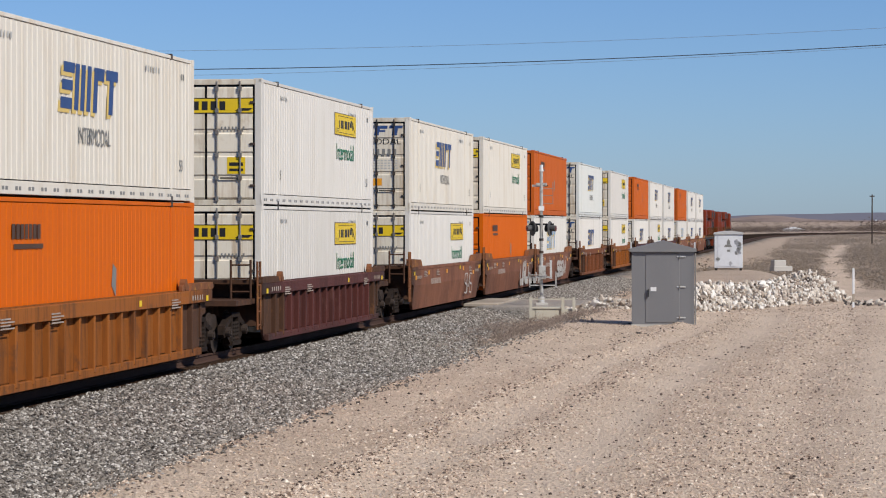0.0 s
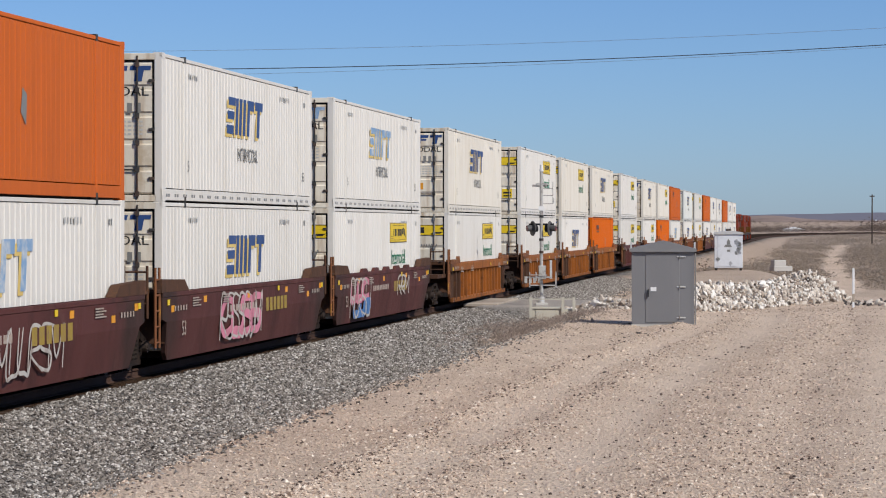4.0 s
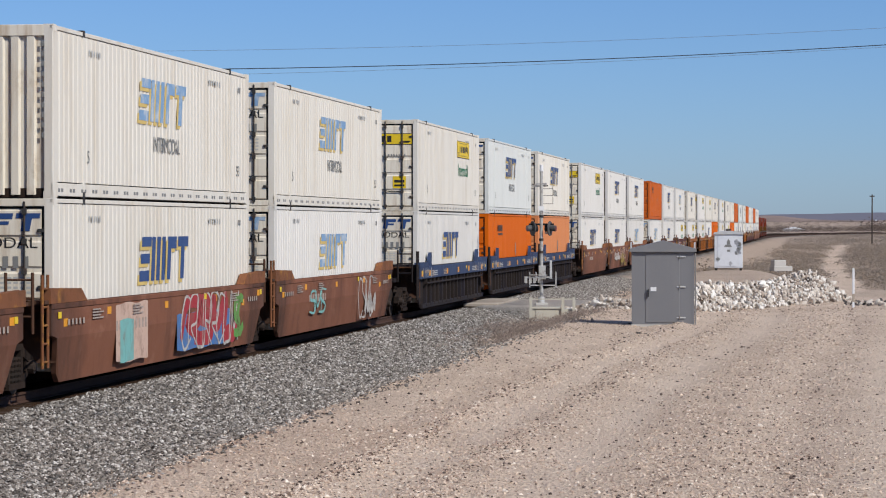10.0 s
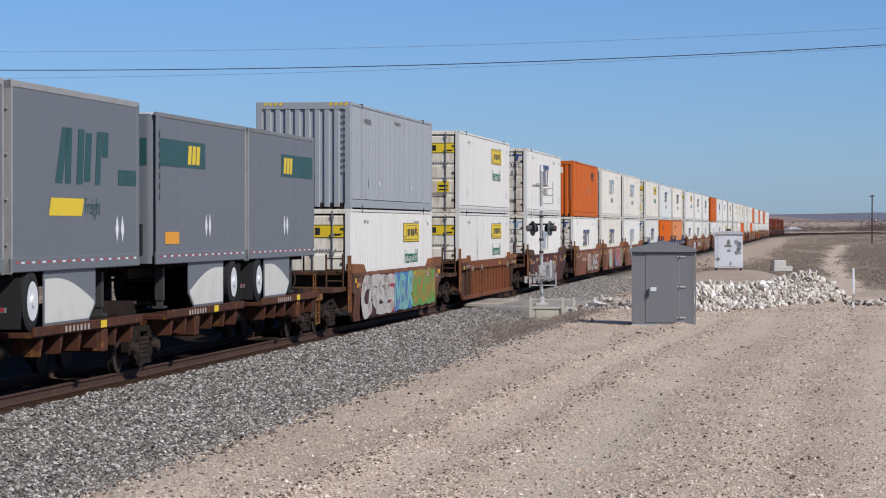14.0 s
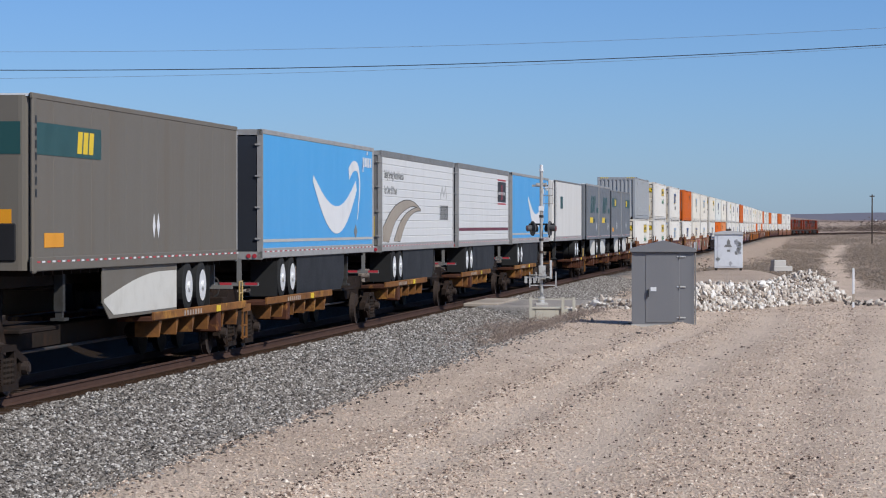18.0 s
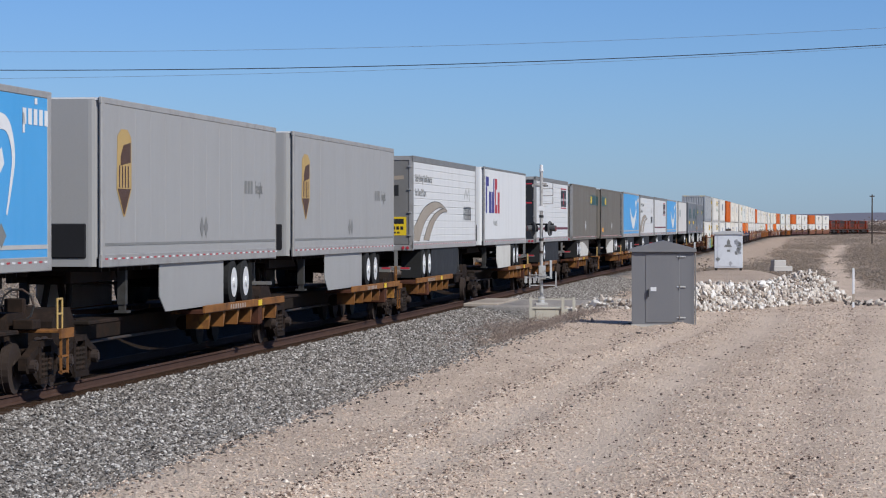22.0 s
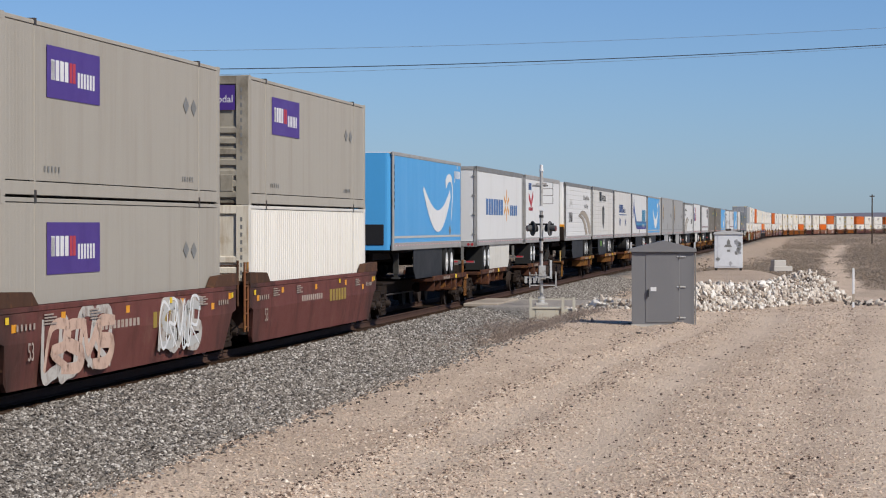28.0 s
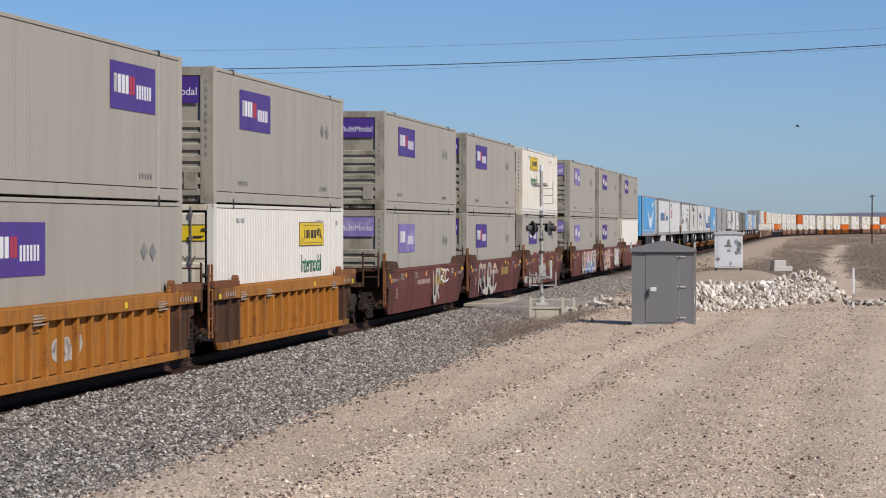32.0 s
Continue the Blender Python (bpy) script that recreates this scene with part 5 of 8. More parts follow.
def container(kind, colour, s, z0, lower, end="door", faded=False, ends=None):
    names = {"swift": "container with a slanted blue mark", "yellow": "container with yellow panel", "orange": "container with small dark marks",
             "purple": "container with a purple panel", "plain": "corrugated container"}
    tint = {"white": "white", "bluish": "cool white", "cream": "yellowed white", "orange": "orange", "pale_orange": "faded orange", "red_orange": "bright orange", "taupe": "warm grey", "grey": "plain grey"}[colour]
    where = "in a well car" if lower else "on another container"
    c = thing("shipping_container", f"{tint} {names[kind]}, {where}", "container", pose(0, 0, z0), "stacked containers on the train")
    body = paint[colour]
    style = {"swift": (0.30, 0.014), "yellow": (0.30, 0.012), "orange": (0.30, 0.009), "purple": (0.20, 0.0018), "plain": (0.26, 0.022)}[kind]
    panel = corrugated(("side_panel", style), CL - 0.28, 0.27, 2.80, *style)
    part("side_panel", panel, body, c)
    part("side_panel", panel, body, c, turn=(0, 0, 180))
    part("roof", shape("roof", lambda bm: [box(bm, -CL / 2 + 0.05, CL / 2 - 0.05, -CW + 0.04, CW - 0.04, CH - 0.06, CH - 0.02)] + [box(bm, -CL / 2 + 0.6 + 0.75 * k, -CL / 2 + 0.9 + 0.75 * k, -CW + 0.2, CW - 0.2, CH - 0.02, CH - 0.005) for k in range(20)]), body, c)
    if not lower:
        part("floor", boxes("floor", (-CL / 2 + 0.05, CL / 2 - 0.05, -CW + 0.14, CW - 0.14, 0.006, 0.16)), under_steel, c)
    for sy in (0, 180):
        part("top_rail", boxes("top_rail", (-CL / 2, CL / 2, -CW, -CW + 0.06, 2.812, CH - 0.01), bevel=0.008), body, c, turn=(0, 0, sy))
        part("bottom_rail", boxes("bottom_rail", (-CL / 2, CL / 2, -CW, -CW + 0.05, 0.03, 0.250), bevel=0.008), body, c, turn=(0, 0, sy))
        for x in (-CL / 2, CL / 2):
            part("corner_post", boxes("corner_post", (-0.14, 0.14, -CW - 0.002, -CW + 0.16, 0.0, CH), bevel=0.012), body, c, at=(x * (1 - 0.14 / (CL / 2)), 0, 0), turn=(0, 0, sy))
        for x in (-6.096, 6.096) if sy == 0 else ():
            part("lifting_post", boxes("lifting_post", (-0.06, 0.06, -CW - 0.004, -CW + 0.1, 0.02, CH), bevel=0.01), body, c, at=(x, 0, 0), turn=(0, 0, sy))
    part("post_casting", shape("post_cast", lambda bm: [box(bm, x - 0.07, x + 0.07, -CW - 0.006, -CW + 0.12, z, z + 0.12) for x in (-6.096, 6.096) for z in (-0.005, CH - 0.10)]), dark_rod, c)
    part("corner_casting", shape("corn_cast", lambda bm: [box(bm, x - 0.09, x + 0.09, -CW - 0.006, -CW + 0.17, z, z + 0.12) for x in (-CL / 2 + 0.092, CL / 2 - 0.092) for z in (-0.004, CH - 0.115)]), body, c)
    if kind in ("swift", "yellow") and not lower:
        side_plate("slot_strip", "rail_slots", [rect(x, 0.10, x + 0.13, 0.16) for k in range(21) for x in (-CL / 2 + 0.3 + 0.75 * k, -CL / 2 + 0.5 + 0.75 * k)], ink["grey"], c, -1.301)
    # far end, plain
    part("front_wall", shape("front_wall", lambda bm: [box(bm, CL / 2 - 0.07, CL / 2 - 0.03, -CW + 0.1, CW - 0.1, 0.1, CH - 0.05)] + [box(bm, CL / 2 - 0.04, CL / 2 - 0.015, -CW + 0.15 + 0.36 * k, -CW + 0.3 + 0.36 * k, 0.2, CH - 0.15) for k in range(7)]), body, c)
    xe = -CL / 2
    endp = paint[ends or ("door" if colour in ("white", "bluish", "cream") else colour)]
    if end == "door":
        part("door_header", boxes("door_header", (xe, xe + 0.1, -CW + 0.12, CW - 0.12, CH - 0.14, CH - 0.01), bevel=0.008), endp, c)
        part("door_sill", boxes("door_sill", (xe, xe + 0.1, -CW + 0.12, CW - 0.12, 0.0, 0.13), bevel=0.008), endp, c)
        part("door_gasket", boxes("door_gasket", (xe + 0.05, xe + 0.09, -CW + 0.1, CW - 0.1, 0.11, CH - 0.11)), gasket, c, "black rubber door seal")
        for k, y0 in enumerate((-CW + 0.21, 0.03)):
            y1 = y0 + CW - 0.24
            prof = [(xe + 0.07, 0.14)] + [(xe + q, 0.15 + 0.525 * i + w) for i in range(5) for q, w in ((0.046, 0.0), (0.0195, 0.03), (0.0195, 0.425), (0.046, 0.455))] + [(xe + 0.07, CH - 0.13)]
            door = part("door", shape(("door", k), lambda bm: prism(bm, prof, y0, y1)), endp, c)
            for j in (0.27, 0.78):
                part("lock_rod", shape("lock_rod", lambda bm: [rod(bm, (xe - 0.005, 0, 0.06), (xe - 0.005, 0, CH - 0.06), 0.019)] + [box(bm, xe - 0.034, xe + 0.03, -0.038, 0.038, z, z + 0.10) for z in (0.10, 0.58, 1.10, 1.62, 2.12, 2.62)]), dark_rod if kind == "swift" or colour != "white" else rod_steel, door, "steel door lock rod", at=(0, y0 + (y1 - y0) * j, 0))
            if s < 120:
                part("door_handle", boxes("door_handle", (xe - 0.03, xe + 0.0, -0.22, 0.22, -0.02, 0.02), bevel=0.006), dark_rod, door, at=(0, (y0 + y1) / 2, 0.62))
            yh = y0 if k == 0 else y1
            for i in range(3 if s < 120 else 0):
                part("hinge", boxes("c_hinge", (xe - 0.012, xe + 0.03, -0.06, 0.06, -0.03, 0.03), bevel=0.006), dark_rod, door, at=(0, yh, 0.45 + 0.95 * i))
        if kind == "swift":
            end_plate("end_logo", "sw_end", [rect(-1.05 + x * 0.46 + lo * 0.06, 2.34 + lo * 0.30, -1.05 + (x + w) * 0.46 + lo * 0.06, 2.34 + hi * 0.30, 0.06 * (hi - lo)) for x, w, lo, hi in ((0.0, 0.8, 0.0, 0.3), (0.06, 0.76, 0.42, 0.62), (0.12, 0.8, 0.76, 1.0), (0.95, 0.28, 0.0, 1.0), (1.36, 0.28, 0.0, 1.0), (1.78, 0.28, 0.0, 1.0), (2.22, 0.3, 0.0, 1.0), (2.66, 0.32, 0.0, 1.0), (2.98, 0.5, 0.68, 1.0), (2.98, 0.4, 0.36, 0.55), (3.6, 0.9, 0.72, 1.0), (3.88, 0.34, 0.0, 0.72))], ink["faded_blue" if faded else "navy"], c, xe + 0.016, "navy blocks in place of a word-mark")
            part("end_lettering", words("INTERMODAL", 0.26, 1.2), ink["black"], c, at=(xe + 0.016, 0.92, 2.06), turn=(90, 0, -90))
            end_plate("number_mark", "sw_num", bars(-0.80, 1.72, 1.75, 0.20, 10, 0.45), ink["grey"], c, xe + 0.018)
            end_plate("warning_label", "sw_warn", [rect(0.08, 0.78, 0.42, 1.0)], ink["amber"], c, xe + 0.018, "small amber warning label")
            end_plate("data_plate", "sw_data", [q for i in range(4) for q in bars(0.05, 1.3 + 0.08 * i, 0.9, 0.035, 8, 0.35)], ink["pale_grey"], c, xe + 0.018)
        elif kind == "yellow":
            end_plate("end_panel", "jb_end", [rect(-1.1, 2.10, 1.1, 2.46)], ink["yellow"], c, xe + 0.016, "yellow panel across the doors")
            end_plate("end_panel_edge", "jb_edge", [rect(-1.1, 2.10, 1.1, 2.12), rect(-1.1, 2.44, 1.1, 2.46)], ink["black"], c, xe + 0.0125)
            end_plate("end_logo", "jb_end2", bars(-0.92, 2.18, 1.45, 0.2, 7, 0.35) + [rect(0.68, 2.16, 1.0, 2.22, 0.1)], ink["black"], c, xe + 0.012)
            end_plate("number_mark", "jb_num", bars(0.35, 1.72, 0.6, 0.08, 7, 0.55), ink["grey"], c, xe + 0.018)
            end_plate("warning_label", "jb_warn", [rect(0.5, 0.72, 0.92, 1.1)], ink["yellow"], c, xe + 0.016, "small yellow warning label")
            end_plate("warning_print", "jb_warn2", [rect(0.55, 0.78, 0.87, 0.84), rect(0.55, 0.9, 0.87, 0.98)], ink["black"], c, xe + 0.012)
        elif kind == "orange":
            end_plate("end_logo", "or_end", bars(-1.0, 2.3, 1.9, 0.22, 9, 0.3), ink["black"], c, xe + 0.018)
    elif end == "louvre":
        part("end_wall", boxes("end_wall", (xe + 0.05, xe + 0.09, -CW + 0.1, CW - 0.1, 0.05, CH - 0.02)), endp, c)
        for k in range(7):
            part("end_rib", boxes("end_rib", (xe + 0.0, xe + 0.06, -CW + 0.14, CW - 0.2, 0.10, 0.26), bevel=0.025), endp, c, at=(0, 0, 0.24 * k + 0.05))
        part("end_header", boxes("end_header", (xe, xe + 0.06, -CW + 0.14, CW - 0.14, 2.70, CH - 0.005), bevel=0.008), endp, c)
        part("end_post", boxes("end_post", (xe - 0.004, xe + 0.06, -CW + 0.01, -CW + 0.30, 0.0, CH - 0.02), bevel=0.01), endp, c)
        part("hatch", boxes("end_hatch", (xe - 0.01, xe + 0.05, -CW + 0.36, -CW + 0.66, 0.30, 0.68), bevel=0.012), endp, c)
        if kind == "purple":
            end_plate("end_panel", "fx_end", [rect(-1.12, 2.12, 0.98, 2.68)], ink["lilac" if faded else "purple"], c, xe - 0.001, "purple panel on the end wall")
            end_plate("end_logo", "fx_end2", bars(-0.95, 2.28, 0.5, 0.2, 4, 0.25), ink["white"], c, xe - 0.005)
            if not faded:
                end_plate("end_accent", "fx_end3", bars(-0.44, 2.28, 0.28, 0.2, 2, 0.2), ink["red"], c, xe - 0.005)
                end_plate("placard", "fx_end4", [[(-0.42, 1.72), (-0.2, 1.94), (-0.42, 2.16), (-0.64, 1.94)]], ink["white"], c, xe - 0.006, "white diamond placard")
                end_plate("placard_print", "fx_end5", [[(-0.42, 1.74), (-0.31, 1.85), (-0.53, 1.85)], rect(-0.52, 1.90, -0.32, 1.94)], ink["black"], c, xe - 0.010)
            part("end_lettering", words("MultiModal", 0.23, 0.95), ink["white"], c, at=(xe - 0.005, 0.05, 2.29), turn=(90, 0, -90))
        elif kind == "yellow":
            end_plate("end_panel", "jb_end3", [rect(-1.0, 2.24, 0.95, 2.66)], ink["yellow"], c, xe - 0.001)
        end_plate("number_mark", "end_num", [rect(1.105, 1.0 + 0.17 * k, 1.15, 1.09 + 0.17 * k) for k in range(10)], ink["grey"], c, xe - 0.007)
    else:
        wave = [(xe + 0.06, -CW + 0.1)] + [(xe + q, -CW + 0.30 + 0.27 * k + w) for k in range(8) for q, w in ((0.06, 0.0), (0.012, 0.03), (0.012, 0.15), (0.06, 0.18))] + [(xe + 0.06, CW - 0.1)]
        part("end_wall", sheet("end_wall_v", [(x, y, z) for x, y in wave for z in (0.05, CH - 0.02)], [(2 * i, 2 * i + 1, 2 * i + 3, 2 * i + 2) for i in range(len(wave) - 1)]), endp, c)
        part("end_header", boxes("end_header", (xe, xe + 0.06, -CW + 0.14, CW - 0.14, 2.70, CH - 0.005), bevel=0.008), endp, c)
        end_plate("number_mark", "end_num", [rect(1.105, 1.0 + 0.17 * k, 1.15, 1.09 + 0.17 * k) for k in range(10)], ink["grey"], c, xe - 0.007)
        if kind == "orange":
            end_plate("end_logo", "or_end4", bars(-1.1, 2.35, 1.6, 0.24, 8, 0.3), ink["black"], c, xe - 0.004)
            part("vent_box", boxes("vent_box", (xe - 0.06, xe + 0.02, -0.75, -0.45, 2.25, 2.55), bevel=0.02), paint["cream"], c, "small pale box on the end wall")
            end_plate("placard", "placard", [[(0.28, 1.6), (0.58, 1.85), (0.28, 2.1), (-0.02, 1.85)]], ink["pale_grey"], c, xe - 0.004)
        if kind == "plain":
            end_plate("hazard_stripe", "hazard", [rect(-1.1 + 0.14 * k, 2.80, -1.03 + 0.14 * k, 2.88, 0.05) for k in range(4)] + [rect(0.7 + 0.14 * k, 2.80, 0.77 + 0.14 * k, 2.88, 0.05) for k in range(4)], ink["yellow"], c, xe - 0.004)
    dark = ink["grey"] if colour != "orange" else ink["brown"]
    if kind == "swift":
        if lower:
            swift_marks(5.95 - CL / 2, 1.38, 0.84, c, faded)
        else:
            swift_marks(5.95 - CL / 2, 1.52, 0.80, c, faded)
            on_side("lettering", words("INTERMODAL", 0.42, 0.85), ink["grey"], c, 7.1 - CL / 2, 0.95, label="grey word under the mark")
        if s < 130:
            small_marks(c, lower, dark)
    elif kind == "yellow":
        if lower:
            yellow_marks(9.8 - CL / 2, 1.95, c)
        else:
            (yellow_marks(9.8 - CL / 2, 1.95, c) if end == "door" else yellow_marks(3.2 - CL / 2, 2.0, c))
        if s < 130:
            small_marks(c, lower, dark)
    elif kind == "orange":
        u = 3.1 - CL / 2 if end == "door" else 11.5 - CL / 2
        side_plate("logo", ("or_logo", u), bars(u, 2.22, 1.7, 0.24, 7, 0.25) + [rect(u + 0.1, 2.06, u + 1.8, 2.14)], ink["brown"], c, -1.304, "small dark word-mark in plain bars")
        side_plate("rust_patch", "or_patch", [[(9.4 - CL / 2, 1.35), (9.7 - CL / 2, 1.15), (9.75 - CL / 2, 1.65), (9.5 - CL / 2, 1.75)]], ink["grey"], c, -1.303)
    elif kind == "purple":
        purple_marks((2.65 if end == "louvre" else 10.4) - CL / 2, 1.66 if not lower else 1.62, c, faded)
        if end == "louvre":
            side_plate("placard", "fx_dia", [ring(12.95 - CL / 2, 1.95, 0.26, 0.17, 4), ring(13.65 - CL / 2, 1.93, 0.26, 0.17, 4)], ink["grey"], c, -1.304)
        side_plate("number_mark", "fx_num", bars(2.5 - CL / 2, 0.42, 1.1, 0.10, 5, 0.6) + bars(12.6 - CL / 2, 0.42, 1.1, 0.10, 5, 0.6), dark, c, -1.304)
    elif kind == "plain" and colour == "grey":
        on_side("length_mark", words("5", 0.3), ink["black"], c, 3.0 - CL / 2, 0.62, -1.304)
        side_plate("number_mark", "gr_num", bars(2.3 - CL / 2, 2.4, 1.3, 0.13, 6, 0.4) + bars(8.0 - CL / 2, 2.55, 1.3, 0.09, 6, 0.4), dark, c, -1.304)
        side_plate("placard", "gr_dia", [ring(5.0 - CL / 2, 0.75, 0.14, 0.08, 4), ring(11.4 - CL / 2, 0.70, 0.14, 0.08, 4)], ink["white"], c, -1.304)
    rides(c, s)
    return c


# ---- rolling gear ----
def side_frame(bm):
    """Cast frame with open bays beside the spring nest and a box round each bearing."""
    for m in (1, -1):
        prism(bm, [(m * 0.44, 0.66), (m * 0.44, 0.82), (m * 0.78, 0.70), (m * 1.12, 0.60), (m * 1.12, 0.48), (m * 0.80, 0.55)], -0.07, 0.07)
        prism(bm, [(m * 0.44, 0.17), (m * 0.44, 0.29), (m * 0.72, 0.42), (m * 0.78, 0.33)], -0.06, 0.06)
        prism(bm, [(m * 0.30, 0.20), (m * 0.44, 0.20), (m * 0.44, 0.80), (m * 0.30, 0.80)], -0.08, 0.06)
        prism(bm, [(m * 0.70, 0.34), (m * 1.08, 0.34), (m * 1.14, 0.40), (m * 1.14, 0.60), (m * 0.70, 0.62)], -0.05, 0.08)
    prism(bm, [(-0.46, 0.76), (0.46, 0.76), (0.40, 0.86), (-0.40, 0.86)], -0.09, 0.09)
    prism(bm, [(-0.46, 0.14), (0.46, 0.14), (0.46, 0.24), (-0.46, 0.24)], -0.11, 0.09)


def springs(bm):
    """Three stout coils side by side, each a ridged barrel."""
    for cx in (-0.2, 0.0, 0.2):
        last = None
        for k in range(11):
            r = 0.095 if k % 2 else 0.07
            ring_ = [bm.verts.new((cx + r * math.cos(a), 0.7 * r * math.sin(a), 0.24 + 0.042 * k)) for a in np.arange(0, 6.28, 0.7854)]
            if last:
                for i in range(8):
                    bm.faces.new((last[i], last[(i + 1) % 8], ring_[(i + 1) % 8], ring_[i]))
            last = ring_


def bearing(bm):
    """Round end cap with three bolts."""
    rod(bm, (0, -0.10, 0), (0, 0.09, 0), 0.115, 12)
    rod(bm, (0, -0.125, 0), (0, -0.10, 0), 0.075, 10)
    for a in (1.57, 3.67, 5.76):
        rod(bm, (0.085 * math.cos(a), -0.118, 0.085 * math.sin(a)), (0.085 * math.cos(a), -0.10, 0.085 * math.sin(a)), 0.02, 6)


def truck(parent, x, mat_=None):
    t = part("truck", boxes("bolster", (-0.2, 0.2, -1.0, 1.0, 0.45, 0.72), bevel=0.03), mat_ or truck_steel, parent, "dusty cast-steel truck", at=(x, 0, 0))
    for y in (-1.02, 1.02):
        part("side_frame", shape("side_frame", side_frame), mat_ or truck_steel, t, at=(0, y, 0))
        if y < 0:
            part("spring_nest", shape("springs", springs), under_steel, t, at=(0, y * 1.05, 0))
        for wx in (-0.88, 0.88) if y < 0 else ():
            part("bearing_cap", shape("bearing", bearing), wheel_steel, t, at=(wx, y * 1.05, 0.46))
    for wx in (-0.88, 0.88):
        for y in (-0.76, 0.76):
            sg = 1 if y > 0 else -1
            part("wheel", shape(("wheel", sg), lambda bm: [rod(bm, (0, -0.05, 0), (0, 0.05, 0), 0.42, 24), rod(bm, (0, -0.05 * sg, 0), (0, -0.09 * sg, 0), 0.455, 24), rod(bm, (0, 0.05 * sg, 0), (0, 0.075 * sg, 0), 0.14, 14)]), wheel_steel, t, at=(wx, y, 0.422))
    return t


def flowing(pts, m=6):
    """A smooth line through the points."""
    q = [pts[0]] + list(pts) + [pts[-1]]
    out = []
    for i in range(len(pts) - 1):
        p0, p1, p2, p3 = q[i:i + 4]
        for k in range(m):
            f = k / m
            out.append(tuple(0.5 * (2 * p1[j] + (p2[j] - p0[j]) * f + (2 * p0[j] - 5 * p1[j] + 4 * p2[j] - p3[j]) * f * f + (3 * p1[j] - p0[j] - 3 * p2[j] + p3[j]) * f ** 3) for j in (0, 1)))
    return out + [pts[-1]]


def scrawl(rng, x0, x1, z0, z1, thick, n):
    """Loose letter-like strokes, as plain looping ribbons."""
    out = []
    w, h = (x1 - x0) / n, z1 - z0
    m = thick / 2
    for i in range(n):
        bx = x0 + i * w
        k = rng.randrange(5)
        loop = [[(0.1, 0), (0.15, 1), (0.5, 0.3), (0.85, 1), (0.9, 0)], [(0.85, 0.85), (0.35, 1), (0.1, 0.5), (0.4, 0), (0.9, 0.2)], [(0.1, 0), (0.2, 0.95), (0.8, 0.9), (0.75, 0.5), (0.25, 0.45), (0.9, 0)],
                [(0.9, 0.9), (0.3, 1), (0.2, 0.6), (0.8, 0.4), (0.7, 0), (0.1, 0.08)], [(0.15, 1), (0.2, 0.1), (0.5, 0), (0.8, 0.15), (0.9, 1)]][k]
        pts = [(bx + w * (1.7 * a - 0.35 + 0.25 * b + rng.uniform(-0.08, 0.08)), min(max(z0 + h * (b + rng.uniform(-0.08, 0.08)), z0 + m), z1 - m)) for a, b in loop]
        out += strips(ribbon(flowing(pts), lambda f, t=thick * rng.uniform(0.85, 1.2): t * (0.75 + 0.5 * math.sin(3.1 * f))))
    return out


def graffiti(car, spec, seed, y=-1.487):
    rng = random.Random(seed)
    for k, (kind, colour, x0, x1, z0, z1) in enumerate(spec):
        if kind == "fill":
            n = max(8, int((x1 - x0) * 7))
            p, q = rng.uniform(0, 6), rng.uniform(0, 6)
            fx = np.linspace(0, 1, n + 1)
            taper = np.sqrt(np.clip(np.sin(np.pi * (0.06 + 0.88 * fx)) * 5, 0, 1))
            mid = (z0 + z1) / 2
            up = [(x0 + (x1 - x0) * f, mid + (z1 - mid) * t * (0.965 + 0.035 * math.sin((x1 - x0) * 4.6 * f + p))) for f, t in zip(fx, taper)]
            dn = [(x0 + (x1 - x0) * f, mid - (mid - z0) * t * (0.965 + 0.035 * math.sin((x1 - x0) * 3.9 * f + q))) for f, t in zip(fx, taper)]
            o = [[up[i], up[i + 1], dn[i + 1], dn[i]] for i in range(n)]
        else:
            o = scrawl(rng, x0, x1, z0, z1, {"thin": 0.055, "bold": 0.19, "fat": 0.33}[kind], max(2, int((x1 - x0) / {"thin": 0.6, "bold": 0.85, "fat": 1.1}[kind])))
        part("graffiti", shape(("graffiti", seed, k), lambda bm: [prism(bm, q, y - 0.002 - 0.002 * k - 0.0003 * (i % 4), y - 0.0015 * k) for i, q in enumerate(o)]), ink[colour], car, "sprayed scrawl")


WALL = [(-8.85, 1.50), (-8.85, 0.98), (-8.50, 0.92), (-8.22, 0.32), (-8.05, 0.17), (8.05, 0.17), (8.22, 0.32), (8.50, 0.92), (8.85, 0.98), (8.85, 1.50)]


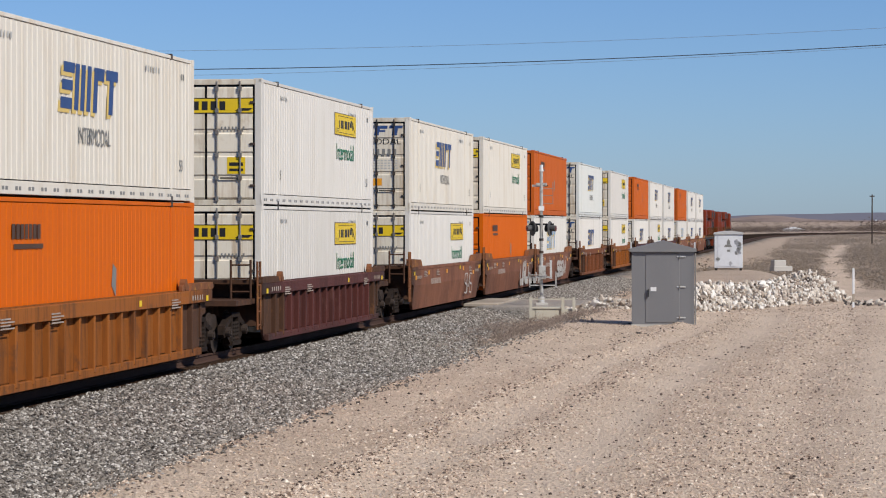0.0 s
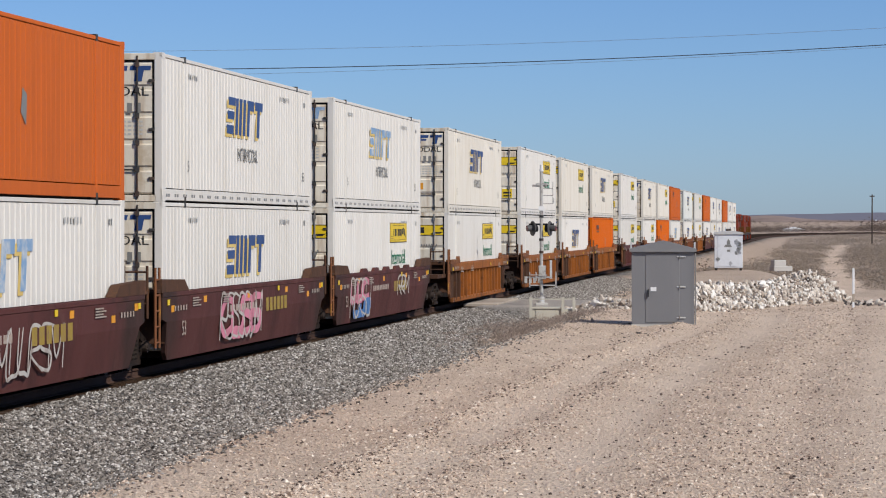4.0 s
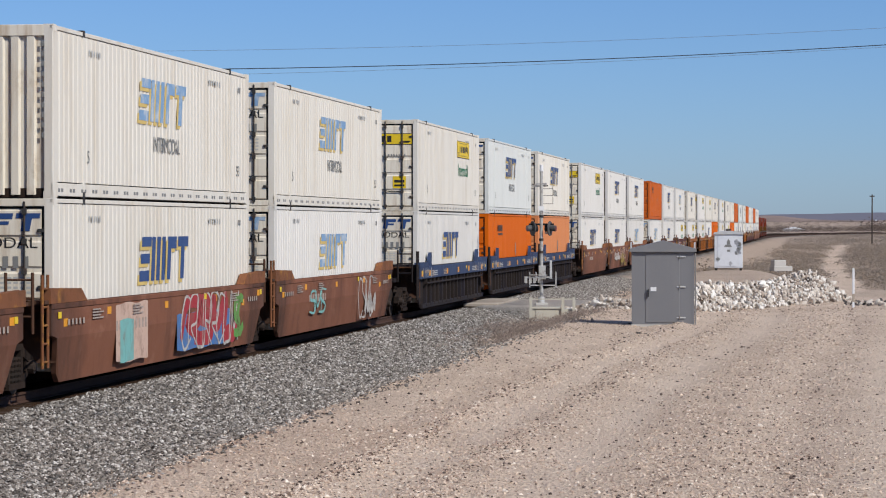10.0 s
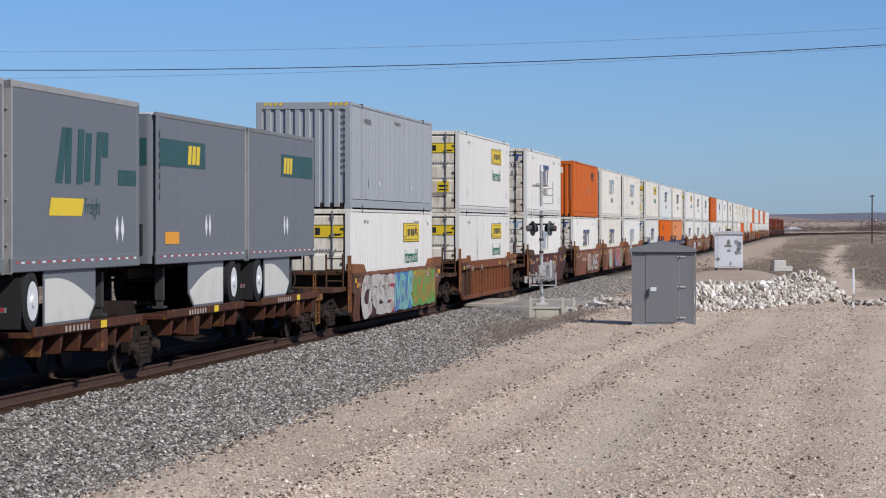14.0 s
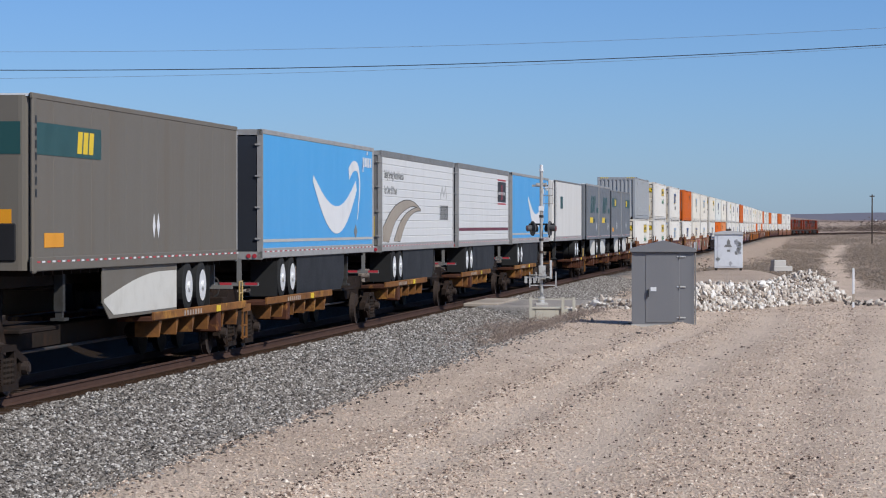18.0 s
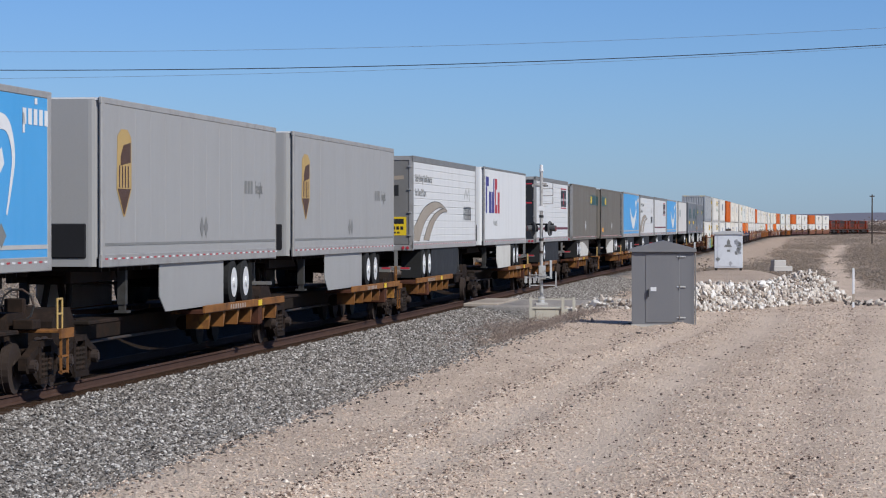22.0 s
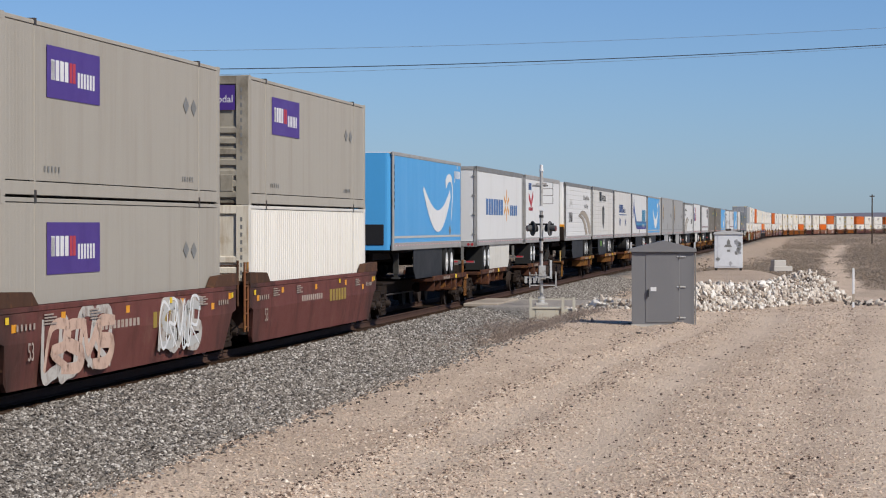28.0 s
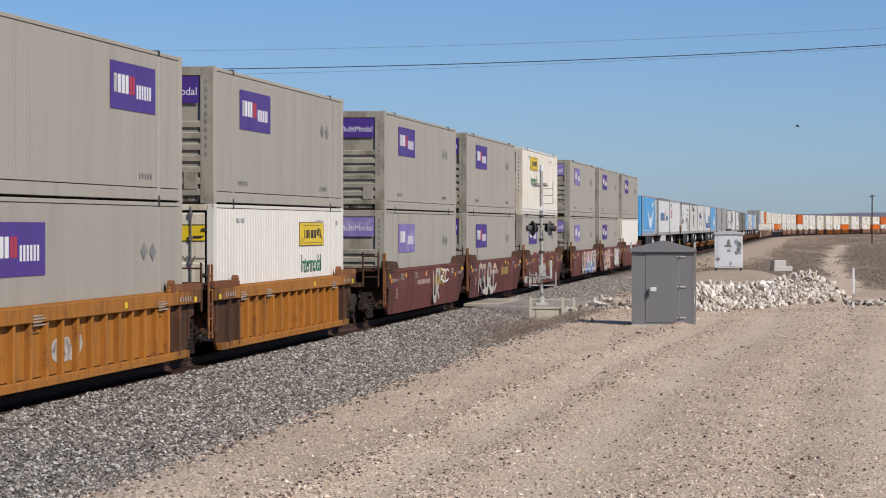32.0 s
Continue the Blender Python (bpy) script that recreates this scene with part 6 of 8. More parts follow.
def well_car(kind, colour, s, front_truck, single, seed, tags=()):
    tint = {"ochre": "rusty ochre", "yellow": "ochre yellow", "brown": "brown", "maroon": "dark maroon", "wine": "sooty maroon", "rust": "rust-red", "blue": "navy blue"}[colour]
    look_ = {"smooth": "smooth-sided", "ribbed": "ribbed", "deep": "ribbed"}[kind]
    c = thing("well_car", f"{tint} {look_} steel well car" + (" with graffiti" if tags else " with grimy sides"), "rail car", None, "rail cars of the train")
    body = well_paint[colour]
    lowc = well_paint["grime_shade"] if kind == "deep" else body
    for sy in (0, 180):
        if kind == "smooth":
            def wall(bm):
                prism(bm, WALL, -1.485, -1.40)
                for v in bm.verts:
                    if v.co.z < 0.5:
                        v.co.y += 0.10
            part("side_wall", shape("well_smooth", wall), body, c, turn=(0, 0, sy))
            part("top_chord", boxes("well_chord", (-8.85, 8.85, -1.50, -1.36, 1.40, 1.50), bevel=0.012), body, c, turn=(0, 0, sy))
        else:
            part("side_wall", shape("well_ribwall", lambda bm: prism(bm, WALL, -1.36, -1.31)), lowc, c, turn=(0, 0, sy))
            part("top_chord", boxes(("well_chord_r", kind), (-8.9, 8.9, -1.50, -1.36, 1.22 if kind == "ribbed" else 1.10, 1.48), bevel=0.012), body, c, turn=(0, 0, sy))
            part("bottom_chord", boxes("well_bchord", (-8.05, 8.05, -1.46, -1.36, 0.15, 0.30), bevel=0.012), lowc, c, turn=(0, 0, sy))
            n = 16 if sy == 0 else 2
            for k in range(n):
                part("side_post", boxes(("well_post", kind), (-0.055, 0.055, -1.475, -1.34, 0.22, 1.24), bevel=0.015), well_paint["sooty"] if kind == "ribbed" and k in (0, 1, n - 1) else lowc, c, at=((1 if sy == 0 else -1) * (-7.2 + 14.4 * k / (n - 1)), 0, 0), turn=(0, 0, sy))
            if kind == "ribbed" and sy == 0:
                for sx in (1, -1):
                    part("end_bay", shape(("end_bay", sx), lambda bm: prism(bm, [(sx * 8.84, 1.23), (sx * 8.84, 0.99), (sx * 8.51, 0.93), (sx * 8.23, 0.33), (sx * 8.05, 0.31), (sx * 6.3, 0.31), (sx * 6.3, 1.23)], -1.365, -1.361)), well_paint["sooty"], c, "sooty plate at the car's end")
            if kind == "deep":
                part("side_pipe", rods("well_pipe", ((-7.4, -1.49, 0.95), (7.4, -1.49, 0.95), 0.03)), lowc, c, turn=(0, 0, sy))
        for sx in (1, -1):
            pts = [(sx * 8.95, 1.50), (sx * 8.95, 1.76), (sx * 7.0, 1.72), (sx * 6.6, 1.50)] if kind == "smooth" else [(sx * 8.95, 1.48), (sx * 8.95, 1.62), (sx * 7.1, 1.62), (sx * 6.9, 1.48)]
            part("end_shoulder", shape(("shoulder", kind, sx), lambda bm: prism(bm, pts, -1.50, -1.32)), body if kind == "deep" else well_paint["sooty" if colour in ("maroon", "wine") else "worn"], c, turn=(0, 0, sy))
            if kind == "ribbed" and sy == 0:
                part("guide_lug", shape("guide_lug", lambda bm: [rod(bm, (0, -1.49, 1.60), (0, -1.37, 1.60), 0.12, 10), box(bm, -0.28, 0.28, -1.48, -1.38, 1.47, 1.60, 0.02)]), well_paint["worn"], c, at=(sx * 6.55, 0, 0))
    if kind == "deep":
        part("stencil_mark", shape("deep_lines", lambda bm: [prism(bm, rect(x, 1.14, x + 0.05, 1.44), -1.506, -1.502) for e in (-8.3, 6.3) for x in (e, e + 0.65, e + 1.1, e + 1.9)] + [prism(bm, rect(x, 1.30 - 0.06 * q, x + 1.0, 1.325 - 0.06 * q), -1.506, -1.502) for x in (-5.9, 4.4) for q in range(3)]), ink["pale_grey"], c, "white stencil lines")
        part("sticker", shape("deep_stickers", lambda bm: [prism(bm, rect(x, 1.18, x + 0.34, 1.36), -1.507, -1.502) for x in (-8.6, -6.9, -2.6, 0.3, 3.2, 7.1)]), ink["amber"], c, "row of small amber squares")
    if seed in (17, 35):
        for k in range(5):
            part("guide_bump", shape("well_bump", lambda bm: prism(bm, [(-0.5, 1.49), (0.5, 1.49), (0.3, 1.60), (-0.3, 1.60)], -1.49, -1.40)), body, c, at=(-4 + 2 * k, 0, 0))
    if kind == "deep":
        for x in (-6.2, 6.2):
            part("corner_guide", shape("well_guide", lambda bm: prism(bm, [(-0.25, 1.48), (0.25, 1.48), (0.25, 1.92), (0.05, 1.92), (-0.2, 1.66)], -1.46, -1.36)), body, c, at=(x, 0, 0))
    part("well_floor", shape("well_floor", lambda bm: [box(bm, -7.5, 7.5, -1.36, -1.1, 0.20, 0.32), box(bm, -7.5, 7.5, 1.1, 1.36, 0.20, 0.32)] + [box(bm, -7.4 + 1.6 * k, -7.1 + 1.6 * k, -1.3, 1.3, 0.20, 0.31) for k in range(10)]), under_steel, c)
    reach = 10.9 if single else 9.7
    for sx in (-1, 1):
        # bulkhead and deck are painted dark for the shade between cars
        part("end_bulkhead", boxes(("bulk", sx), (min(sx * 8.2, sx * 8.32), max(sx * 8.2, sx * 8.32), -1.4, 1.4, 0.5, 1.5)), well_paint["sooty"], c)
        part("end_deck", shape(("deck", sx, single), lambda bm: [box(bm, min(sx * 8.3, sx * reach), max(sx * 8.3, sx * reach), -1.30 if single else -0.8, 1.30 if single else 0.8, 1.02, 1.14), box(bm, min(sx * 8.3, sx * reach), max(sx * 8.3, sx * reach), -0.35, 0.35, 0.72, 1.03)]), well_paint["sooty"] if kind != "deep" else lowc, c)
        part("deck_plate", boxes(("deckp", sx, kind), (min(sx * 8.4, sx * 9.2), max(sx * 8.4, sx * 9.2), -1.47, 1.47, 1.50, 1.56)), well_paint["grime_shade" if kind == "deep" else "sooty"], c)
        if single:
            part("coupler", boxes(("coupler", sx), (min(sx * 10.8, sx * 11.75), max(sx * 10.8, sx * 11.75), -0.13, 0.13, 0.72, 0.98), bevel=0.04), truck_steel, c)
    part("ladder", shape("well_ladder", lambda bm: [rod(bm, (-9.25, -1.44, 0.45), (-9.25, -1.44, 1.98), 0.028), rod(bm, (-8.92, -1.44, 0.45), (-8.92, -1.44, 1.98), 0.028)] + [rod(bm, (-9.25, -1.44, 0.55 + 0.3 * k), (-8.92, -1.44, 0.55 + 0.3 * k), 0.02) for k in range(5)]), well_paint["worn" if kind != "deep" else "grime_shade"], c)
    part("ladder", shape("well_ladder2", lambda bm: [rod(bm, (-9.32, -1.30, 1.02), (-9.32, -1.30, 2.02), 0.028), rod(bm, (-9.32, -0.85, 1.02), (-9.32, -0.85, 2.02), 0.028)] + [rod(bm, (-9.32, -1.30, 1.3 + 0.3 * k), (-9.32, -0.85, 1.3 + 0.3 * k), 0.02) for k in range(3)]), well_paint["sooty" if kind != "deep" else "grime_shade"], c)
    if single or seed % 3 == 1:
        part("brake_wheel", shape("brake_wheel", lambda bm: [rod(bm, (-9.5, 0.35 + 0.26 * math.cos(a), 1.62 + 0.26 * math.sin(a)), (-9.5, 0.35 + 0.26 * math.cos(a + 0.53), 1.62 + 0.26 * math.sin(a + 0.53)), 0.02, 6) for a in np.arange(0, 6.28, 0.524)] + [rod(bm, (-9.5, 0.1, 1.62), (-9.5, 0.6, 1.62), 0.015), rod(bm, (-9.5, 0.35, 1.1), (-9.5, 0.35, 1.88), 0.02)]), dark_rod, c, "hand-brake wheel")
    for x, z in ((-8.4, 1.30), (8.4, 1.30), (2.7, 1.34)):
        part("reflector", boxes("reflector", (-0.09, 0.09, -1.508, -1.50, -0.055, 0.055)), ink["yellow"], c, "yellow reflector", at=(x, 0, z))
    white = ink["stencil"]
    part("stencil_mark", shape(("stencil", kind), lambda bm: [prism(bm, q, -1.512, -1.508) for q in bars(-7.9, 1.12 if kind == "smooth" else 1.28, 1.2, 0.10, 5, 0.6) + bars(7.0, 1.12 if kind == "smooth" else 1.28, 1.1, 0.10, 5, 0.6) + [rect(x, 1.32 - 0.05 * q, x + 0.55 + 0.2 * (q % 2), 1.345 - 0.05 * q) for x in (-6.3, -3.4, 5.2) for q in range(4)]]), white, c)
    if kind == "smooth":
        part("sticker", shape("smooth_stickers", lambda bm: [prism(bm, rect(x, z, x + 0.26, z + 0.13), -1.491, -1.485) for x, z in ((-8.1, 1.1), (-5.2, 1.22), (-0.8, 1.2), (3.6, 1.22), (6.4, 1.05), (8.1, 1.22))]), ink["amber"], c, "row of small amber squares")
    if kind == "smooth" and colour in ("maroon", "wine"):
        part("length_mark", words("53", 0.42, 0.9), white, c, at=(-7.2, -1.49, 0.62), turn=(90, 0, 0))
        part("stencil_mark", shape("owner_bars", lambda bm: [prism(bm, q, -1.490, -1.486) for q in bars(1.3, 0.85, 2.6, 0.30, 6, 0.3)]), ink["spray_gold"], c, "faded gold word in plain bars")
        part("stencil_mark", shape("num_bars", lambda bm: [prism(bm, q, -1.490, -1.486) for q in bars(-2.6, 0.95, 2.9, 0.14, 10, 0.35)]), white, c)
    elif kind == "smooth":
        part("stencil_mark", shape("num_bars2", lambda bm: [prism(bm, q, -1.490, -1.486) for q in bars(-4.6, 0.9, 2.4, 0.18, 10, 0.45)]), white, c)
    if tags:
        graffiti(c, tags, seed, -1.487 if kind == "smooth" else -1.362)
    xt = 10.0 if single else 9.62
    truck(c, -xt)
    if front_truck:
        truck(c, xt)
    rides(c, s)
    return c


# ---- trailers ----
def wheel_pair(parent, x, y):
    t = part("tyre", shape("tyre", lambda bm: [rod(bm, (0, -0.13, 0), (0, 0.13, 0), 0.5, 24), rod(bm, (0, -0.155, 0), (0, -0.13, 0), 0.42, 24, 0.5), rod(bm, (0, 0.13, 0), (0, 0.155, 0), 0.5, 24, 0.42)]), tyre_rubber, parent, at=(x, y, 1.555))
    part("rim", shape("rim", lambda bm: [rod(bm, (0, -0.165, 0), (0, -0.15, 0), 0.325, 18, 0.30), rod(bm, (0, -0.20, 0), (0, -0.16, 0), 0.10, 12)]), bright_metal, t, "bright alloy rim", turn=(0, 0, 0 if y < 0 else 180))


def trailer(label, colour, s, length, near_end, skin="flat", top=5.0, skirt=None, rail="aluminium", decor=None, door="slate", reefer=False, rim=0.20):
    """near_end: 'rear' when the doors face back along the train, 'nose' when the front does."""
    b = thing("semi_trailer", label, "trailer", None, "trailers on flat cars")
    hl, hw, z0 = length / 2, 1.295, 2.03
    sx = -1 if near_end == "rear" else 1      # where the doors and wheels are
    body = trailer_paint[colour]
    rail_m = aluminium if rail == "aluminium" else body if colour == "olive" else trailer_paint["slate"]

    def skin_sheet():
        za, zb = z0 + 0.2, top - rim + 0.04
        if skin == "ribbed":
            prof = []
            n = 11
            for k in range(n):
                h = (zb - za) / n
                prof += [(-hw, za + k * h + 0.012), (-hw, za + (k + 1) * h - 0.022), (-hw + 0.014, za + (k + 1) * h - 0.014), (-hw + 0.014, za + (k + 1) * h + 0.004)]
            verts = [(x, y, z) for y, z in prof for x in (-hl + 0.06, hl - 0.06)]
            return verts, [(2 * i, 2 * i + 1, 2 * i + 3, 2 * i + 2) for i in range(len(prof) - 1)]
        n = max(3, int(length / 1.22)) if skin == "plates" else 1
        xs = []
        for k in range(n):
            w = (length - 0.12) / n
            xs += [(-hl + 0.06 + k * w, -hw + 0.006), (-hl + 0.07 + k * w, -hw), (-hl + 0.05 + (k + 1) * w, -hw), (-hl + 0.06 + (k + 1) * w - 0.001, -hw + 0.006)]
        verts = [(x, y, z) for x, y in xs for z in (za, zb)]
        return verts, [(2 * i, 2 * i + 2, 2 * i + 3, 2 * i + 1) for i in range(len(xs) - 1)]
    panel = sheet(("t_side", skin, length, top, rim), *skin_sheet())
    for sy in (0, 180):
        part("side_panel", panel, body, b, turn=(0, 0, sy))
        part("top_rail", boxes(("t_top", length, top, rim), (-hl, hl, -hw - 0.012, -hw + 0.05, top - rim, top), bevel=0.015), rail_m, b, "grey top rail", turn=(0, 0, sy))
        part("bottom_rail", boxes(("t_bot", length), (-hl, hl, -hw - 0.012, -hw + 0.05, z0, z0 + 0.24), bevel=0.015), body if colour in ("olive", "grey") else aluminium, b, "grey bottom rail", turn=(0, 0, sy))
    n = int(length / 0.62)
    for name, off, m in (("reflective_tape", 0.0, ink["red"]), ("reflective_tape", 0.3, ink["white"])):
        part(name, shape(("tape", length, off), lambda bm: [prism(bm, rect(-hl + 0.25 + 0.62 * k + off, z0 + 0.14, -hl + 0.43 + 0.62 * k + off, z0 + 0.172), -hw - 0.016, -hw - 0.012) for k in range(n)]), m, b, "red and white reflective tape")
    part("roof", boxes(("t_roof", length, top), (-hl + 0.03, hl - 0.03, -hw + 0.04, hw - 0.04, top - 0.06, top - 0.012)), trailer_paint["white"], b)
    part("floor", boxes(("t_floor", length), (-hl + 0.05, hl - 0.05, -hw + 0.06, hw - 0.06, z0 + 0.02, z0 + 0.16)), under_steel, b)
    members = part("cross_member", shape(("t_cross", length), lambda bm: [box(bm, -hl + 0.3 + 0.6 * k, -hl + 0.36 + 0.6 * k, -hw + 0.08, hw - 0.08, z0 - 0.08, z0 + 0.03) for k in range(int(length / 0.6) - 1)]), under_steel, b)
    members["kind"] = "stuff"
    # nose
    xn = -sx * hl

    def nose(bm):
        r = 0.22
        pts = [(xn + sx * r, -hw + 0.012)] + [(xn + sx * (r - r * math.sin(a)), -hw + 0.012 + r - r * math.cos(a)) for a in np.linspace(0.2, 1.5708, 6)]
        pts += [(p, -q) for p, q in pts[::-1]]
        lo = [bm.verts.new((p, q, z0 + 0.02)) for p, q in pts]
        hi = [bm.verts.new((p, q, top - 0.04)) for p, q in pts]
        for i in range(len(pts) - 1):
            f = (lo[i], lo[i + 1], hi[i + 1], hi[i])
            bm.faces.new(f if sx > 0 else f[::-1])
        bm.faces.new(hi if sx < 0 else hi[::-1])
    part("nose_wall", shape(("t_nose", length, top, sx), nose), body if colour != "azure" or near_end == "nose" else trailer_paint["slate"], b)
    for y in (-hw - 0.014, hw - 0.046):
        part("nose_post", boxes("t_npost", (-0.11, 0.11, 0, 0.06, z0 + 0.02, z0 + 0.2 + 2.72), bevel=0.02), aluminium if colour in ("azure", "white", "cream", "silver") else body, b, at=(xn + sx * 0.13, y, top - 5.0))
    if near_end == "nose":
        part("hose_panel", boxes(("t_hpanel", hl), (xn - 0.03, xn + 0.02, -1.02, 0.6, 2.2, 2.82), bevel=0.02), black_paint, b, "dark recess with air-hose fittings")
        part("hose_box", boxes("t_hose", (xn - 0.06, xn + 0.02, -0.72, -0.42, 2.40, 2.66), bevel=0.02), trailer_paint["slate"], b)
        if colour != "silver":
            part("number_mark", shape(("t_num", hl), lambda bm: [prism(bm, rect(-hl + 0.12, top - 0.5 - 0.2 * k, -hl + 0.22, top - 0.37 - 0.2 * k), -hw - 0.02, -hw - 0.016) for k in range(7)]), ink["black"], b)
    if reefer:
        part("cooling_unit", shape("t_reefer", lambda bm: prism(bm, [(-hl + 0.02, 2.75), (-hl - 0.50, 2.75), (-hl - 0.50, 3.55), (-hl - 0.30, 4.35), (-hl - 0.10, 4.80), (-hl + 0.02, 4.84)], -1.0, 1.0)), trailer_paint["white"], b, "white tapered cooling unit with dark grilles")
        part("grille", shape("t_grille", lambda bm: [box(bm, -hl - 0.515, -hl - 0.49, -0.8, 0.8, 2.85 + 0.09 * k, 2.90 + 0.09 * k) for k in range(7)]), black_paint, b)
        part("engine_bay", shape("t_bay", lambda bm: [box(bm, -hl - 0.30, -hl + 0.02, -1.24, 1.24, 2.04, 2.74, 0.04), rod(bm, (-hl - 0.3, -0.96, 2.3), (-hl - 0.1, -0.96, 2.7), 0.03), rod(bm, (-hl - 0.15, -0.97, 2.25), (-hl - 0.15, -0.97, 2.75), 0.04)]), under_steel, b, "dark engine bay under the cooling unit")
        for z in (2.86, 3.22):
            part("control_panel", boxes("t_panel", (-hl - 0.42, -hl - 0.20, -1.018, -0.995, -0.09, 0.13), bevel=0.01), black_paint, b, "small black control panel", at=(0, 0, z))
        part("control_box", boxes("t_control", (-hl - 0.1, -hl + 0.03, -1.25, -0.98, 2.62, 2.85), bevel=0.02), ink["amber"], b)
        part("dark_post", boxes("t_dpost", (-hl + 0.02, -hl + 0.24, -hw - 0.024, -hw - 0.016, 2.25, 4.90)), skirt_dark, b, "dark corner post that carries pale numerals")
    # doors
    xd = sx * hl
    dm = trailer_paint[door]
    part("door_frame", shape(("t_dframe", length, top, sx), lambda bm: [box(bm, min(xd, xd - sx * 0.08), max(xd, xd - sx * 0.08), y0, y1, za, zb) for y0, y1, za, zb in ((-hw - 0.01, -hw + 0.12, z0, top - 0.01), (hw - 0.12, hw + 0.01, z0, top - 0.01), (-hw, hw, top - 0.14, top - 0.01), (-hw, hw, z0 - 0.02, z0 + 0.16))]), aluminium, b)
    for k in (0, 1):
        y0 = -hw + 0.13 + k * (hw - 0.12)
        d = part("door", boxes(("t_door", length, top, sx, k), (min(xd - sx * 0.06, xd - sx * 0.02), max(xd - sx * 0.06, xd - sx * 0.02), y0, y0 + hw - 0.15, z0 + 0.17, top - 0.15), bevel=0.01), dm, b)
        part("lock_rod", rods(("t_rod", length, sx, top), ((xd + sx * 0.01, 0, z0 + 0.1), (xd + sx * 0.01, 0, top - 0.1), 0.018)), aluminium, d, at=(0, y0 + 0.75 - 0.3 * k, 0))
        for i in range(4):
            part("hinge", boxes(("t_hinge", sx), (min(0, sx * 0.03), max(0, sx * 0.03), -0.075, 0.05, -0.02, 0.02), bevel=0.006), aluminium, d, at=(xd, -hw + 0.12 if k == 0 else hw - 0.12, z0 + 0.45 + 0.72 * i))
    part("tail_lamp", shape(("t_lamps", sx, length), lambda bm: [rod(bm, (xd, y, z0 + 0.06), (xd + sx * 0.02, y, z0 + 0.06), 0.05, 10) for y in (-1.12, -0.98, 0.98, 1.12)]), ink["red"], b)
    part("bumper", shape(("t_bumper", sx, length), lambda bm: [box(bm, min(xd, xd - sx * 0.08), max(xd, xd - sx * 0.08), -1.2, 1.2, 1.40, 1.48)] + [box(bm, min(xd, xd - sx * 0.06), max(xd, xd - sx * 0.06), y - 0.05, y + 0.05, 1.45, z0) for y in (-0.75, 0.75)]), trailer_paint["slate"], b)
    part("bumper_tape", shape(("t_btape", sx, length), lambda bm: [box(bm, min(xd + sx * 0.003, xd), max(xd + sx * 0.003, xd), -1.18 + 0.6 * k, -0.9 + 0.6 * k, 1.42, 1.48) for k in range(4)]), ink["red"], b)
    # running gear
    axles = (1.25,) if length < 10 else (3.45, 4.72) if colour in ("olive", "silver") or decor is big_word_marks else (2.5, 3.75)
    for off in axles:
        x = sx * (hl - off)
        for y in (-1.13, 1.13):
            wheel_pair(b, x, y)
        part("inner_tyre", SHAPES["tyre"], tyre_rubber, b, at=(x, -0.82, 1.555))
        part("axle", rods("t_axle", ((0, -1.0, 0), (0, 1.0, 0), 0.07)), under_steel, b, at=(x, 0, 1.555))
    part("bogie_frame", boxes(("t_bogie", sx, length), (min(sx * (hl - 0.8), sx * (hl - axles[-1] - 1.0)), max(sx * (hl - 0.8), sx * (hl - axles[-1] - 1.0)), -0.6, 0.6, 1.72, z0), bevel=0.02), under_steel, b)
    part("mud_flap", boxes("t_flap", (-0.012, 0.012, -0.32, 0.32, 1.12, 1.95)), tyre_rubber, b, at=(sx * (hl - axles[0] + 0.68), -0.97, 0))
    part("mud_flap", boxes("t_flap", (-0.012, 0.012, -0.32, 0.32, 1.12, 1.95)), tyre_rubber, b, at=(sx * (hl - axles[0] + 0.68), 0.97, 0))
    leg_x = -sx * (hl - (2.9 if length > 10 else 1.7))
    for y in (-0.95, 0.95):
        part("landing_leg", shape("t_leg", lambda bm: [box(bm, -0.08, 0.08, -0.08, 0.08, 1.30, z0), box(bm, -0.06, 0.06, -0.06, 0.06, 1.18, 1.32), box(bm, -0.16, 0.16, -0.12, 0.12, 1.14, 1.19)]), leg_shade_grey, b, at=(leg_x, y, 0))
    part("leg_brace", rods(("t_brace", leg_x), ((leg_x, -0.95, 1.7), (leg_x, 0.95, 1.7), 0.03), ((leg_x, -0.95, 1.5), (leg_x + sx * 0.8, -0.6, z0), 0.03)), under_steel, b)
    skirt = skirt or "none"
    part("frame_rail", shape(("t_frame", length), lambda bm: [box(bm, -hl + 0.5, hl - 0.5, y - 0.05, y + 0.05, 1.74, z0 + 0.02) for y in (-0.55, 0.55)]), under_steel, b)
    if length > 10:
        part("air_tank", rods("t_air", ((0, -0.3, 1.62), (0, 0.9, 1.62), 0.17), n=12), under_steel, b, at=(sx * (hl - 5.2), 0, 0))
    if skirt:
        a, e = sx * (hl - axles[-1] - 0.85), -sx * (hl - (4.7 if length > 10 else 3.0))
        x0, x1 = min(a, e), max(a, e)
        lowq = 1.10
        pts = [(x0, z0), (x0, lowq + (0.30 if sx > 0 else 0)), (x0 + 0.5, lowq), (x1 - 0.5, lowq), (x1, lowq + (0.30 if sx < 0 else 0)), (x1, z0)]
        # skirtless trailers get an added far-side panel that hides the sunlit land
        for y in (-1.24, 1.22) if skirt != "none" else (1.22,):
            part("side_skirt", shape(("t_skirt", sx, length, y), lambda bm: prism(bm, pts, y, y + 0.02)), (body if colour in ("olive", "grey", "silver") else skirt_pale) if skirt == "pale" else skirt_dark, b, "pale side skirt" if skirt == "pale" else "dark side skirt")
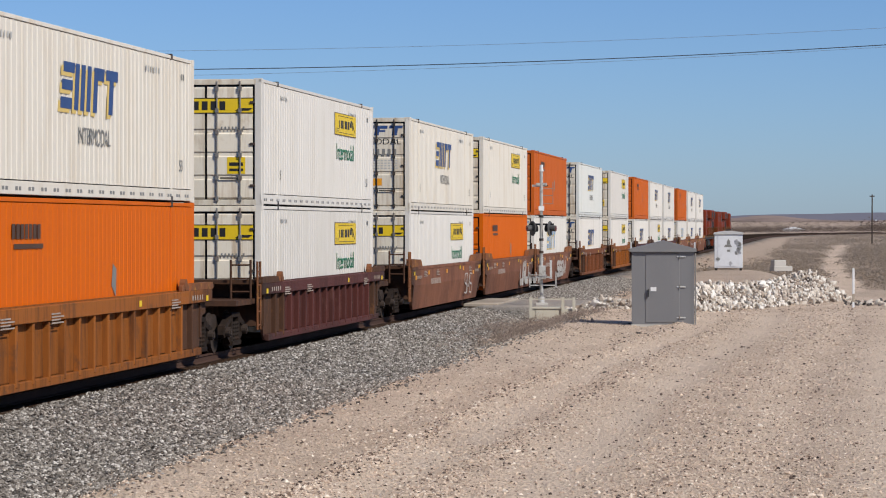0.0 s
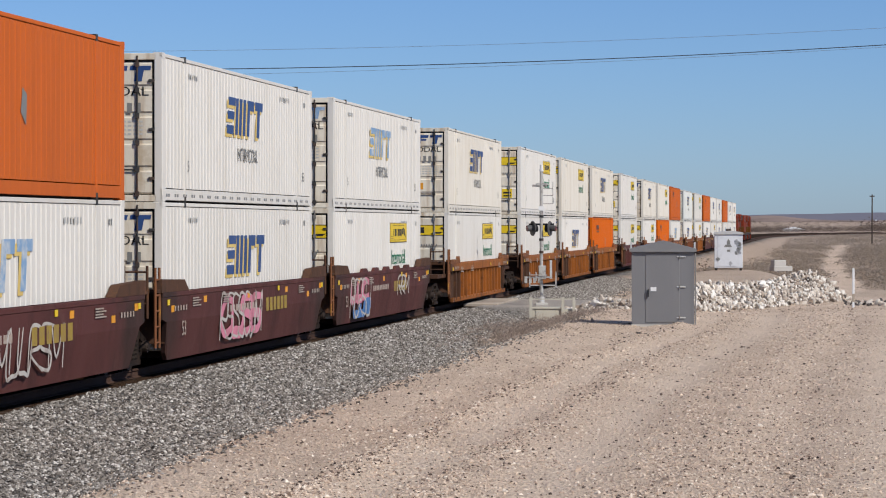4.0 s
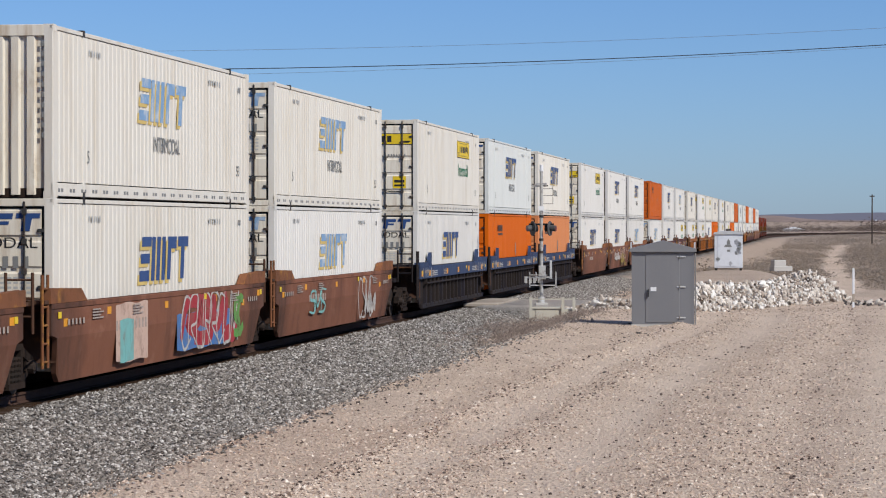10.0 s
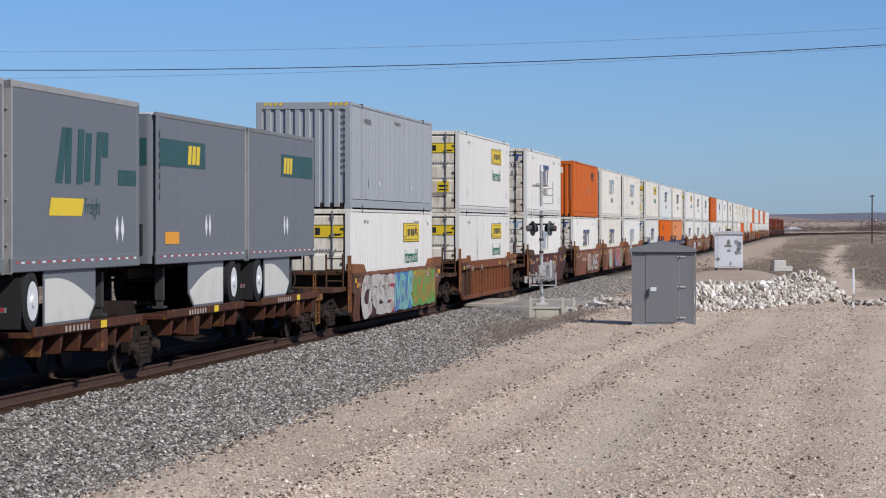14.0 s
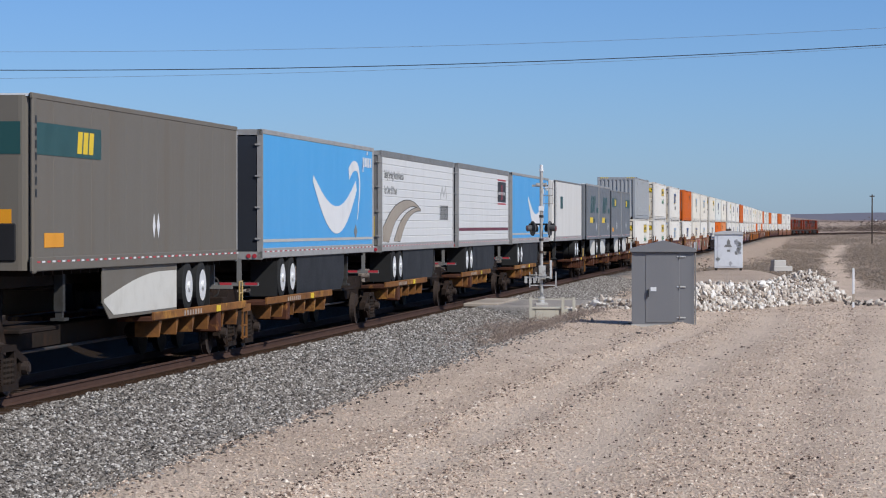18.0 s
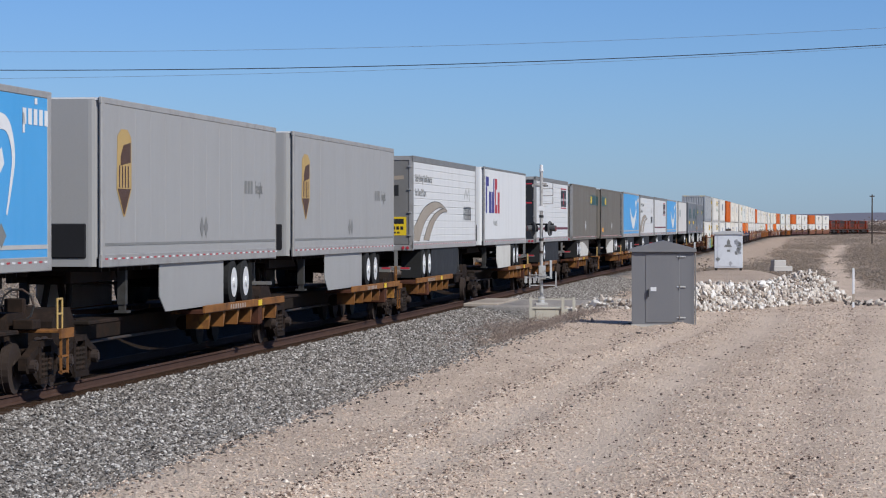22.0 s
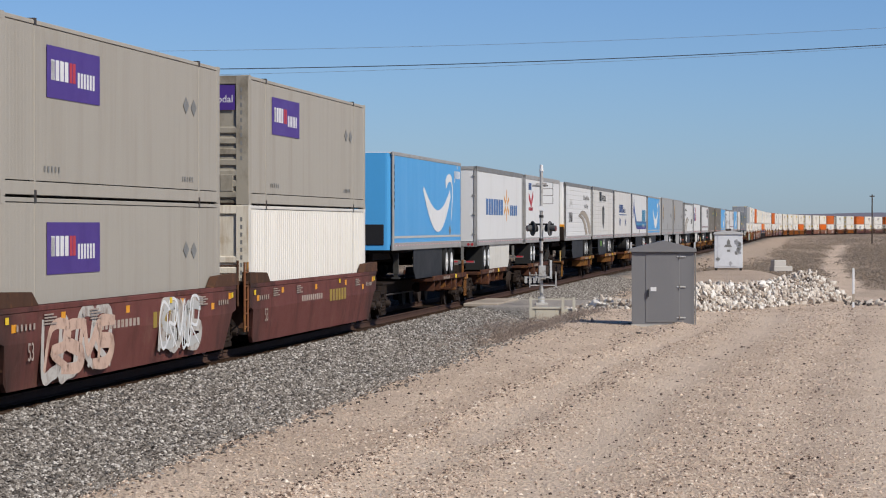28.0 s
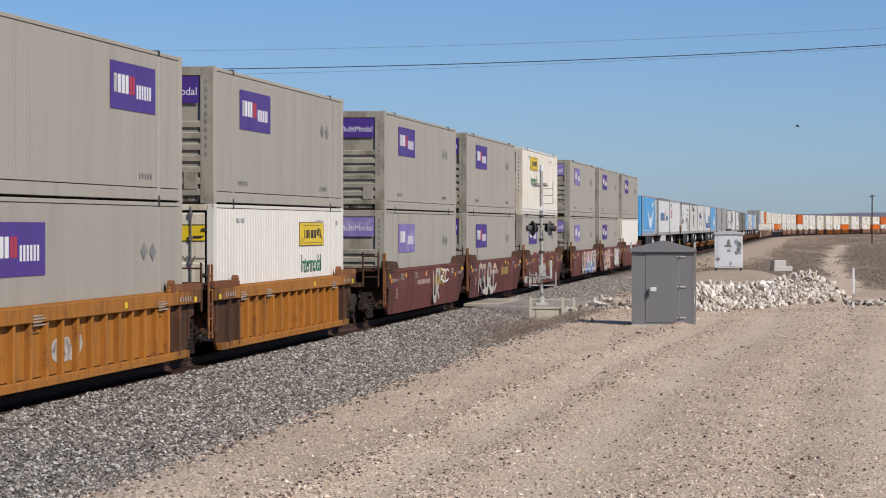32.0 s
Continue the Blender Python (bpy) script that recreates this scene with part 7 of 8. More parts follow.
        if skirt == "pale" and colour in ("olive", "grey"):
            xa, xb = (x0 + 0.06, x1 - 0.12) if sx < 0 else (x1 - 0.06, x0 + 0.12)
            curve = [(xa, lowq + 0.06)] + [(xb + (xa - xb) * f, lowq + (0.30 * (1 - f / 0.08) if f < 0.08 else 0.06)) for f in (0.12, 0.0)] + [(xb + (xa - xb) * f, lowq + 0.36 + 0.44 * math.sin(1.5708 * min(1, f * 1.25))) for f in np.linspace(0.0, 1.0, 9)]
            part("skirt_panel", shape(("t_skirt_white", sx, length), lambda bm: prism(bm, curve, -1.246, -1.241)), skirt_pale, b, "white curved panel on the skirt")
    if decor:
        decor(b, hl)
    rides(b, s)
    return b


TS = -1.300


def smile_marks(b, hl):
    o = -hl
    path = [(o + 6.5 + 6.6 * f, 4.25 - 1.45 * math.sin(math.pi * (0.06 + 0.80 * f)) + 0.25 * f) for f in np.linspace(0, 1, 18)]
    arc = strips(ribbon(path, lambda f: 0.10 + 0.62 * math.sin(math.pi * min(1.0, f * 0.86 + 0.04))))
    hook = strips(ribbon(flowing([(o + 11.9, 4.18), (o + 12.6, 4.40), (o + 13.35, 4.36), (o + 13.68, 3.9), (o + 13.52, 3.4), (o + 13.3, 2.95)], 4), lambda f: 0.34 - 0.28 * f))
    side_plate("logo", ("smile", hl), arc, ink["white"], b, TS, "white curved mark")
    side_plate("logo_hook", ("smile2", hl), hook, ink["white"], b, TS)
    side_plate("logo_word", ("smile3", hl), bars(o + 14.2, 4.42, 1.6, 0.26, 5, 0.35) + [rect(o + 14.2, 4.28, o + 14.32, 4.6), rect(o + 14.9, 4.76, o + 15.05, 4.86)], ink["white"], b, TS, "white plain bars in place of a word")
    side_plate("lower_stripe", ("smile4", hl), [rect(o + 0.1, 2.40, -o - 0.1, 2.47)], ink["pale_grey"], b, TS)
    side_plate("placard", ("smile5", hl), [ring(o + 13.0, 2.62, 0.28, 0.20, 4)], ink["grey"], b, TS)


def arc_marks(flip):
    def make(b, hl):
        def m(x):
            return -hl + x if not flip else hl - x
        outer = ([(0.2, 2.72), (1.86, 3.22), (3.4, 3.46), (4.98, 3.56), (6.6, 3.50), (8.06, 3.28)], [(1.33, 2.31), (2.46, 2.85), (3.5, 3.10), (4.6, 3.27), (6.3, 3.40), (8.06, 3.285)])
        inner = ([(2.3, 2.31), (3.38, 2.80), (4.3, 3.04), (5.3, 3.20), (7.0, 3.34), (8.06, 3.27)], [(3.6, 2.31), (4.6, 2.80), (5.4, 3.02), (6.3, 3.18), (7.2, 3.25), (8.06, 3.265)])
        for k, (top, low) in enumerate((outer, inner)):
            a, e = flowing(top), flowing(low)
            if k == 0:
                a, e = [(0.2, 2.31)] + a, [(1.3, 2.31)] + e
            for name, grow, colour, y in (("logo_arc_edge", 0.025, "black", TS), ("logo_arc", 0.0, "tan", TS - 0.003)):
                quads = [[(m(a[i][0]), a[i][1] + grow), (m(a[i + 1][0]), a[i + 1][1] + grow), (m(e[i + 1][0]), e[i + 1][1] - grow), (m(e[i][0]), e[i][1] - grow)] for i in range(len(a) - 1)]
                side_plate(name, (name, k, flip, hl), quads, ink[colour], b, y, "tan sweeping arc" if grow == 0 else "dark edge of the arc")
        side_plate("logo", ("arcword", flip, hl), bars(m(12.6) if not flip else m(13.9), 2.98, 2.2, 0.48, 8, 0.55), ink["black"], b, TS, "dark word in plain bars")
        x = m(12.7) if not flip else m(13.6)
        side_plate("emblem", ("arcemb", flip, hl), strips(ribbon([(x, 3.75), (x + 0.5, 4.05), (x + 0.9, 3.8), (x + 1.4, 4.1), (x + 1.6, 3.7)], 0.14)), ink["pale_grey"], b, TS)
        if not flip:
            end_plate("door_sign", ("arcsign", hl), [rect(0.05, 2.48, 1.08, 3.06)], ink["yellow"], b, -hl + 0.017, "yellow notice on the door")
            end_plate("door_sign_print", ("arcsign2", hl), [rect(0.12, 2.84, 1.0, 3.0)] + bars(0.12, 2.66, 0.9, 0.1, 7, 0.3) + bars(0.2, 2.54, 0.7, 0.06, 6, 0.3), ink["black"], b, -hl + 0.013)
            end_plate("door_mark", ("arcdoor", hl), bars(-0.5, 3.72, 1.45, 0.34, 5, 0.4), ink["black"], b, -hl + 0.017, "dark word in plain bars on the door")
            end_plate("door_emblem", ("arcdoor2", hl), strips(ribbon([(0.0, 4.25), (0.4, 4.42), (0.7, 4.28), (1.0, 4.30)], 0.12)), ink["tan"], b, -hl + 0.017)
        on_side("lettering", words("Safely Serving North America", 0.34, 0.95), ink["grey"], b, m(0.45) if not flip else m(5.0), 4.18, TS, "grey words")
        on_side("lettering", words("For Over 50 Years", 0.34, 0.95), ink["grey"], b, m(0.45) if not flip else m(4.4), 3.72, TS)
    return make


def square_marks(b, hl):
    o = -hl + 12.2
    side_plate("logo_panel", ("sq1", hl), [rect(o, 3.72, o + 2.85, 4.52)], ink["black"], b, TS, "dark square mark between red stripes")
    side_plate("logo_stripe", ("sq2", hl), [rect(o, 4.56, o + 2.85, 4.62), rect(o, 3.62, o + 2.85, 3.68)], ink["red"], b, TS)
    side_plate("logo", ("sq3", hl), bars(o + 0.2, 4.0, 2.4, 0.12, 9, 0.3), ink["pale_grey"], b, TS - 0.003)
    side_plate("logo_accent", ("sq8", hl), [rect(o + 1.3, 3.8, o + 1.55, 4.4)], ink["red"], b, TS - 0.005)
    side_plate("lower_stripe", ("sq4", hl), [rect(-hl + 0.15, 2.60, hl - 0.15, 2.70)], ink["maroon"], b, TS, "dark maroon stripe")
    end_plate("door_panel_mark", ("sq5", hl), [rect(-1.1, 3.9, 1.1, 4.6)], ink["black"], b, -hl + 0.018)
    end_plate("door_stripe", ("sq6", hl), [rect(-1.1, 4.64, 1.1, 4.70), rect(-1.1, 3.78, 1.1, 3.84)], ink["red"], b, -hl + 0.018)
    end_plate("door_word", ("sq7", hl), bars(-0.9, 4.16, 1.8, 0.14, 7, 0.3), ink["white"], b, -hl + 0.014)


def band_marks(front):
    """A dark teal band round one end with a yellow mark."""
    def make(b, hl):
        w = 4.4 if hl > 6 else 4.3
        x0 = hl - w if front else -hl + 0.12
        side_plate("band", ("band", hl, front), [rect(x0, 3.95, x0 + w - 0.12, 4.48)], ink["teal"], b, TS, "dark teal band")
        xl = x0 + w - 1.75 if not front else x0 + 0.25
        side_plate("logo", ("bandlogo", hl, front), bars(xl, 4.02, 1.15, 0.38, 3, 0.25, 0.08), ink["yellow"], b, TS - 0.003, "yellow mark in plain bars")
        side_plate("placard", ("banddia", hl, front), [ring(-hl + 0.52 * hl * 2, 2.78, 0.12, 0.24, 4), ring(-hl + 0.52 * hl * 2 + 0.35, 2.78, 0.12, 0.24, 4)], ink["white"], b, TS)
        if front:
            end_plate("door_band", ("dband", hl), [rect(-1.12, 3.92, 1.12, 4.48)], ink["teal"], b, -hl + 0.016, "dark teal band with a yellow mark")
            end_plate("door_logo", ("dlogo", hl), bars(0.0, 4.0, 1.0, 0.38, 3, 0.25, 0.08), ink["yellow"], b, -hl + 0.012)
            end_plate("number_mark", ("dnum", hl), bars(0.35, 2.45, 0.6, 0.14, 4, 0.45), ink["amber"], b, -hl + 0.012)
        else:
            end_plate("nose_band", ("nband", hl), [rect(-1.1, 3.95, 1.1, 4.48)], ink["teal"], b, -hl - 0.004)
            side_plate("warning_label", ("bandwarn", hl), [rect(-hl + 0.7, 2.42, -hl + 1.9, 2.66)], ink["amber"], b, TS)
            end_plate("nose_label", ("nlab", hl), [rect(0.3, 2.75, 0.95, 3.05)], ink["amber"], b, -hl - 0.004)
    return make


def big_teal_marks(b, hl):
    o = -hl + 2.6
    side_plate("logo", ("bigteal", hl), [rect(o, 3.5, o + 0.42, 4.45, 0.45), rect(o + 0.62, 3.5, o + 0.98, 4.45, 0.1), rect(o + 1.35, 3.5, o + 1.75, 4.45, 0.15), rect(o + 1.85, 3.55, o + 2.25, 4.4, 0.15), rect(o + 2.6, 3.5, o + 2.95, 4.45, 0.15), rect(o + 3.1, 4.0, o + 3.5, 4.45, 0.05)], ink["teal"], b, TS, "large dark teal mark in slanted slabs")
    side_plate("logo_block", ("bigteal2", hl), [rect(o - 0.4, 2.95, o + 1.7, 3.25, 0.15)], ink["yellow"], b, TS)
    on_side("lettering", words("Freight", 0.42, 0.9), ink["teal"], b, o + 1.9, 2.98, TS)
    side_plate("logo_panel", ("bigteal3", hl), [rect(o + 4.25, 3.52, o + 5.6, 3.8)], ink["teal"], b, TS)
    side_plate("placard", ("bigteal4", hl), [ring(-hl + 0.8 * hl * 2, 2.72, 0.12, 0.24, 4), ring(-hl + 0.8 * hl * 2 + 0.4, 2.72, 0.12, 0.24, 4)], ink["white"], b, TS)


def big_word_marks(b, hl):
    o = -hl + 0.6
    side_plate("logo", ("bw1", hl), [rect(o, 3.27, o + 0.36, 4.66), rect(o + 0.42, 4.3, o + 0.9, 4.66), rect(o + 1.05, 3.27, o + 1.8, 4.1), rect(o + 1.98, 3.27, o + 2.7, 4.1), rect(o + 2.45, 4.1, o + 2.75, 4.62)], ink["indigo"], b, TS, "indigo slabs in place of a word")
    side_plate("logo_accent", ("bw2", hl), [rect(o + 2.95, 3.27, o + 3.3, 4.62), rect(o + 3.3, 4.2, o + 3.75, 4.62), rect(o + 3.3, 3.27, o + 3.75, 3.6), rect(o + 3.95, 3.27, o + 4.6, 4.1)], ink["red"], b, TS, "red slabs in place of a word")
    on_side("lettering", words("Ground", 0.42, 0.95), ink["pale_grey"], b, o + 2.5, 2.78, TS)
    end_plate("nose_mark", ("bw3", hl), [rect(-0.4, 3.9, -0.1, 4.4, 0.5), rect(0.1, 3.9, 0.4, 4.4, -0.5)], ink["red"], b, -hl - 0.004)


def shield_marks(b, hl):
    o = -hl + 1.1
    pts = [(o + 0.06, 4.42), (o + 0.35, 4.55), (o + 0.8, 4.55), (o + 1.1, 4.40), (o + 1.1, 3.45), (o + 0.62, 2.95), (o + 0.5, 2.95), (o, 3.45)]
    side_plate("logo_gold", ("sh2", hl), [pts], ink["shield_gold"], b, TS, "gold shield with a brown field")
    side_plate("logo", ("sh1", hl), [[(o + 0.28, 4.05), (o + 0.5, 4.26), (o + 1.03, 4.32), (o + 1.03, 3.95), (o + 0.28, 3.88)], [(o + 0.06, 3.46), (o + 1.03, 3.46), (o + 0.58, 2.99), (o + 0.52, 2.99)]] + bars(o + 0.16, 3.48, 0.86, 0.40, 4, 0.6), ink["brown"], b, TS - 0.003, "brown field of the shield")
    side_plate("lettering_mark", ("sh3", hl), bars(hl - 3.6, 3.50, 1.0, 0.28, 3, 0.35), ink["grey"], b, TS)
    on_side("lettering", words("Freight", 0.42, 0.72), ink["grey"], b, hl - 2.45, 3.5, TS)
    side_plate("placard", ("sh4", hl), [ring(-hl + 8.2, 2.75, 0.2, 0.22, 4), ring(-hl + 8.6, 2.75, 0.2, 0.22, 4)], ink["grey"], b, TS)
    side_plate("rub_rail", ("sh5", hl), [rect(-hl + 0.1, 2.42, hl - 0.1, 2.47)], ink["grey"], b, TS)
    end_plate("placard", ("sh6", hl), [[(-0.2, 2.95), (0.15, 3.2), (-0.2, 3.45), (-0.55, 3.2)]], ink["black"], b, -hl - 0.006, "dark diamond placard")


def swoosh_marks(b, hl):
    o = -hl
    for k, (dz, colour) in enumerate(((0.22, "spray_blue"), (0.08, "cyan"), (-0.06, "navy"), (-0.17, "indigo"))):
        path = [(o + 1.9, 4.15 + dz * 0.6), (o + 2.6, 3.75 + dz), (o + 3.7, 3.15 + dz), (o + 4.5, 2.85 + dz), (o + 5.4, 2.79 + dz), (o + 15.8, 2.79 + dz)]
        side_plate("logo_stripe", ("sws", k, hl), strips(ribbon(path, 0.155)), ink[colour], b, TS - 0.0005 * k, "blue angled stripe")
    side_plate("emblem", ("sws5", hl), [[(o + 1.3, 3.9), (o + 1.75, 4.45), (o + 1.9, 4.75), (o + 2.2, 4.2), (o + 2.35, 3.7), (o + 1.9, 3.75), (o + 1.6, 3.3)]], ink["indigo"], b, TS - 0.004)
    side_plate("logo", ("sws6", hl), bars(o + 10.7, 3.02, 4.2, 0.90, 6, 0.24, 0.12), ink["cyan"], b, TS, "blue word in plain bars")
    on_side("lettering", words("INTERMODAL", 0.34, 1.15), ink["pale_grey"], b, o + 11.1, 2.66, TS - 0.006)
    side_plate("placard", ("sws7", hl), [ring(o + 7.6, 2.42, 0.2, 0.19, 4), ring(o + 8.05, 2.42, 0.2, 0.19, 4)], ink["grey"], b, TS)


def oval_marks(b, hl):
    o = -hl
    side_plate("logo", ("ov1", hl), bars(o + 4.3, 3.62, 3.4, 0.5, 7, 0.3, 0.06), ink["navy"], b, TS, "dark blue word in plain bars")
    on_side("lettering", words("shippers inc.", 0.58, 0.82), ink["navy"], b, o + 7.75, 3.62, TS)
    side_plate("rule", ("ov2", hl), [rect(o + 4.3, 3.46, o + 11.1, 3.52)], ink["navy"], b, TS)
    side_plate("oval_mark", ("ov3", hl), [ring(o + x, 3.02, 0.22, 0.24) for x in (4.7, 5.35, 9.9, 10.5)], ink["navy"], b, TS, "dark blue oval")


def crest_marks(b, hl):
    o = -hl
    side_plate("logo", ("cr1", hl), bars(o + 5.0, 4.2, 1.6, 0.55, 4, 0.2, -0.1), ink["black"], b, TS, "dark slanted block mark")
    on_side("lettering", words("INTERMODAL", 0.50, 1.0), ink["black"], b, o + 6.8, 4.22, TS)
    side_plate("crest", ("cr2", hl), [[(o + 7.0, 3.82), (o + 7.4, 3.88), (o + 7.85, 3.98), (o + 8.3, 3.88), (o + 8.7, 3.82), (o + 8.68, 3.3), (o + 8.42, 2.88), (o + 7.85, 2.58), (o + 7.28, 2.88), (o + 7.02, 3.3)]], ink["black"], b, TS, "dark grey shield")
    side_plate("crest_inlay", ("cr3", hl), strips(ribbon([(o + 7.2, 3.7), (o + 7.22, 3.3), (o + 7.42, 2.98), (o + 7.85, 2.74), (o + 8.28, 2.98), (o + 8.48, 3.3), (o + 8.5, 3.7)], 0.07)) + [rect(o + 7.6, 3.1, o + 7.75, 3.65), rect(o + 7.95, 3.1, o + 8.1, 3.65)], ink["grey"], b, TS - 0.003)
    side_plate("skirt_label", ("cr4", hl), [rect(hl - 9.8, 1.6, hl - 8.6, 1.9)], ink["spray_green"], b, -1.262)
    side_plate("placard", ("cr5", hl), [ring(hl - 7.2, 1.75, 0.2, 0.22, 4), ring(hl - 6.8, 1.75, 0.2, 0.22, 4)], ink["white"], b, -1.262)


def ribbon_marks(b, hl):
    o = -hl
    side_plate("logo", ("rb1", hl), bars(o + 1.3, 4.35, 1.3, 0.3, 4, 0.25), ink["navy"], b, TS, "navy word in plain bars")
    side_plate("logo_red", ("rb2", hl), strips(ribbon([(o + 1.4, 4.1), (o + 2.2, 3.8), (o + 2.4, 3.7), (o + 3.3, 4.2)], 0.28)) + bars(o + 1.3, 3.45, 1.9, 0.14, 8, 0.35), ink["red"], b, TS, "red tick mark")
    side_plate("placard", ("rb3", hl), [ring(o + 7.4, 2.65, 0.22, 0.26, 4), ring(o + 8.2, 2.65, 0.22, 0.26, 4)], ink["pale_grey"], b, TS)


def spark_marks(b, hl):
    o = -hl
    side_plate("logo", ("sp1", hl), bars(o + 2.9, 3.2, 5.9, 0.62, 7, 0.22), ink["spray_blue"], b, TS, "blue word in plain bars")
    side_plate("logo_spark", ("sp2", hl), [ribbon([(o + 10.0 + 0.35 * math.cos(a), 3.6 + 0.16 * math.sin(a)), (o + 10.0 + 1.0 * math.cos(a), 3.6 + 0.62 * math.sin(a))], 0.16) for a in np.arange(0.52, 6.8, 1.047)], ink["amber"], b, TS, "amber rays")
    side_plate("logo_end", ("sp3", hl), bars(o + 11.3, 3.2, 2.8, 0.42, 4, 0.25), ink["spray_blue"], b, TS)


def small_sign(b, hl):
    side_plate("logo_panel", ("ss1", hl), [rect(-hl + 2.6, 3.62, -hl + 3.9, 4.22)], ink["teal"], b, TS, "small dark green sign")
    end_plate("nose_sign", ("ss2", hl), [rect(0.3, 3.7, 1.0, 4.3)], ink["teal"], b, -hl - 0.004)


def spine_car(s, wheels_end, colour, front_truck, seed, both=False):
    c = thing("spine_car", "rust-brown skeleton flat car carrying road trailers", "rail car", None, "rail cars of the train")
    m = well_paint["spine"]
    part("centre_beam", boxes("sp_beam", (-8.6, 8.6, -0.28, 0.28, 0.62, 1.0), bevel=0.02), under_steel, c)
    part("end_head", shape("sp_head", lambda bm: [prism(bm, [(-8.9, 0.70), (-7.2, 0.70), (-7.0, 0.95), (-7.4, 1.05), (-7.7, 1.32), (-8.6, 1.32), (-8.9, 1.1)], -0.62, 0.62)]), truck_steel, c)
    part("end_head", SHAPES["sp_head"], truck_steel, c, turn=(0, 0, 180))
    for sx in ((-1, 1) if both else ((-1,) if wheels_end == "rear" else (1,))):
        x0, x1 = sorted((sx * 8.3, sx * (-0.3 if not both else 1.0)))
        for y in (-1, 1):
            yy = sorted((y * 0.72, y * 1.42))
            part("runway", boxes(("sp_pan", x0, x1, y), (x0, x1, yy[0], yy[1], 0.96, 1.05), bevel=0.01), m, c)
            ye = sorted((y * 1.40, y * 1.46))
            part("runway_edge", boxes(("sp_edge", x0, x1, y), (x0, x1, ye[0], ye[1], 0.98, 1.14), bevel=0.012), well_paint["amber" if colour == "ochre" else "spine"], c, "rusty edge channel")
            for k in range(6 if y < 0 else 0):
                xg = x0 + (x1 - x0) * (k + 0.5) / 6
                part("gusset", shape(("sp_gus", y), lambda bm: prism(bm, [(-0.02, 0.64), (0.02, 0.64), (0.22, 0.95), (-0.02, 0.95)], y * 0.9, y * 1.38)), well_paint["amber" if colour == "ochre" else "spine"], c, at=(xg, 0, 0))
        xm = sx * 5.6
        part("bracket", boxes(("sp_brk", sx), (xm - 0.18, xm + 0.18, -1.44, 1.44, 0.55, 0.98), bevel=0.03), m, c)
        part("stencil_mark", shape(("sp_sten", x0, x1), lambda bm: [prism(bm, q, -1.467, -1.463) for q in bars((x0 + x1) / 2 - 1.8, 1.0, 1.7, 0.10, 7, 0.5)]), ink["stencil"], c)
        part("reflector", boxes(("sp_ref", x0, x1), (x1 - 3.1, x1 - 2.7, -1.468, -1.462, 0.99, 1.12)), ink["yellow"], c, "yellow reflector")
    hx = 6.2 if wheels_end == "rear" else -6.2
    if not both:
        part("hitch", shape("sp_hitch", lambda bm: [box(bm, -0.35, 0.35, -0.45, 0.45, 1.72, 1.84), rod(bm, (-0.3, -0.25, 1.0), (0, -0.2, 1.75), 0.06), rod(bm, (-0.3, 0.25, 1.0), (0, 0.2, 1.75), 0.06), rod(bm, (0.5, 0, 1.0), (0.1, 0, 1.75), 0.07), box(bm, -0.6, 0.6, -0.5, 0.5, 1.0, 1.08)]), under_steel, c, at=(hx, 0, 0))
        part("hitch_arm", boxes("sp_arm", (-1.2, 1.2, -0.9, 0.9, 0.98, 1.06), bevel=0.02), under_steel, c, at=(hx, 0, 0))
    else:
        for x in (-1.5, 1.5):
            part("hitch", boxes("sp_hitch2", (-0.3, 0.3, -0.4, 0.4, 1.0, 1.84), bevel=0.05), under_steel, c, at=(x, 0, 0))
    if front_truck:
        part("hand_rail", rods("sp_rail", ((8.3, -1.3, 1.05), (8.3, -1.3, 1.55), 0.02), ((8.3, -1.3, 1.55), (8.6, -1.3, 1.55), 0.02), ((8.6, -1.3, 1.55), (8.6, -1.3, 1.05), 0.02), ((8.3, -1.3, 1.3), (8.6, -1.3, 1.3), 0.02)), ink["shield_gold"] if seed % 3 else well_paint["amber"], c, "worn amber hand rail")
        part("end_platform", shape("sp_plat", lambda bm: [box(bm, 8.05, 8.85, -1.42, -0.62, 0.99, 1.04, 0.008), box(bm, 8.05, 8.85, -1.44, -1.40, 0.90, 1.06)] + [box(bm, 8.15, 8.60, -1.42, -1.36, 0.32 + 0.26 * k, 0.35 + 0.26 * k) for k in range(2)] + [box(bm, x, x + 0.03, -1.42, -1.38, 0.30, 0.95) for x in (8.15, 8.57)]), well_paint["amber"], c, "worn amber end platform with steps")
        part("brake_gear", shape("sp_gear", lambda bm: [box(bm, 8.62, 8.80, -0.62, -0.28, 1.15, 1.55, 0.02), rod(bm, (8.7, -0.45, 1.0), (8.7, -0.45, 1.2), 0.05), rod(bm, (8.7, -0.35, 1.1), (7.6, -0.5, 0.8), 0.025), box(bm, 7.7, 8.2, -1.05, -0.7, 1.05, 1.22, 0.02)]), truck_steel, c, "dark hand-brake gear")
        part("brake_wheel", rods("sp_brake", *(((8.86, -0.45 + 0.29 * math.cos(a), 1.42 + 0.29 * math.sin(a)), (8.86, -0.45 + 0.29 * math.cos(a + 0.63), 1.42 + 0.29 * math.sin(a + 0.63)), 0.02) for a in np.arange(0, 6.28, 0.628)), ((8.86, -0.45, 1.13), (8.86, -0.45, 1.71), 0.016), ((8.86, -0.74, 1.42), (8.86, -0.16, 1.42), 0.016), ((8.78, -0.45, 1.42), (8.87, -0.45, 1.42), 0.04)), dark_rod, c)
        part("coupler", boxes("sp_coup", (8.8, 10.1, -0.13, 0.13, 0.72, 0.98), bevel=0.04), truck_steel, c)
        truck(c, 8.35)
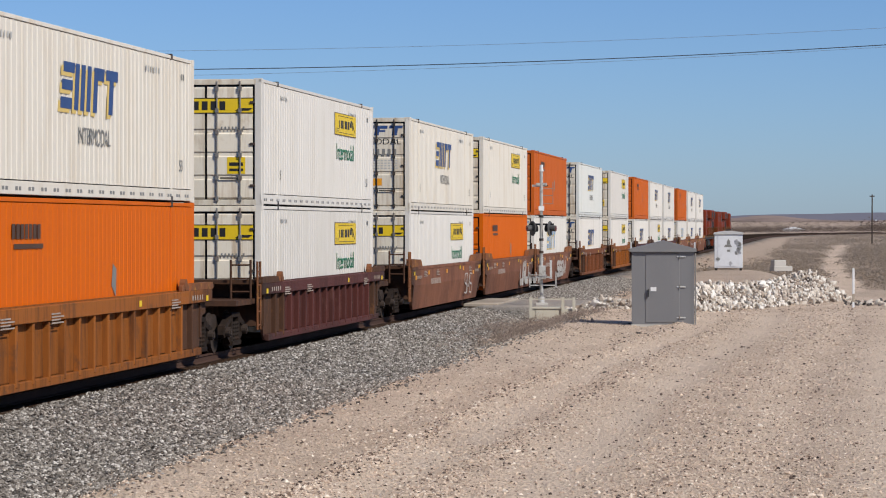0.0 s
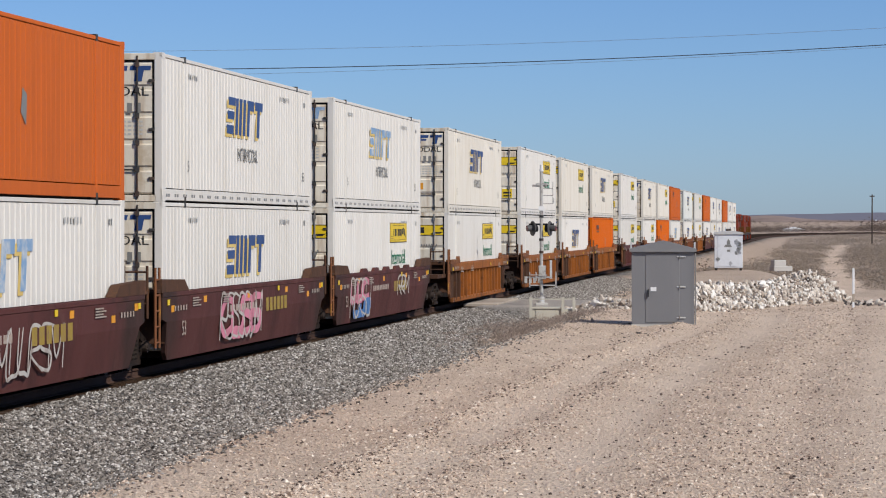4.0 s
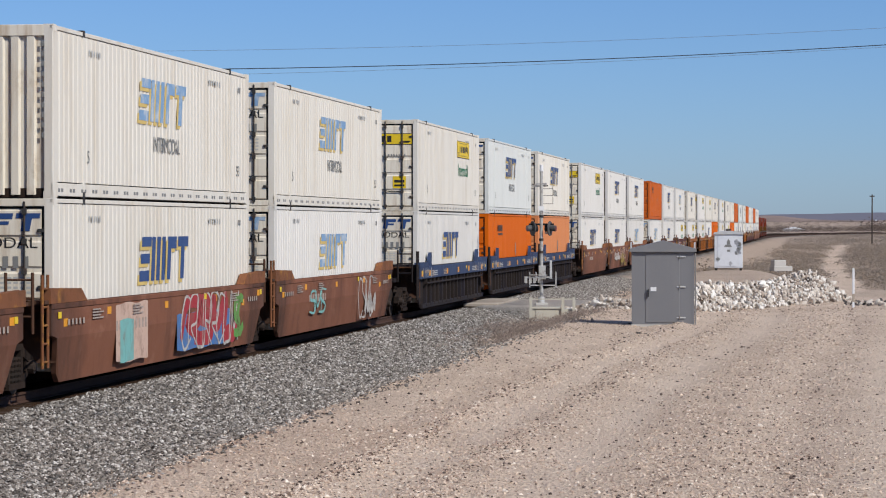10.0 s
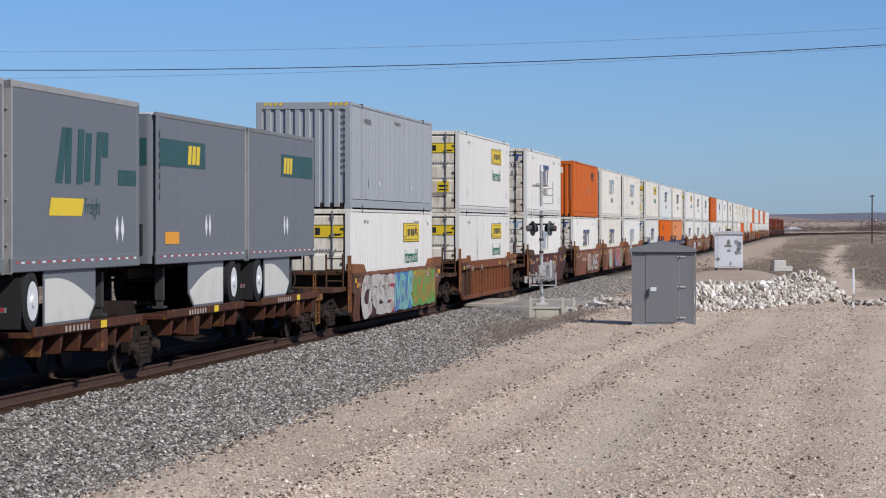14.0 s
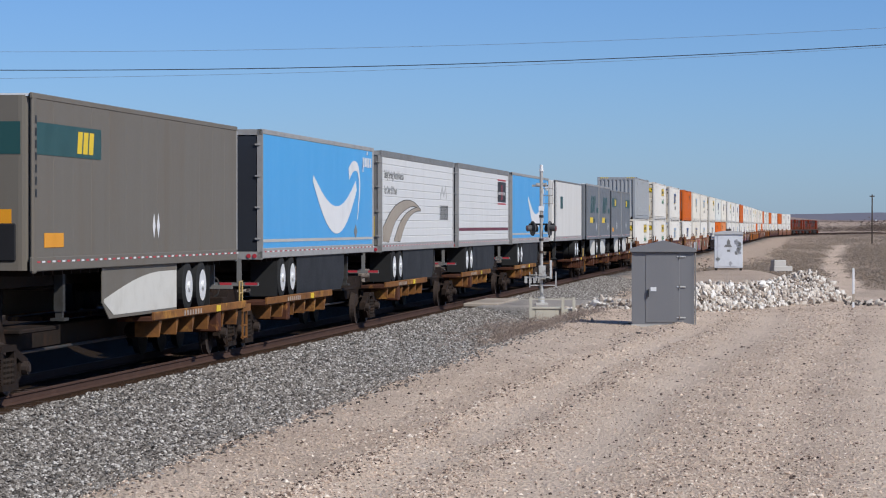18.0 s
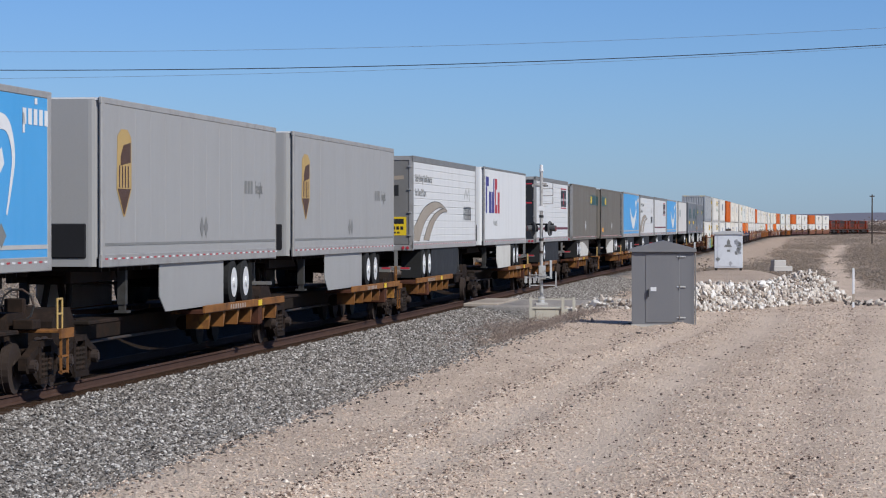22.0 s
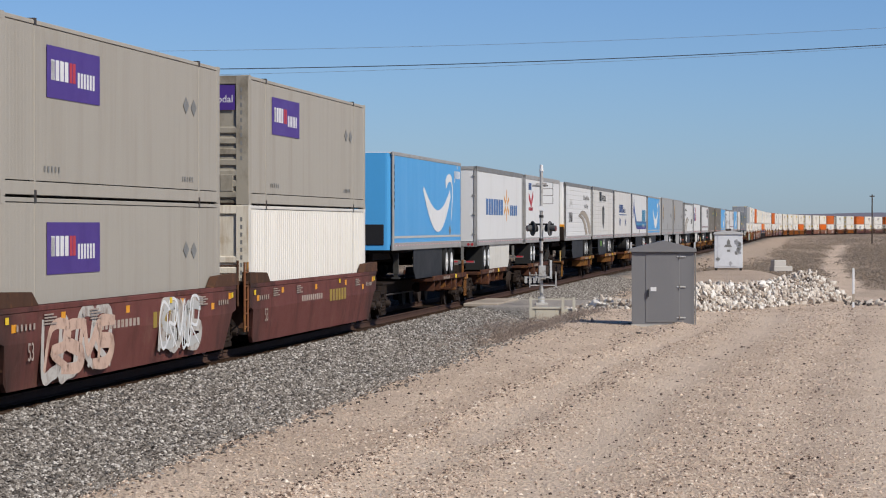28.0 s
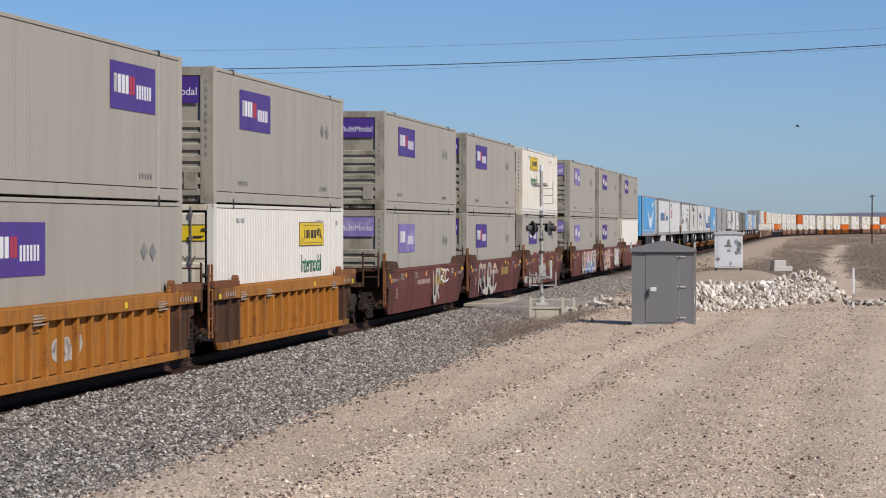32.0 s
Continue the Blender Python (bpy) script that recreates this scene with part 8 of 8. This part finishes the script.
    truck(c, -8.75)
    part("brake_pipe", rods("sp_pipe", ((-8.2, -0.5, 0.62), (8.2, -0.5, 0.62), 0.03)), dark_rod, c)
    part("brake_cylinder", rods("sp_cyl", ((0.8, -0.75, 0.75), (1.5, -0.75, 0.75), 0.16), n=12), under_steel, c)
    rides(c, s)
    return c


# ---- locomotives ----
loco_orange = surface("orange_locomotive_paint", (0.15, 0.026, 0.012), 0.55, stain=(0.8, 0.6, (0.12, 0.035, 0.02)), rand=0.05)
loco_black = surface("black_locomotive_paint", (0.025, 0.022, 0.02), 0.55, stain=(1, 0.5, (0.08, 0.06, 0.045)), rand=0.05)
loco_yellow = surface("yellow_locomotive_stripe", (0.10, 0.05, 0.012), 0.55, rand=0.05)
cab_glass = surface("dark_cab_glass", (0.02, 0.025, 0.03), 0.1, rand=0)


def locomotive(s, sx):
    c = thing("diesel_locomotive", "orange and black six-axle diesel locomotive at the train's head", "locomotive", None, "locomotives of the train")
    part("underframe", boxes("l_frame", (-10.9, 10.9, -1.5, 1.5, 1.25, 1.62), bevel=0.03), loco_black, c)
    part("sill_stripe", boxes("l_stripe", (-10.8, 10.8, -1.512, 1.512, 1.50, 1.60)), loco_yellow, c, "yellow sill stripe")
    part("long_hood", boxes("l_hood", (-6.2, 6.0, -0.98, 0.98, 1.62, 4.15), bevel=0.12), loco_orange, c, turn=(0, 0, 0 if sx > 0 else 180))
    part("hood_roof", boxes("l_hroof", (-6.2, 6.0, -0.92, 0.92, 4.12, 4.42), bevel=0.10), loco_black, c, turn=(0, 0, 0 if sx > 0 else 180))
    part("radiator", shape("l_rad", lambda bm: [box(bm, -10.2, -6.1, -1.15, 1.15, 1.62, 3.55, 0.08), box(bm, -10.2, -5.9, -1.52, 1.52, 3.5, 4.6, 0.16)]), loco_orange, c, turn=(0, 0, 0 if sx > 0 else 180))
    part("radiator_grille", boxes("l_radg", (-9.9, -6.3, -1.54, 1.54, 3.75, 4.35)), loco_black, c, turn=(0, 0, 0 if sx > 0 else 180))
    part("cab", boxes("l_cab", (6.0, 8.9, -1.5, 1.5, 1.62, 4.5), bevel=0.14), loco_orange, c, turn=(0, 0, 0 if sx > 0 else 180))
    part("nose", boxes("l_nose", (8.8, 10.3, -1.2, 1.2, 1.62, 3.1), bevel=0.18), loco_orange, c, turn=(0, 0, 0 if sx > 0 else 180))
    part("hood_band", boxes("l_hs", (-6.1, 5.9, -0.995, 0.995, 3.5, 4.1)), loco_black, c, turn=(0, 0, 0 if sx > 0 else 180))
    for x in (6.7, 7.8):
        part("cab_window", boxes("l_win", (-0.35, 0.35, -1.515, 1.515, 3.35, 4.0)), cab_glass, c, at=(x * sx, 0, 0))
    for k in range(3):
        part("roof_fan", rods("l_fan", ((0, 0, 4.40), (0, 0, 4.62), 0.55), n=18), loco_black, c, at=(sx * (3.6 - 1.5 * k), 0, 0))
    part("exhaust", boxes("l_exh", (-0.5, 0.5, -0.3, 0.3, 4.40, 4.72), bevel=0.04), loco_black, c, at=(sx * -2.0, 0, 0))
    part("fuel_tank", boxes("l_tank", (-3.0, 3.0, -1.45, 1.45, 0.45, 1.26), bevel=0.2), loco_black, c)
    part("louvre", shape("l_louv", lambda bm: [box(bm, -4.8 + 1.5 * k, -3.7 + 1.5 * k, -0.995, 0.995, 2.3, 3.3) for k in range(6)]), loco_black, c, turn=(0, 0, 0 if sx > 0 else 180))
    for x in (-6.6, 6.6):
        t = part("truck", boxes("l_truck", (-2.5, 2.5, -1.22, 1.22, 0.62, 0.95), bevel=0.05), loco_black, c, at=(x, 0, 0))
        for wx in (-2.0, 0.0, 2.0):
            for y in (-0.76, 0.76):
                part("wheel", rods("l_wheel", ((0, -0.07, 0), (0, 0.07, 0), 0.53), n=22), wheel_steel, t, at=(wx, y, 0.532))
            part("spring_box", boxes("l_spring", (-0.3, 0.3, -1.30, 1.30, 0.38, 0.72), bevel=0.03), truck_steel, t, at=(wx, 0, 0))
    part("hand_rail", shape("l_hand", lambda bm: [rod(bm, (-10.6, y, 2.6), (10.6, y, 2.6), 0.022, 5) for y in (-1.46, 1.46)] + [rod(bm, (-10.6 + 1.63 * k, y, 1.6), (-10.6 + 1.63 * k, y, 2.6), 0.018, 5) for k in range(14) for y in (-1.46, 1.46)]), loco_yellow, c)
    for x in (-11.1, 11.1):
        part("pilot", boxes("l_pilot", (-0.2, 0.2, -1.45, 1.45, 0.25, 1.5), bevel=0.05), loco_black, c, at=(x, 0, 0))
        part("step_well", boxes("l_step", (-0.35, 0.35, -1.5, 1.5, 0.45, 1.3)), loco_orange, c, at=(x * 0.965, 0, 0))
    rides(c, s)


# ---- the train ----
# rear of each container; upper and lower box; kind of car; whether a car's first or only unit
def build_train():
    for k in range(4):
        locomotive(312.4 + 11.1 + 22.2 * k, -1 if k in (0, 2) else 1)
    W, Y, O = "swift", "yellow", "orange"
    F = "purple"
    z0, z1 = 0.35, 3.25
    units = [
        # s, upper (kind, colour, end, faded), lower, car (kind, colour), place in car (1 only, f first, m middle, l last), graffiti
        (295.0, (W, "white", "door", 0), (W, "white", "door", 0), ("smooth", "brown"), "f", ()),
        (275.9, (W, "white", "door", 0), (W, "white", "door", 0), ("smooth", "brown"), "m", ()),
        (256.8, (O, "orange", "door", 0), (W, "white", "door", 1), ("smooth", "brown"), "l", ()),
        (233.9, (W, "white", "door", 0), (W, "white", "door", 0), ("smooth", "wine"), "f", ()),
        (214.9, (W, "white", "door", 0), (Y, "white", "door", 0), ("smooth", "wine"), "m", ()),
        (196.3, (O, "orange", "door", 0), (W, "white", "door", 0), ("smooth", "wine"), "l", ()),
        (174.0, (Y, "white", "door", 0), (Y, "white", "door", 0), ("ribbed", "ochre"), "1", ()),
        (150.9, (W, "bluish", "door", 0), (W, "white", "door", 0), ("ribbed", "rust"), "1", ()),
        (127.28, (O, "orange", "door", 0), (W, "white", "door", 1), ("smooth", "brown"), "f", [("bold", "spray_white", 1.0, 5.0, 0.35, 1.1)]),
        (107.99, (Y, "cream", "door", 0), (O, "red_orange", "door", 0), ("smooth", "brown"), "m", [("bold", "spray_white", 3.5, 6.5, 0.35, 1.2)]),
        (88.75, (W, "cream", "door", 0), (Y, "white", "door", 0), ("smooth", "brown"), "l", [("thin", "spray_white", 4.0, 6.0, 0.4, 1.1)]),
        (65.38, (Y, "white", "door", 0), (Y, "white", "door", 0), ("ribbed", "wine"), "1", ()),
        (42.26, (W, "cream", "door", 0), (O, "red_orange", "door", 0), ("ribbed", "ochre"), "f", ()),
        (23.14, (Y, "cream", "door", 0), (W, "white", "door", 0), ("ribbed", "ochre"), "m", ()),
        (3.90, (Y, "white", "door", 0), (Y, "white", "door", 0), ("ribbed", "ochre"), "l", ()),
        (-19.67, (W, "cream", "door", 0), (Y, "white", "door", 0), ("ribbed", "ochre"), "1", [("thin", "spray_white", -4.5, 4.5, 0.35, 1.0)]),
        (-42.68, (W, "white", "door", 1), (Y, "white", "door", 0), ("smooth", "wine"), "f", [("bold", "pink", -6.4, -3.6, 0.7, 1.35), ("bold", "spray_blue", -6.0, -3.4, 0.3, 0.75), ("thin", "spray_white", -6.5, -3.3, 0.28, 1.35), ("thin", "spray_white", 2.0, 4.0, 0.7, 1.3)]),
        (-62.00, (W, "white", "door", 0), (W, "white", "door", 0), ("smooth", "wine"), "m", [("bold", "pink", -3.5, 0.5, 0.4, 1.3), ("thin", "spray_white", -3.6, 0.6, 0.35, 1.35)]),
        (-81.15, (O, "orange", "door", 0), (W, "white", "door", 1), ("smooth", "wine"), "l", [("thin", "spray_white", -2, 3, 0.4, 1.2)]),
        (-104.59, (W, "white", "door", 0), (W, "white", "door", 1), ("smooth", "brown"), "f", [("fill", "spray_white", -3.0, 1.8, 0.35, 1.25), ("bold", "spray_gold", -3.0, 1.8, 0.3, 1.4), ("thin", "spray_dark", -3.0, 1.8, 0.3, 1.4)]),
        (-123.75, (W, "white", "door", 0), (W, "white", "door", 0), ("smooth", "brown"), "m", [("bold", "spray_white", -4.8, -0.5, 0.7, 1.15), ("bold", "spray_peach", 0.4, 4.6, 0.6, 1.45), ("bold", "spray_gold", 0.6, 4.8, 0.25, 1.0), ("thin", "spray_dark", 0.4, 4.6, 0.3, 1.4)]),
        (-143.0, (Y, "white", "door", 0), (W, "white", "door", 0), ("smooth", "brown"), "l", ()),
        (-166.33, (W, "cream", "door", 0), (O, "pale_orange", "door", 0), ("deep", "blue"), "f", [("bold", "white", -4.2, -2.4, 0.4, 0.95)]),
        (-185.6, (W, "bluish", "door", 0), (O, "red_orange", "door", 0), ("deep", "blue"), "m", ()),
        (-204.84, (Y, "cream", "door", 0), (W, "white", "door", 0), ("deep", "blue"), "l", ()),
        (-228.38, (W, "cream", "door", 1), (W, "white", "door", 1), ("smooth", "brown"), "f", [("thin", "spray_white", 2.8, 5.2, 0.25, 1.4), ("bold", "spray_white", 4.0, 5.4, 0.3, 0.9), ("thin", "spray_teal", -4.5, -2.5, 0.6, 1.2)]),
        (-247.55, (W, "cream", "ribs", 1), (W, "cream", "door", 0), ("smooth", "brown"), "m", [("fill", "spray_peach", -4.6, -2.2, 0.3, 1.40), ("fill", "spray_teal", -4.3, -3.3, 0.3, 1.1), ("fill", "spray_blue", 0.2, 5.2, 0.3, 1.05), ("fat", "spray_red", 0.8, 5.6, 0.35, 1.4), ("thin", "spray_white", 0.6, 5.8, 0.3, 1.42), ("bold", "spray_green", 5.6, 6.4, 0.4, 1.3)]),
        (-266.9, (O, "orange", "ribs", 0), (W, "white", "door", 0), ("smooth", "brown"), "l", [("fill", "spray_peach", -1.4, 1.0, 0.3, 1.3), ("bold", "spray_white", 1.4, 5.4, 0.35, 1.2), ("thin", "spray_dark", -1.4, 1.0, 0.3, 1.3)]),
        (-290.44, (W, "white", "door", 0), (W, "white", "door", 1), ("smooth", "wine"), "1", [("bold", "spray_grey", -5.2, 2.4, 0.30, 1.1), ("thin", "spray_white", -4.8, 2.6, 0.28, 1.1), ("fat", "spray_grey", -1.5, 3.0, 0.25, 1.0)]),
        (-313.56, (Y, "white", "door", 0), (Y, "white", "door", 0), ("ribbed", "rust"), "1", [("fill", "spray_grey", -5.0, 1.6, 0.3, 1.2), ("bold", "spray_dark", -4.5, 1.2, 0.35, 1.1), ("thin", "pale_grey", -4.8, 1.4, 0.3, 1.15)]),
        (-336.85, (("plain"), "grey", "ribs", 0), (Y, "white", "door", 0), ("smooth", "brown"), "1", [("fill", "spray_dark", -7.2, -2.0, 0.25, 1.42), ("fill", "spray_red", -2.3, -1.2, 0.25, 1.42), ("fill", "spray_blue", -1.4, 2.2, 0.25, 1.42), ("fill", "spray_green", 2.0, 7.4, 0.28, 1.42), ("fat", "spray_white", -7.2, -1.8, 0.25, 1.38), ("bold", "spray_teal", -1.2, 2.2, 0.3, 1.35), ("bold", "spray_gold", 2.4, 7.0, 0.4, 1.35)]),
        (-770.04, (F, "taupe", "louvre", 0), (("plain"), "white", "louvre", 0), ("smooth", "maroon"), "f", ()),
        (-789.28, (F, "taupe", "louvre", 0), (F, "taupe", "louvre", 0), ("smooth", "maroon"), "m", [("bold", "spray_white", -6.4, -2.2, 0.25, 1.35), ("bold", "spray_peach", -6.0, -2.0, 0.3, 1.2), ("bold", "spray_white", 1.8, 5.2, 0.30, 1.35), ("bold", "pale_grey", 2.0, 5.0, 0.4, 1.3), ("thin", "white", 1.8, 5.0, 0.4, 1.35)]),
        (-808.55, (F, "taupe", "louvre", 1), (F, "taupe", "louvre", 1), ("smooth", "maroon"), "l", [("bold", "spray_white", -2.6, 6.2, 0.3, 1.3), ("bold", "spray_red", -1.6, 3.0, 0.5, 1.4), ("bold", "spray_blue", -0.6, 4.4, 0.3, 0.8), ("bold", "spray_gold", -1.8, -1.2, 0.6, 1.3), ("thin", "white", -2.4, 6.0, 0.4, 1.4)]),
        (-831.8, (Y, "cream", "louvre", 0), (F, "taupe", "louvre", 0), ("smooth", "maroon"), "f", ()),
        (-851.05, (F, "taupe", "louvre", 0), (F, "taupe", "louvre", 0), ("smooth", "maroon"), "m", [("bold", "spray_white", -6.0, -0.6, 0.25, 1.35)]),
        (-870.35, (F, "taupe", "louvre", 0), (F, "taupe", "louvre", 1), ("smooth", "maroon"), "l", [("bold", "spray_white", 1.0, 2.2, 0.3, 1.4), ("thin", "white", 2.6, 4.6, 0.9, 1.35)]),
        (-893.76, (F, "taupe", "louvre", 0), (Y, "white", "door", 0), ("ribbed", "yellow"), "f", ()),
        (-912.9, (F, "taupe", "door", 0), (F, "taupe", "louvre", 0), ("ribbed", "yellow"), "m", [("bold", "spray_white", -1.6, -0.2, 0.5, 0.9)]),
    ]
    for i, (rear, up, low, car, place, tags) in enumerate(units):
        mid = rear + CL / 2
        for (kind, colour, end, faded), z, lower in ((up, z1, False), (low, z0, True)):
            container(kind, colour, mid, z, lower, end, bool(faded), "taupe_end" if colour == "taupe" else None)
        well_car(car[0], car[1], mid, place in "1f", place == "1", i + 1, tags)
    flats = [(-350.8, "both"), (-369.4, "both"), (-389.0, "nose"), (-408.0, "rear"), (-425.35, "rear"), (-442.85, "rear"), (-460.5, "rear"), (-479.45, "nose"), (-499.15, "rear"), (-517.65, "rear"), (-538.0, "nose"), (-556.35, "rear"), (-576.55, "nose"), (-594.9, "nose"), (-614.2, "rear"), (-631.95, "nose"), (-649.0, "nose"), (-665.9, "nose"), (-683.2, "nose"), (-702.45, "rear"), (-719.7, "rear"), (-740.7, "nose")]
    prev = -328.0
    for i, (s, e) in enumerate(flats):
        spine_car(s, e if e != "both" else "rear", "rust" if i < 3 or i > 18 else "ochre", prev - s > 18.6, i, e == "both")
        prev = s
    L = 16.154
    P = 8.45
    pup = "short slate grey trailer with a dark teal band"
    trailer(pup, "grey", -346.5, 8.2, "rear", "flat", 4.98, "pale", "slate", band_marks(True), "grey", rim=0.10)
    trailer(pup, "grey", -355.1, P, "nose", "flat", 4.98, "pale", "slate", band_marks(False), "grey", rim=0.10)
    pup2 = "short slate grey trailer with a large teal mark"
    trailer(pup2, "grey", -364.95, P, "rear", "flat", 5.1, "pale", "aluminium", big_teal_marks, "grey", rim=0.12)
    trailer(pup2, "grey", -373.8, P, "nose", "flat", 5.1, "pale", "aluminium", big_teal_marks, "grey", rim=0.12)
    trailer("off-white plain trailer with a small green sign on a flat car", "cream", -389.0, 15.0, "nose", "flat", 5.0, None, "slate", small_sign, rim=0.09)
    blue = "sky blue trailer with a white curved mark on a flat car"
    trailer(blue, "azure", -408.0, 15.9, "rear", "flat", 5.0, "dark", "aluminium", smile_marks, "black", rim=0.12)
    stripe = "white ribbed trailer with a dark square mark and maroon stripe"
    trailer(stripe, "white", -425.35, L, "rear", "ribbed", 5.0, "dark", "slate", square_marks, "black")
    arcs = "white ribbed trailer with tan sweeping arcs and grey words"
    trailer(arcs, "white", -442.85, L, "rear", "ribbed", 4.98, "dark", "slate", arc_marks(False), "slate")
    trailer(blue, "azure", -460.5, L, "rear", "flat", 5.0, "dark", "aluminium", smile_marks, "black", rim=0.12)
    band = "dusty brown-grey trailer with a dark teal band on a flat car"
    trailer(band, "olive", -479.45, L, "nose", "plates", 4.95, "pale", "slate", band_marks(False), "olive", rim=0.10)
    trailer(band, "olive", -499.15, 15.8, "rear", "plates", 4.95, "pale", "slate", band_marks(True), "olive", rim=0.10)
    trailer(stripe, "white", -517.65, L, "rear", "ribbed", 5.0, "dark", "slate", square_marks, "black")
    trailer("white trailer with a large indigo and red word in blocks", "white", -538.0, 15.3, "nose", "flat", 5.03, "pale", "slate", big_word_marks, rim=0.09)
    trailer(arcs, "white", -556.35, L, "rear", "ribbed", 4.98, "dark", "slate", arc_marks(False), "slate")
    shield = "pale grey trailer with a brown and gold shield"
    trailer(shield, "silver", -576.55, L, "nose", "plates", 5.08, "pale", "aluminium", shield_marks, "silver", rim=0.12)
    trailer(shield, "silver", -594.9, L, "nose", "plates", 5.08, "pale", "aluminium", shield_marks, "silver", rim=0.12)
    trailer(blue, "azure", -614.2, 15.9, "rear", "flat", 5.0, "dark", "aluminium", smile_marks, "black", rim=0.12)
    trailer("white trailer with a blue angled stripe and blue word", "white", -631.95, 15.9, "nose", "flat", 5.0, "dark", "slate", swoosh_marks, rim=0.09)
    trailer("off-white trailer with a dark blue word and ovals", "cream", -649.0, 15.5, "nose", "flat", 5.0, None, "slate", oval_marks, rim=0.09)
    trailer("off-white ribbed trailer with a grey shield crest", "cream", -665.9, 15.8, "nose", "ribbed", 5.0, "dark", "slate", crest_marks)
    trailer("white ribbed trailer with tan arcs and a cooling unit", "white", -683.2, 16.0, "nose", "ribbed", 4.98, "dark", "slate", arc_marks(True), "slate", True)
    trailer("plain white trailer with a small red tick mark", "white", -702.45, L, "rear", "plates", 5.0, None, "aluminium", ribbon_marks, "white")
    trailer("white trailer with a blue word and amber rays", "white", -719.9, L, "rear", "flat", 5.0, "pale", "slate", spark_marks, "white")
    trailer(blue, "azure", -740.7, 16.0, "nose", "flat", 5.0, "dark", "aluminium", smile_marks, "black", rim=0.12)


build_train()


def build_bird():
    b = thing("small_bird", "small dark bird flying across the sky", "bird")
    body = shape("bird_body", lambda bm: [rod(bm, (-0.045, 0, 0), (0.0, 0, 0.004), 0.012, 8, 0.020), rod(bm, (0.0, 0, 0.004), (0.045, 0, 0.010), 0.020, 8, 0.010), rod(bm, (0.045, 0, 0.010), (0.065, 0, 0.010), 0.010, 6, 0.001)])
    part("body", body, black_paint, b)
    for sy in (1, -1):
        part("wing", shape(("bird_wing", sy), lambda bm: prism(bm, [(-0.02, 0.0), (0.025, 0.0), (0.01, 0.055), (-0.015, 0.065)], -0.002, 0.002)), black_paint, b, turn=(sy * 35, 0, 0))
    part("tail", shape("bird_tail", lambda bm: prism(bm, [(-0.085, -0.012), (-0.04, -0.006), (-0.04, 0.006), (-0.085, 0.012)], -0.002, 0.002)), black_paint, b, turn=(90, 0, 0))
    for ob in b.children:
        ob.scale = (0.55, 0.55, 0.55)
    return b


BIRD = build_bird()


# ---- what moves ----
def train_pose(s, z):
    x, y, h = on_track(s)
    return pose(float(x), float(y), z, 0, 0, 90 - math.degrees(float(h)))


def motions():
    for ob, s in MOVERS:
        z = ob.location.z
        walk(ob, [(float(t), train_pose(s + travelled(t), z)) for t in range(33)])
    # the bird crosses the sky at the very end
    def at(t):
        f = (t - 32.0) / 0.1
        k = 40.0 / 5006
        return pose((627 - 81.5 * f) * k, 40.0, 2.781 + (175.84 - 12.0 * f) * k, 0, 0, 180)
    walk(BIRD, [(0.0, at(0.0)), (30.0, at(30.0)), (32.0, at(32.0))])


motions()
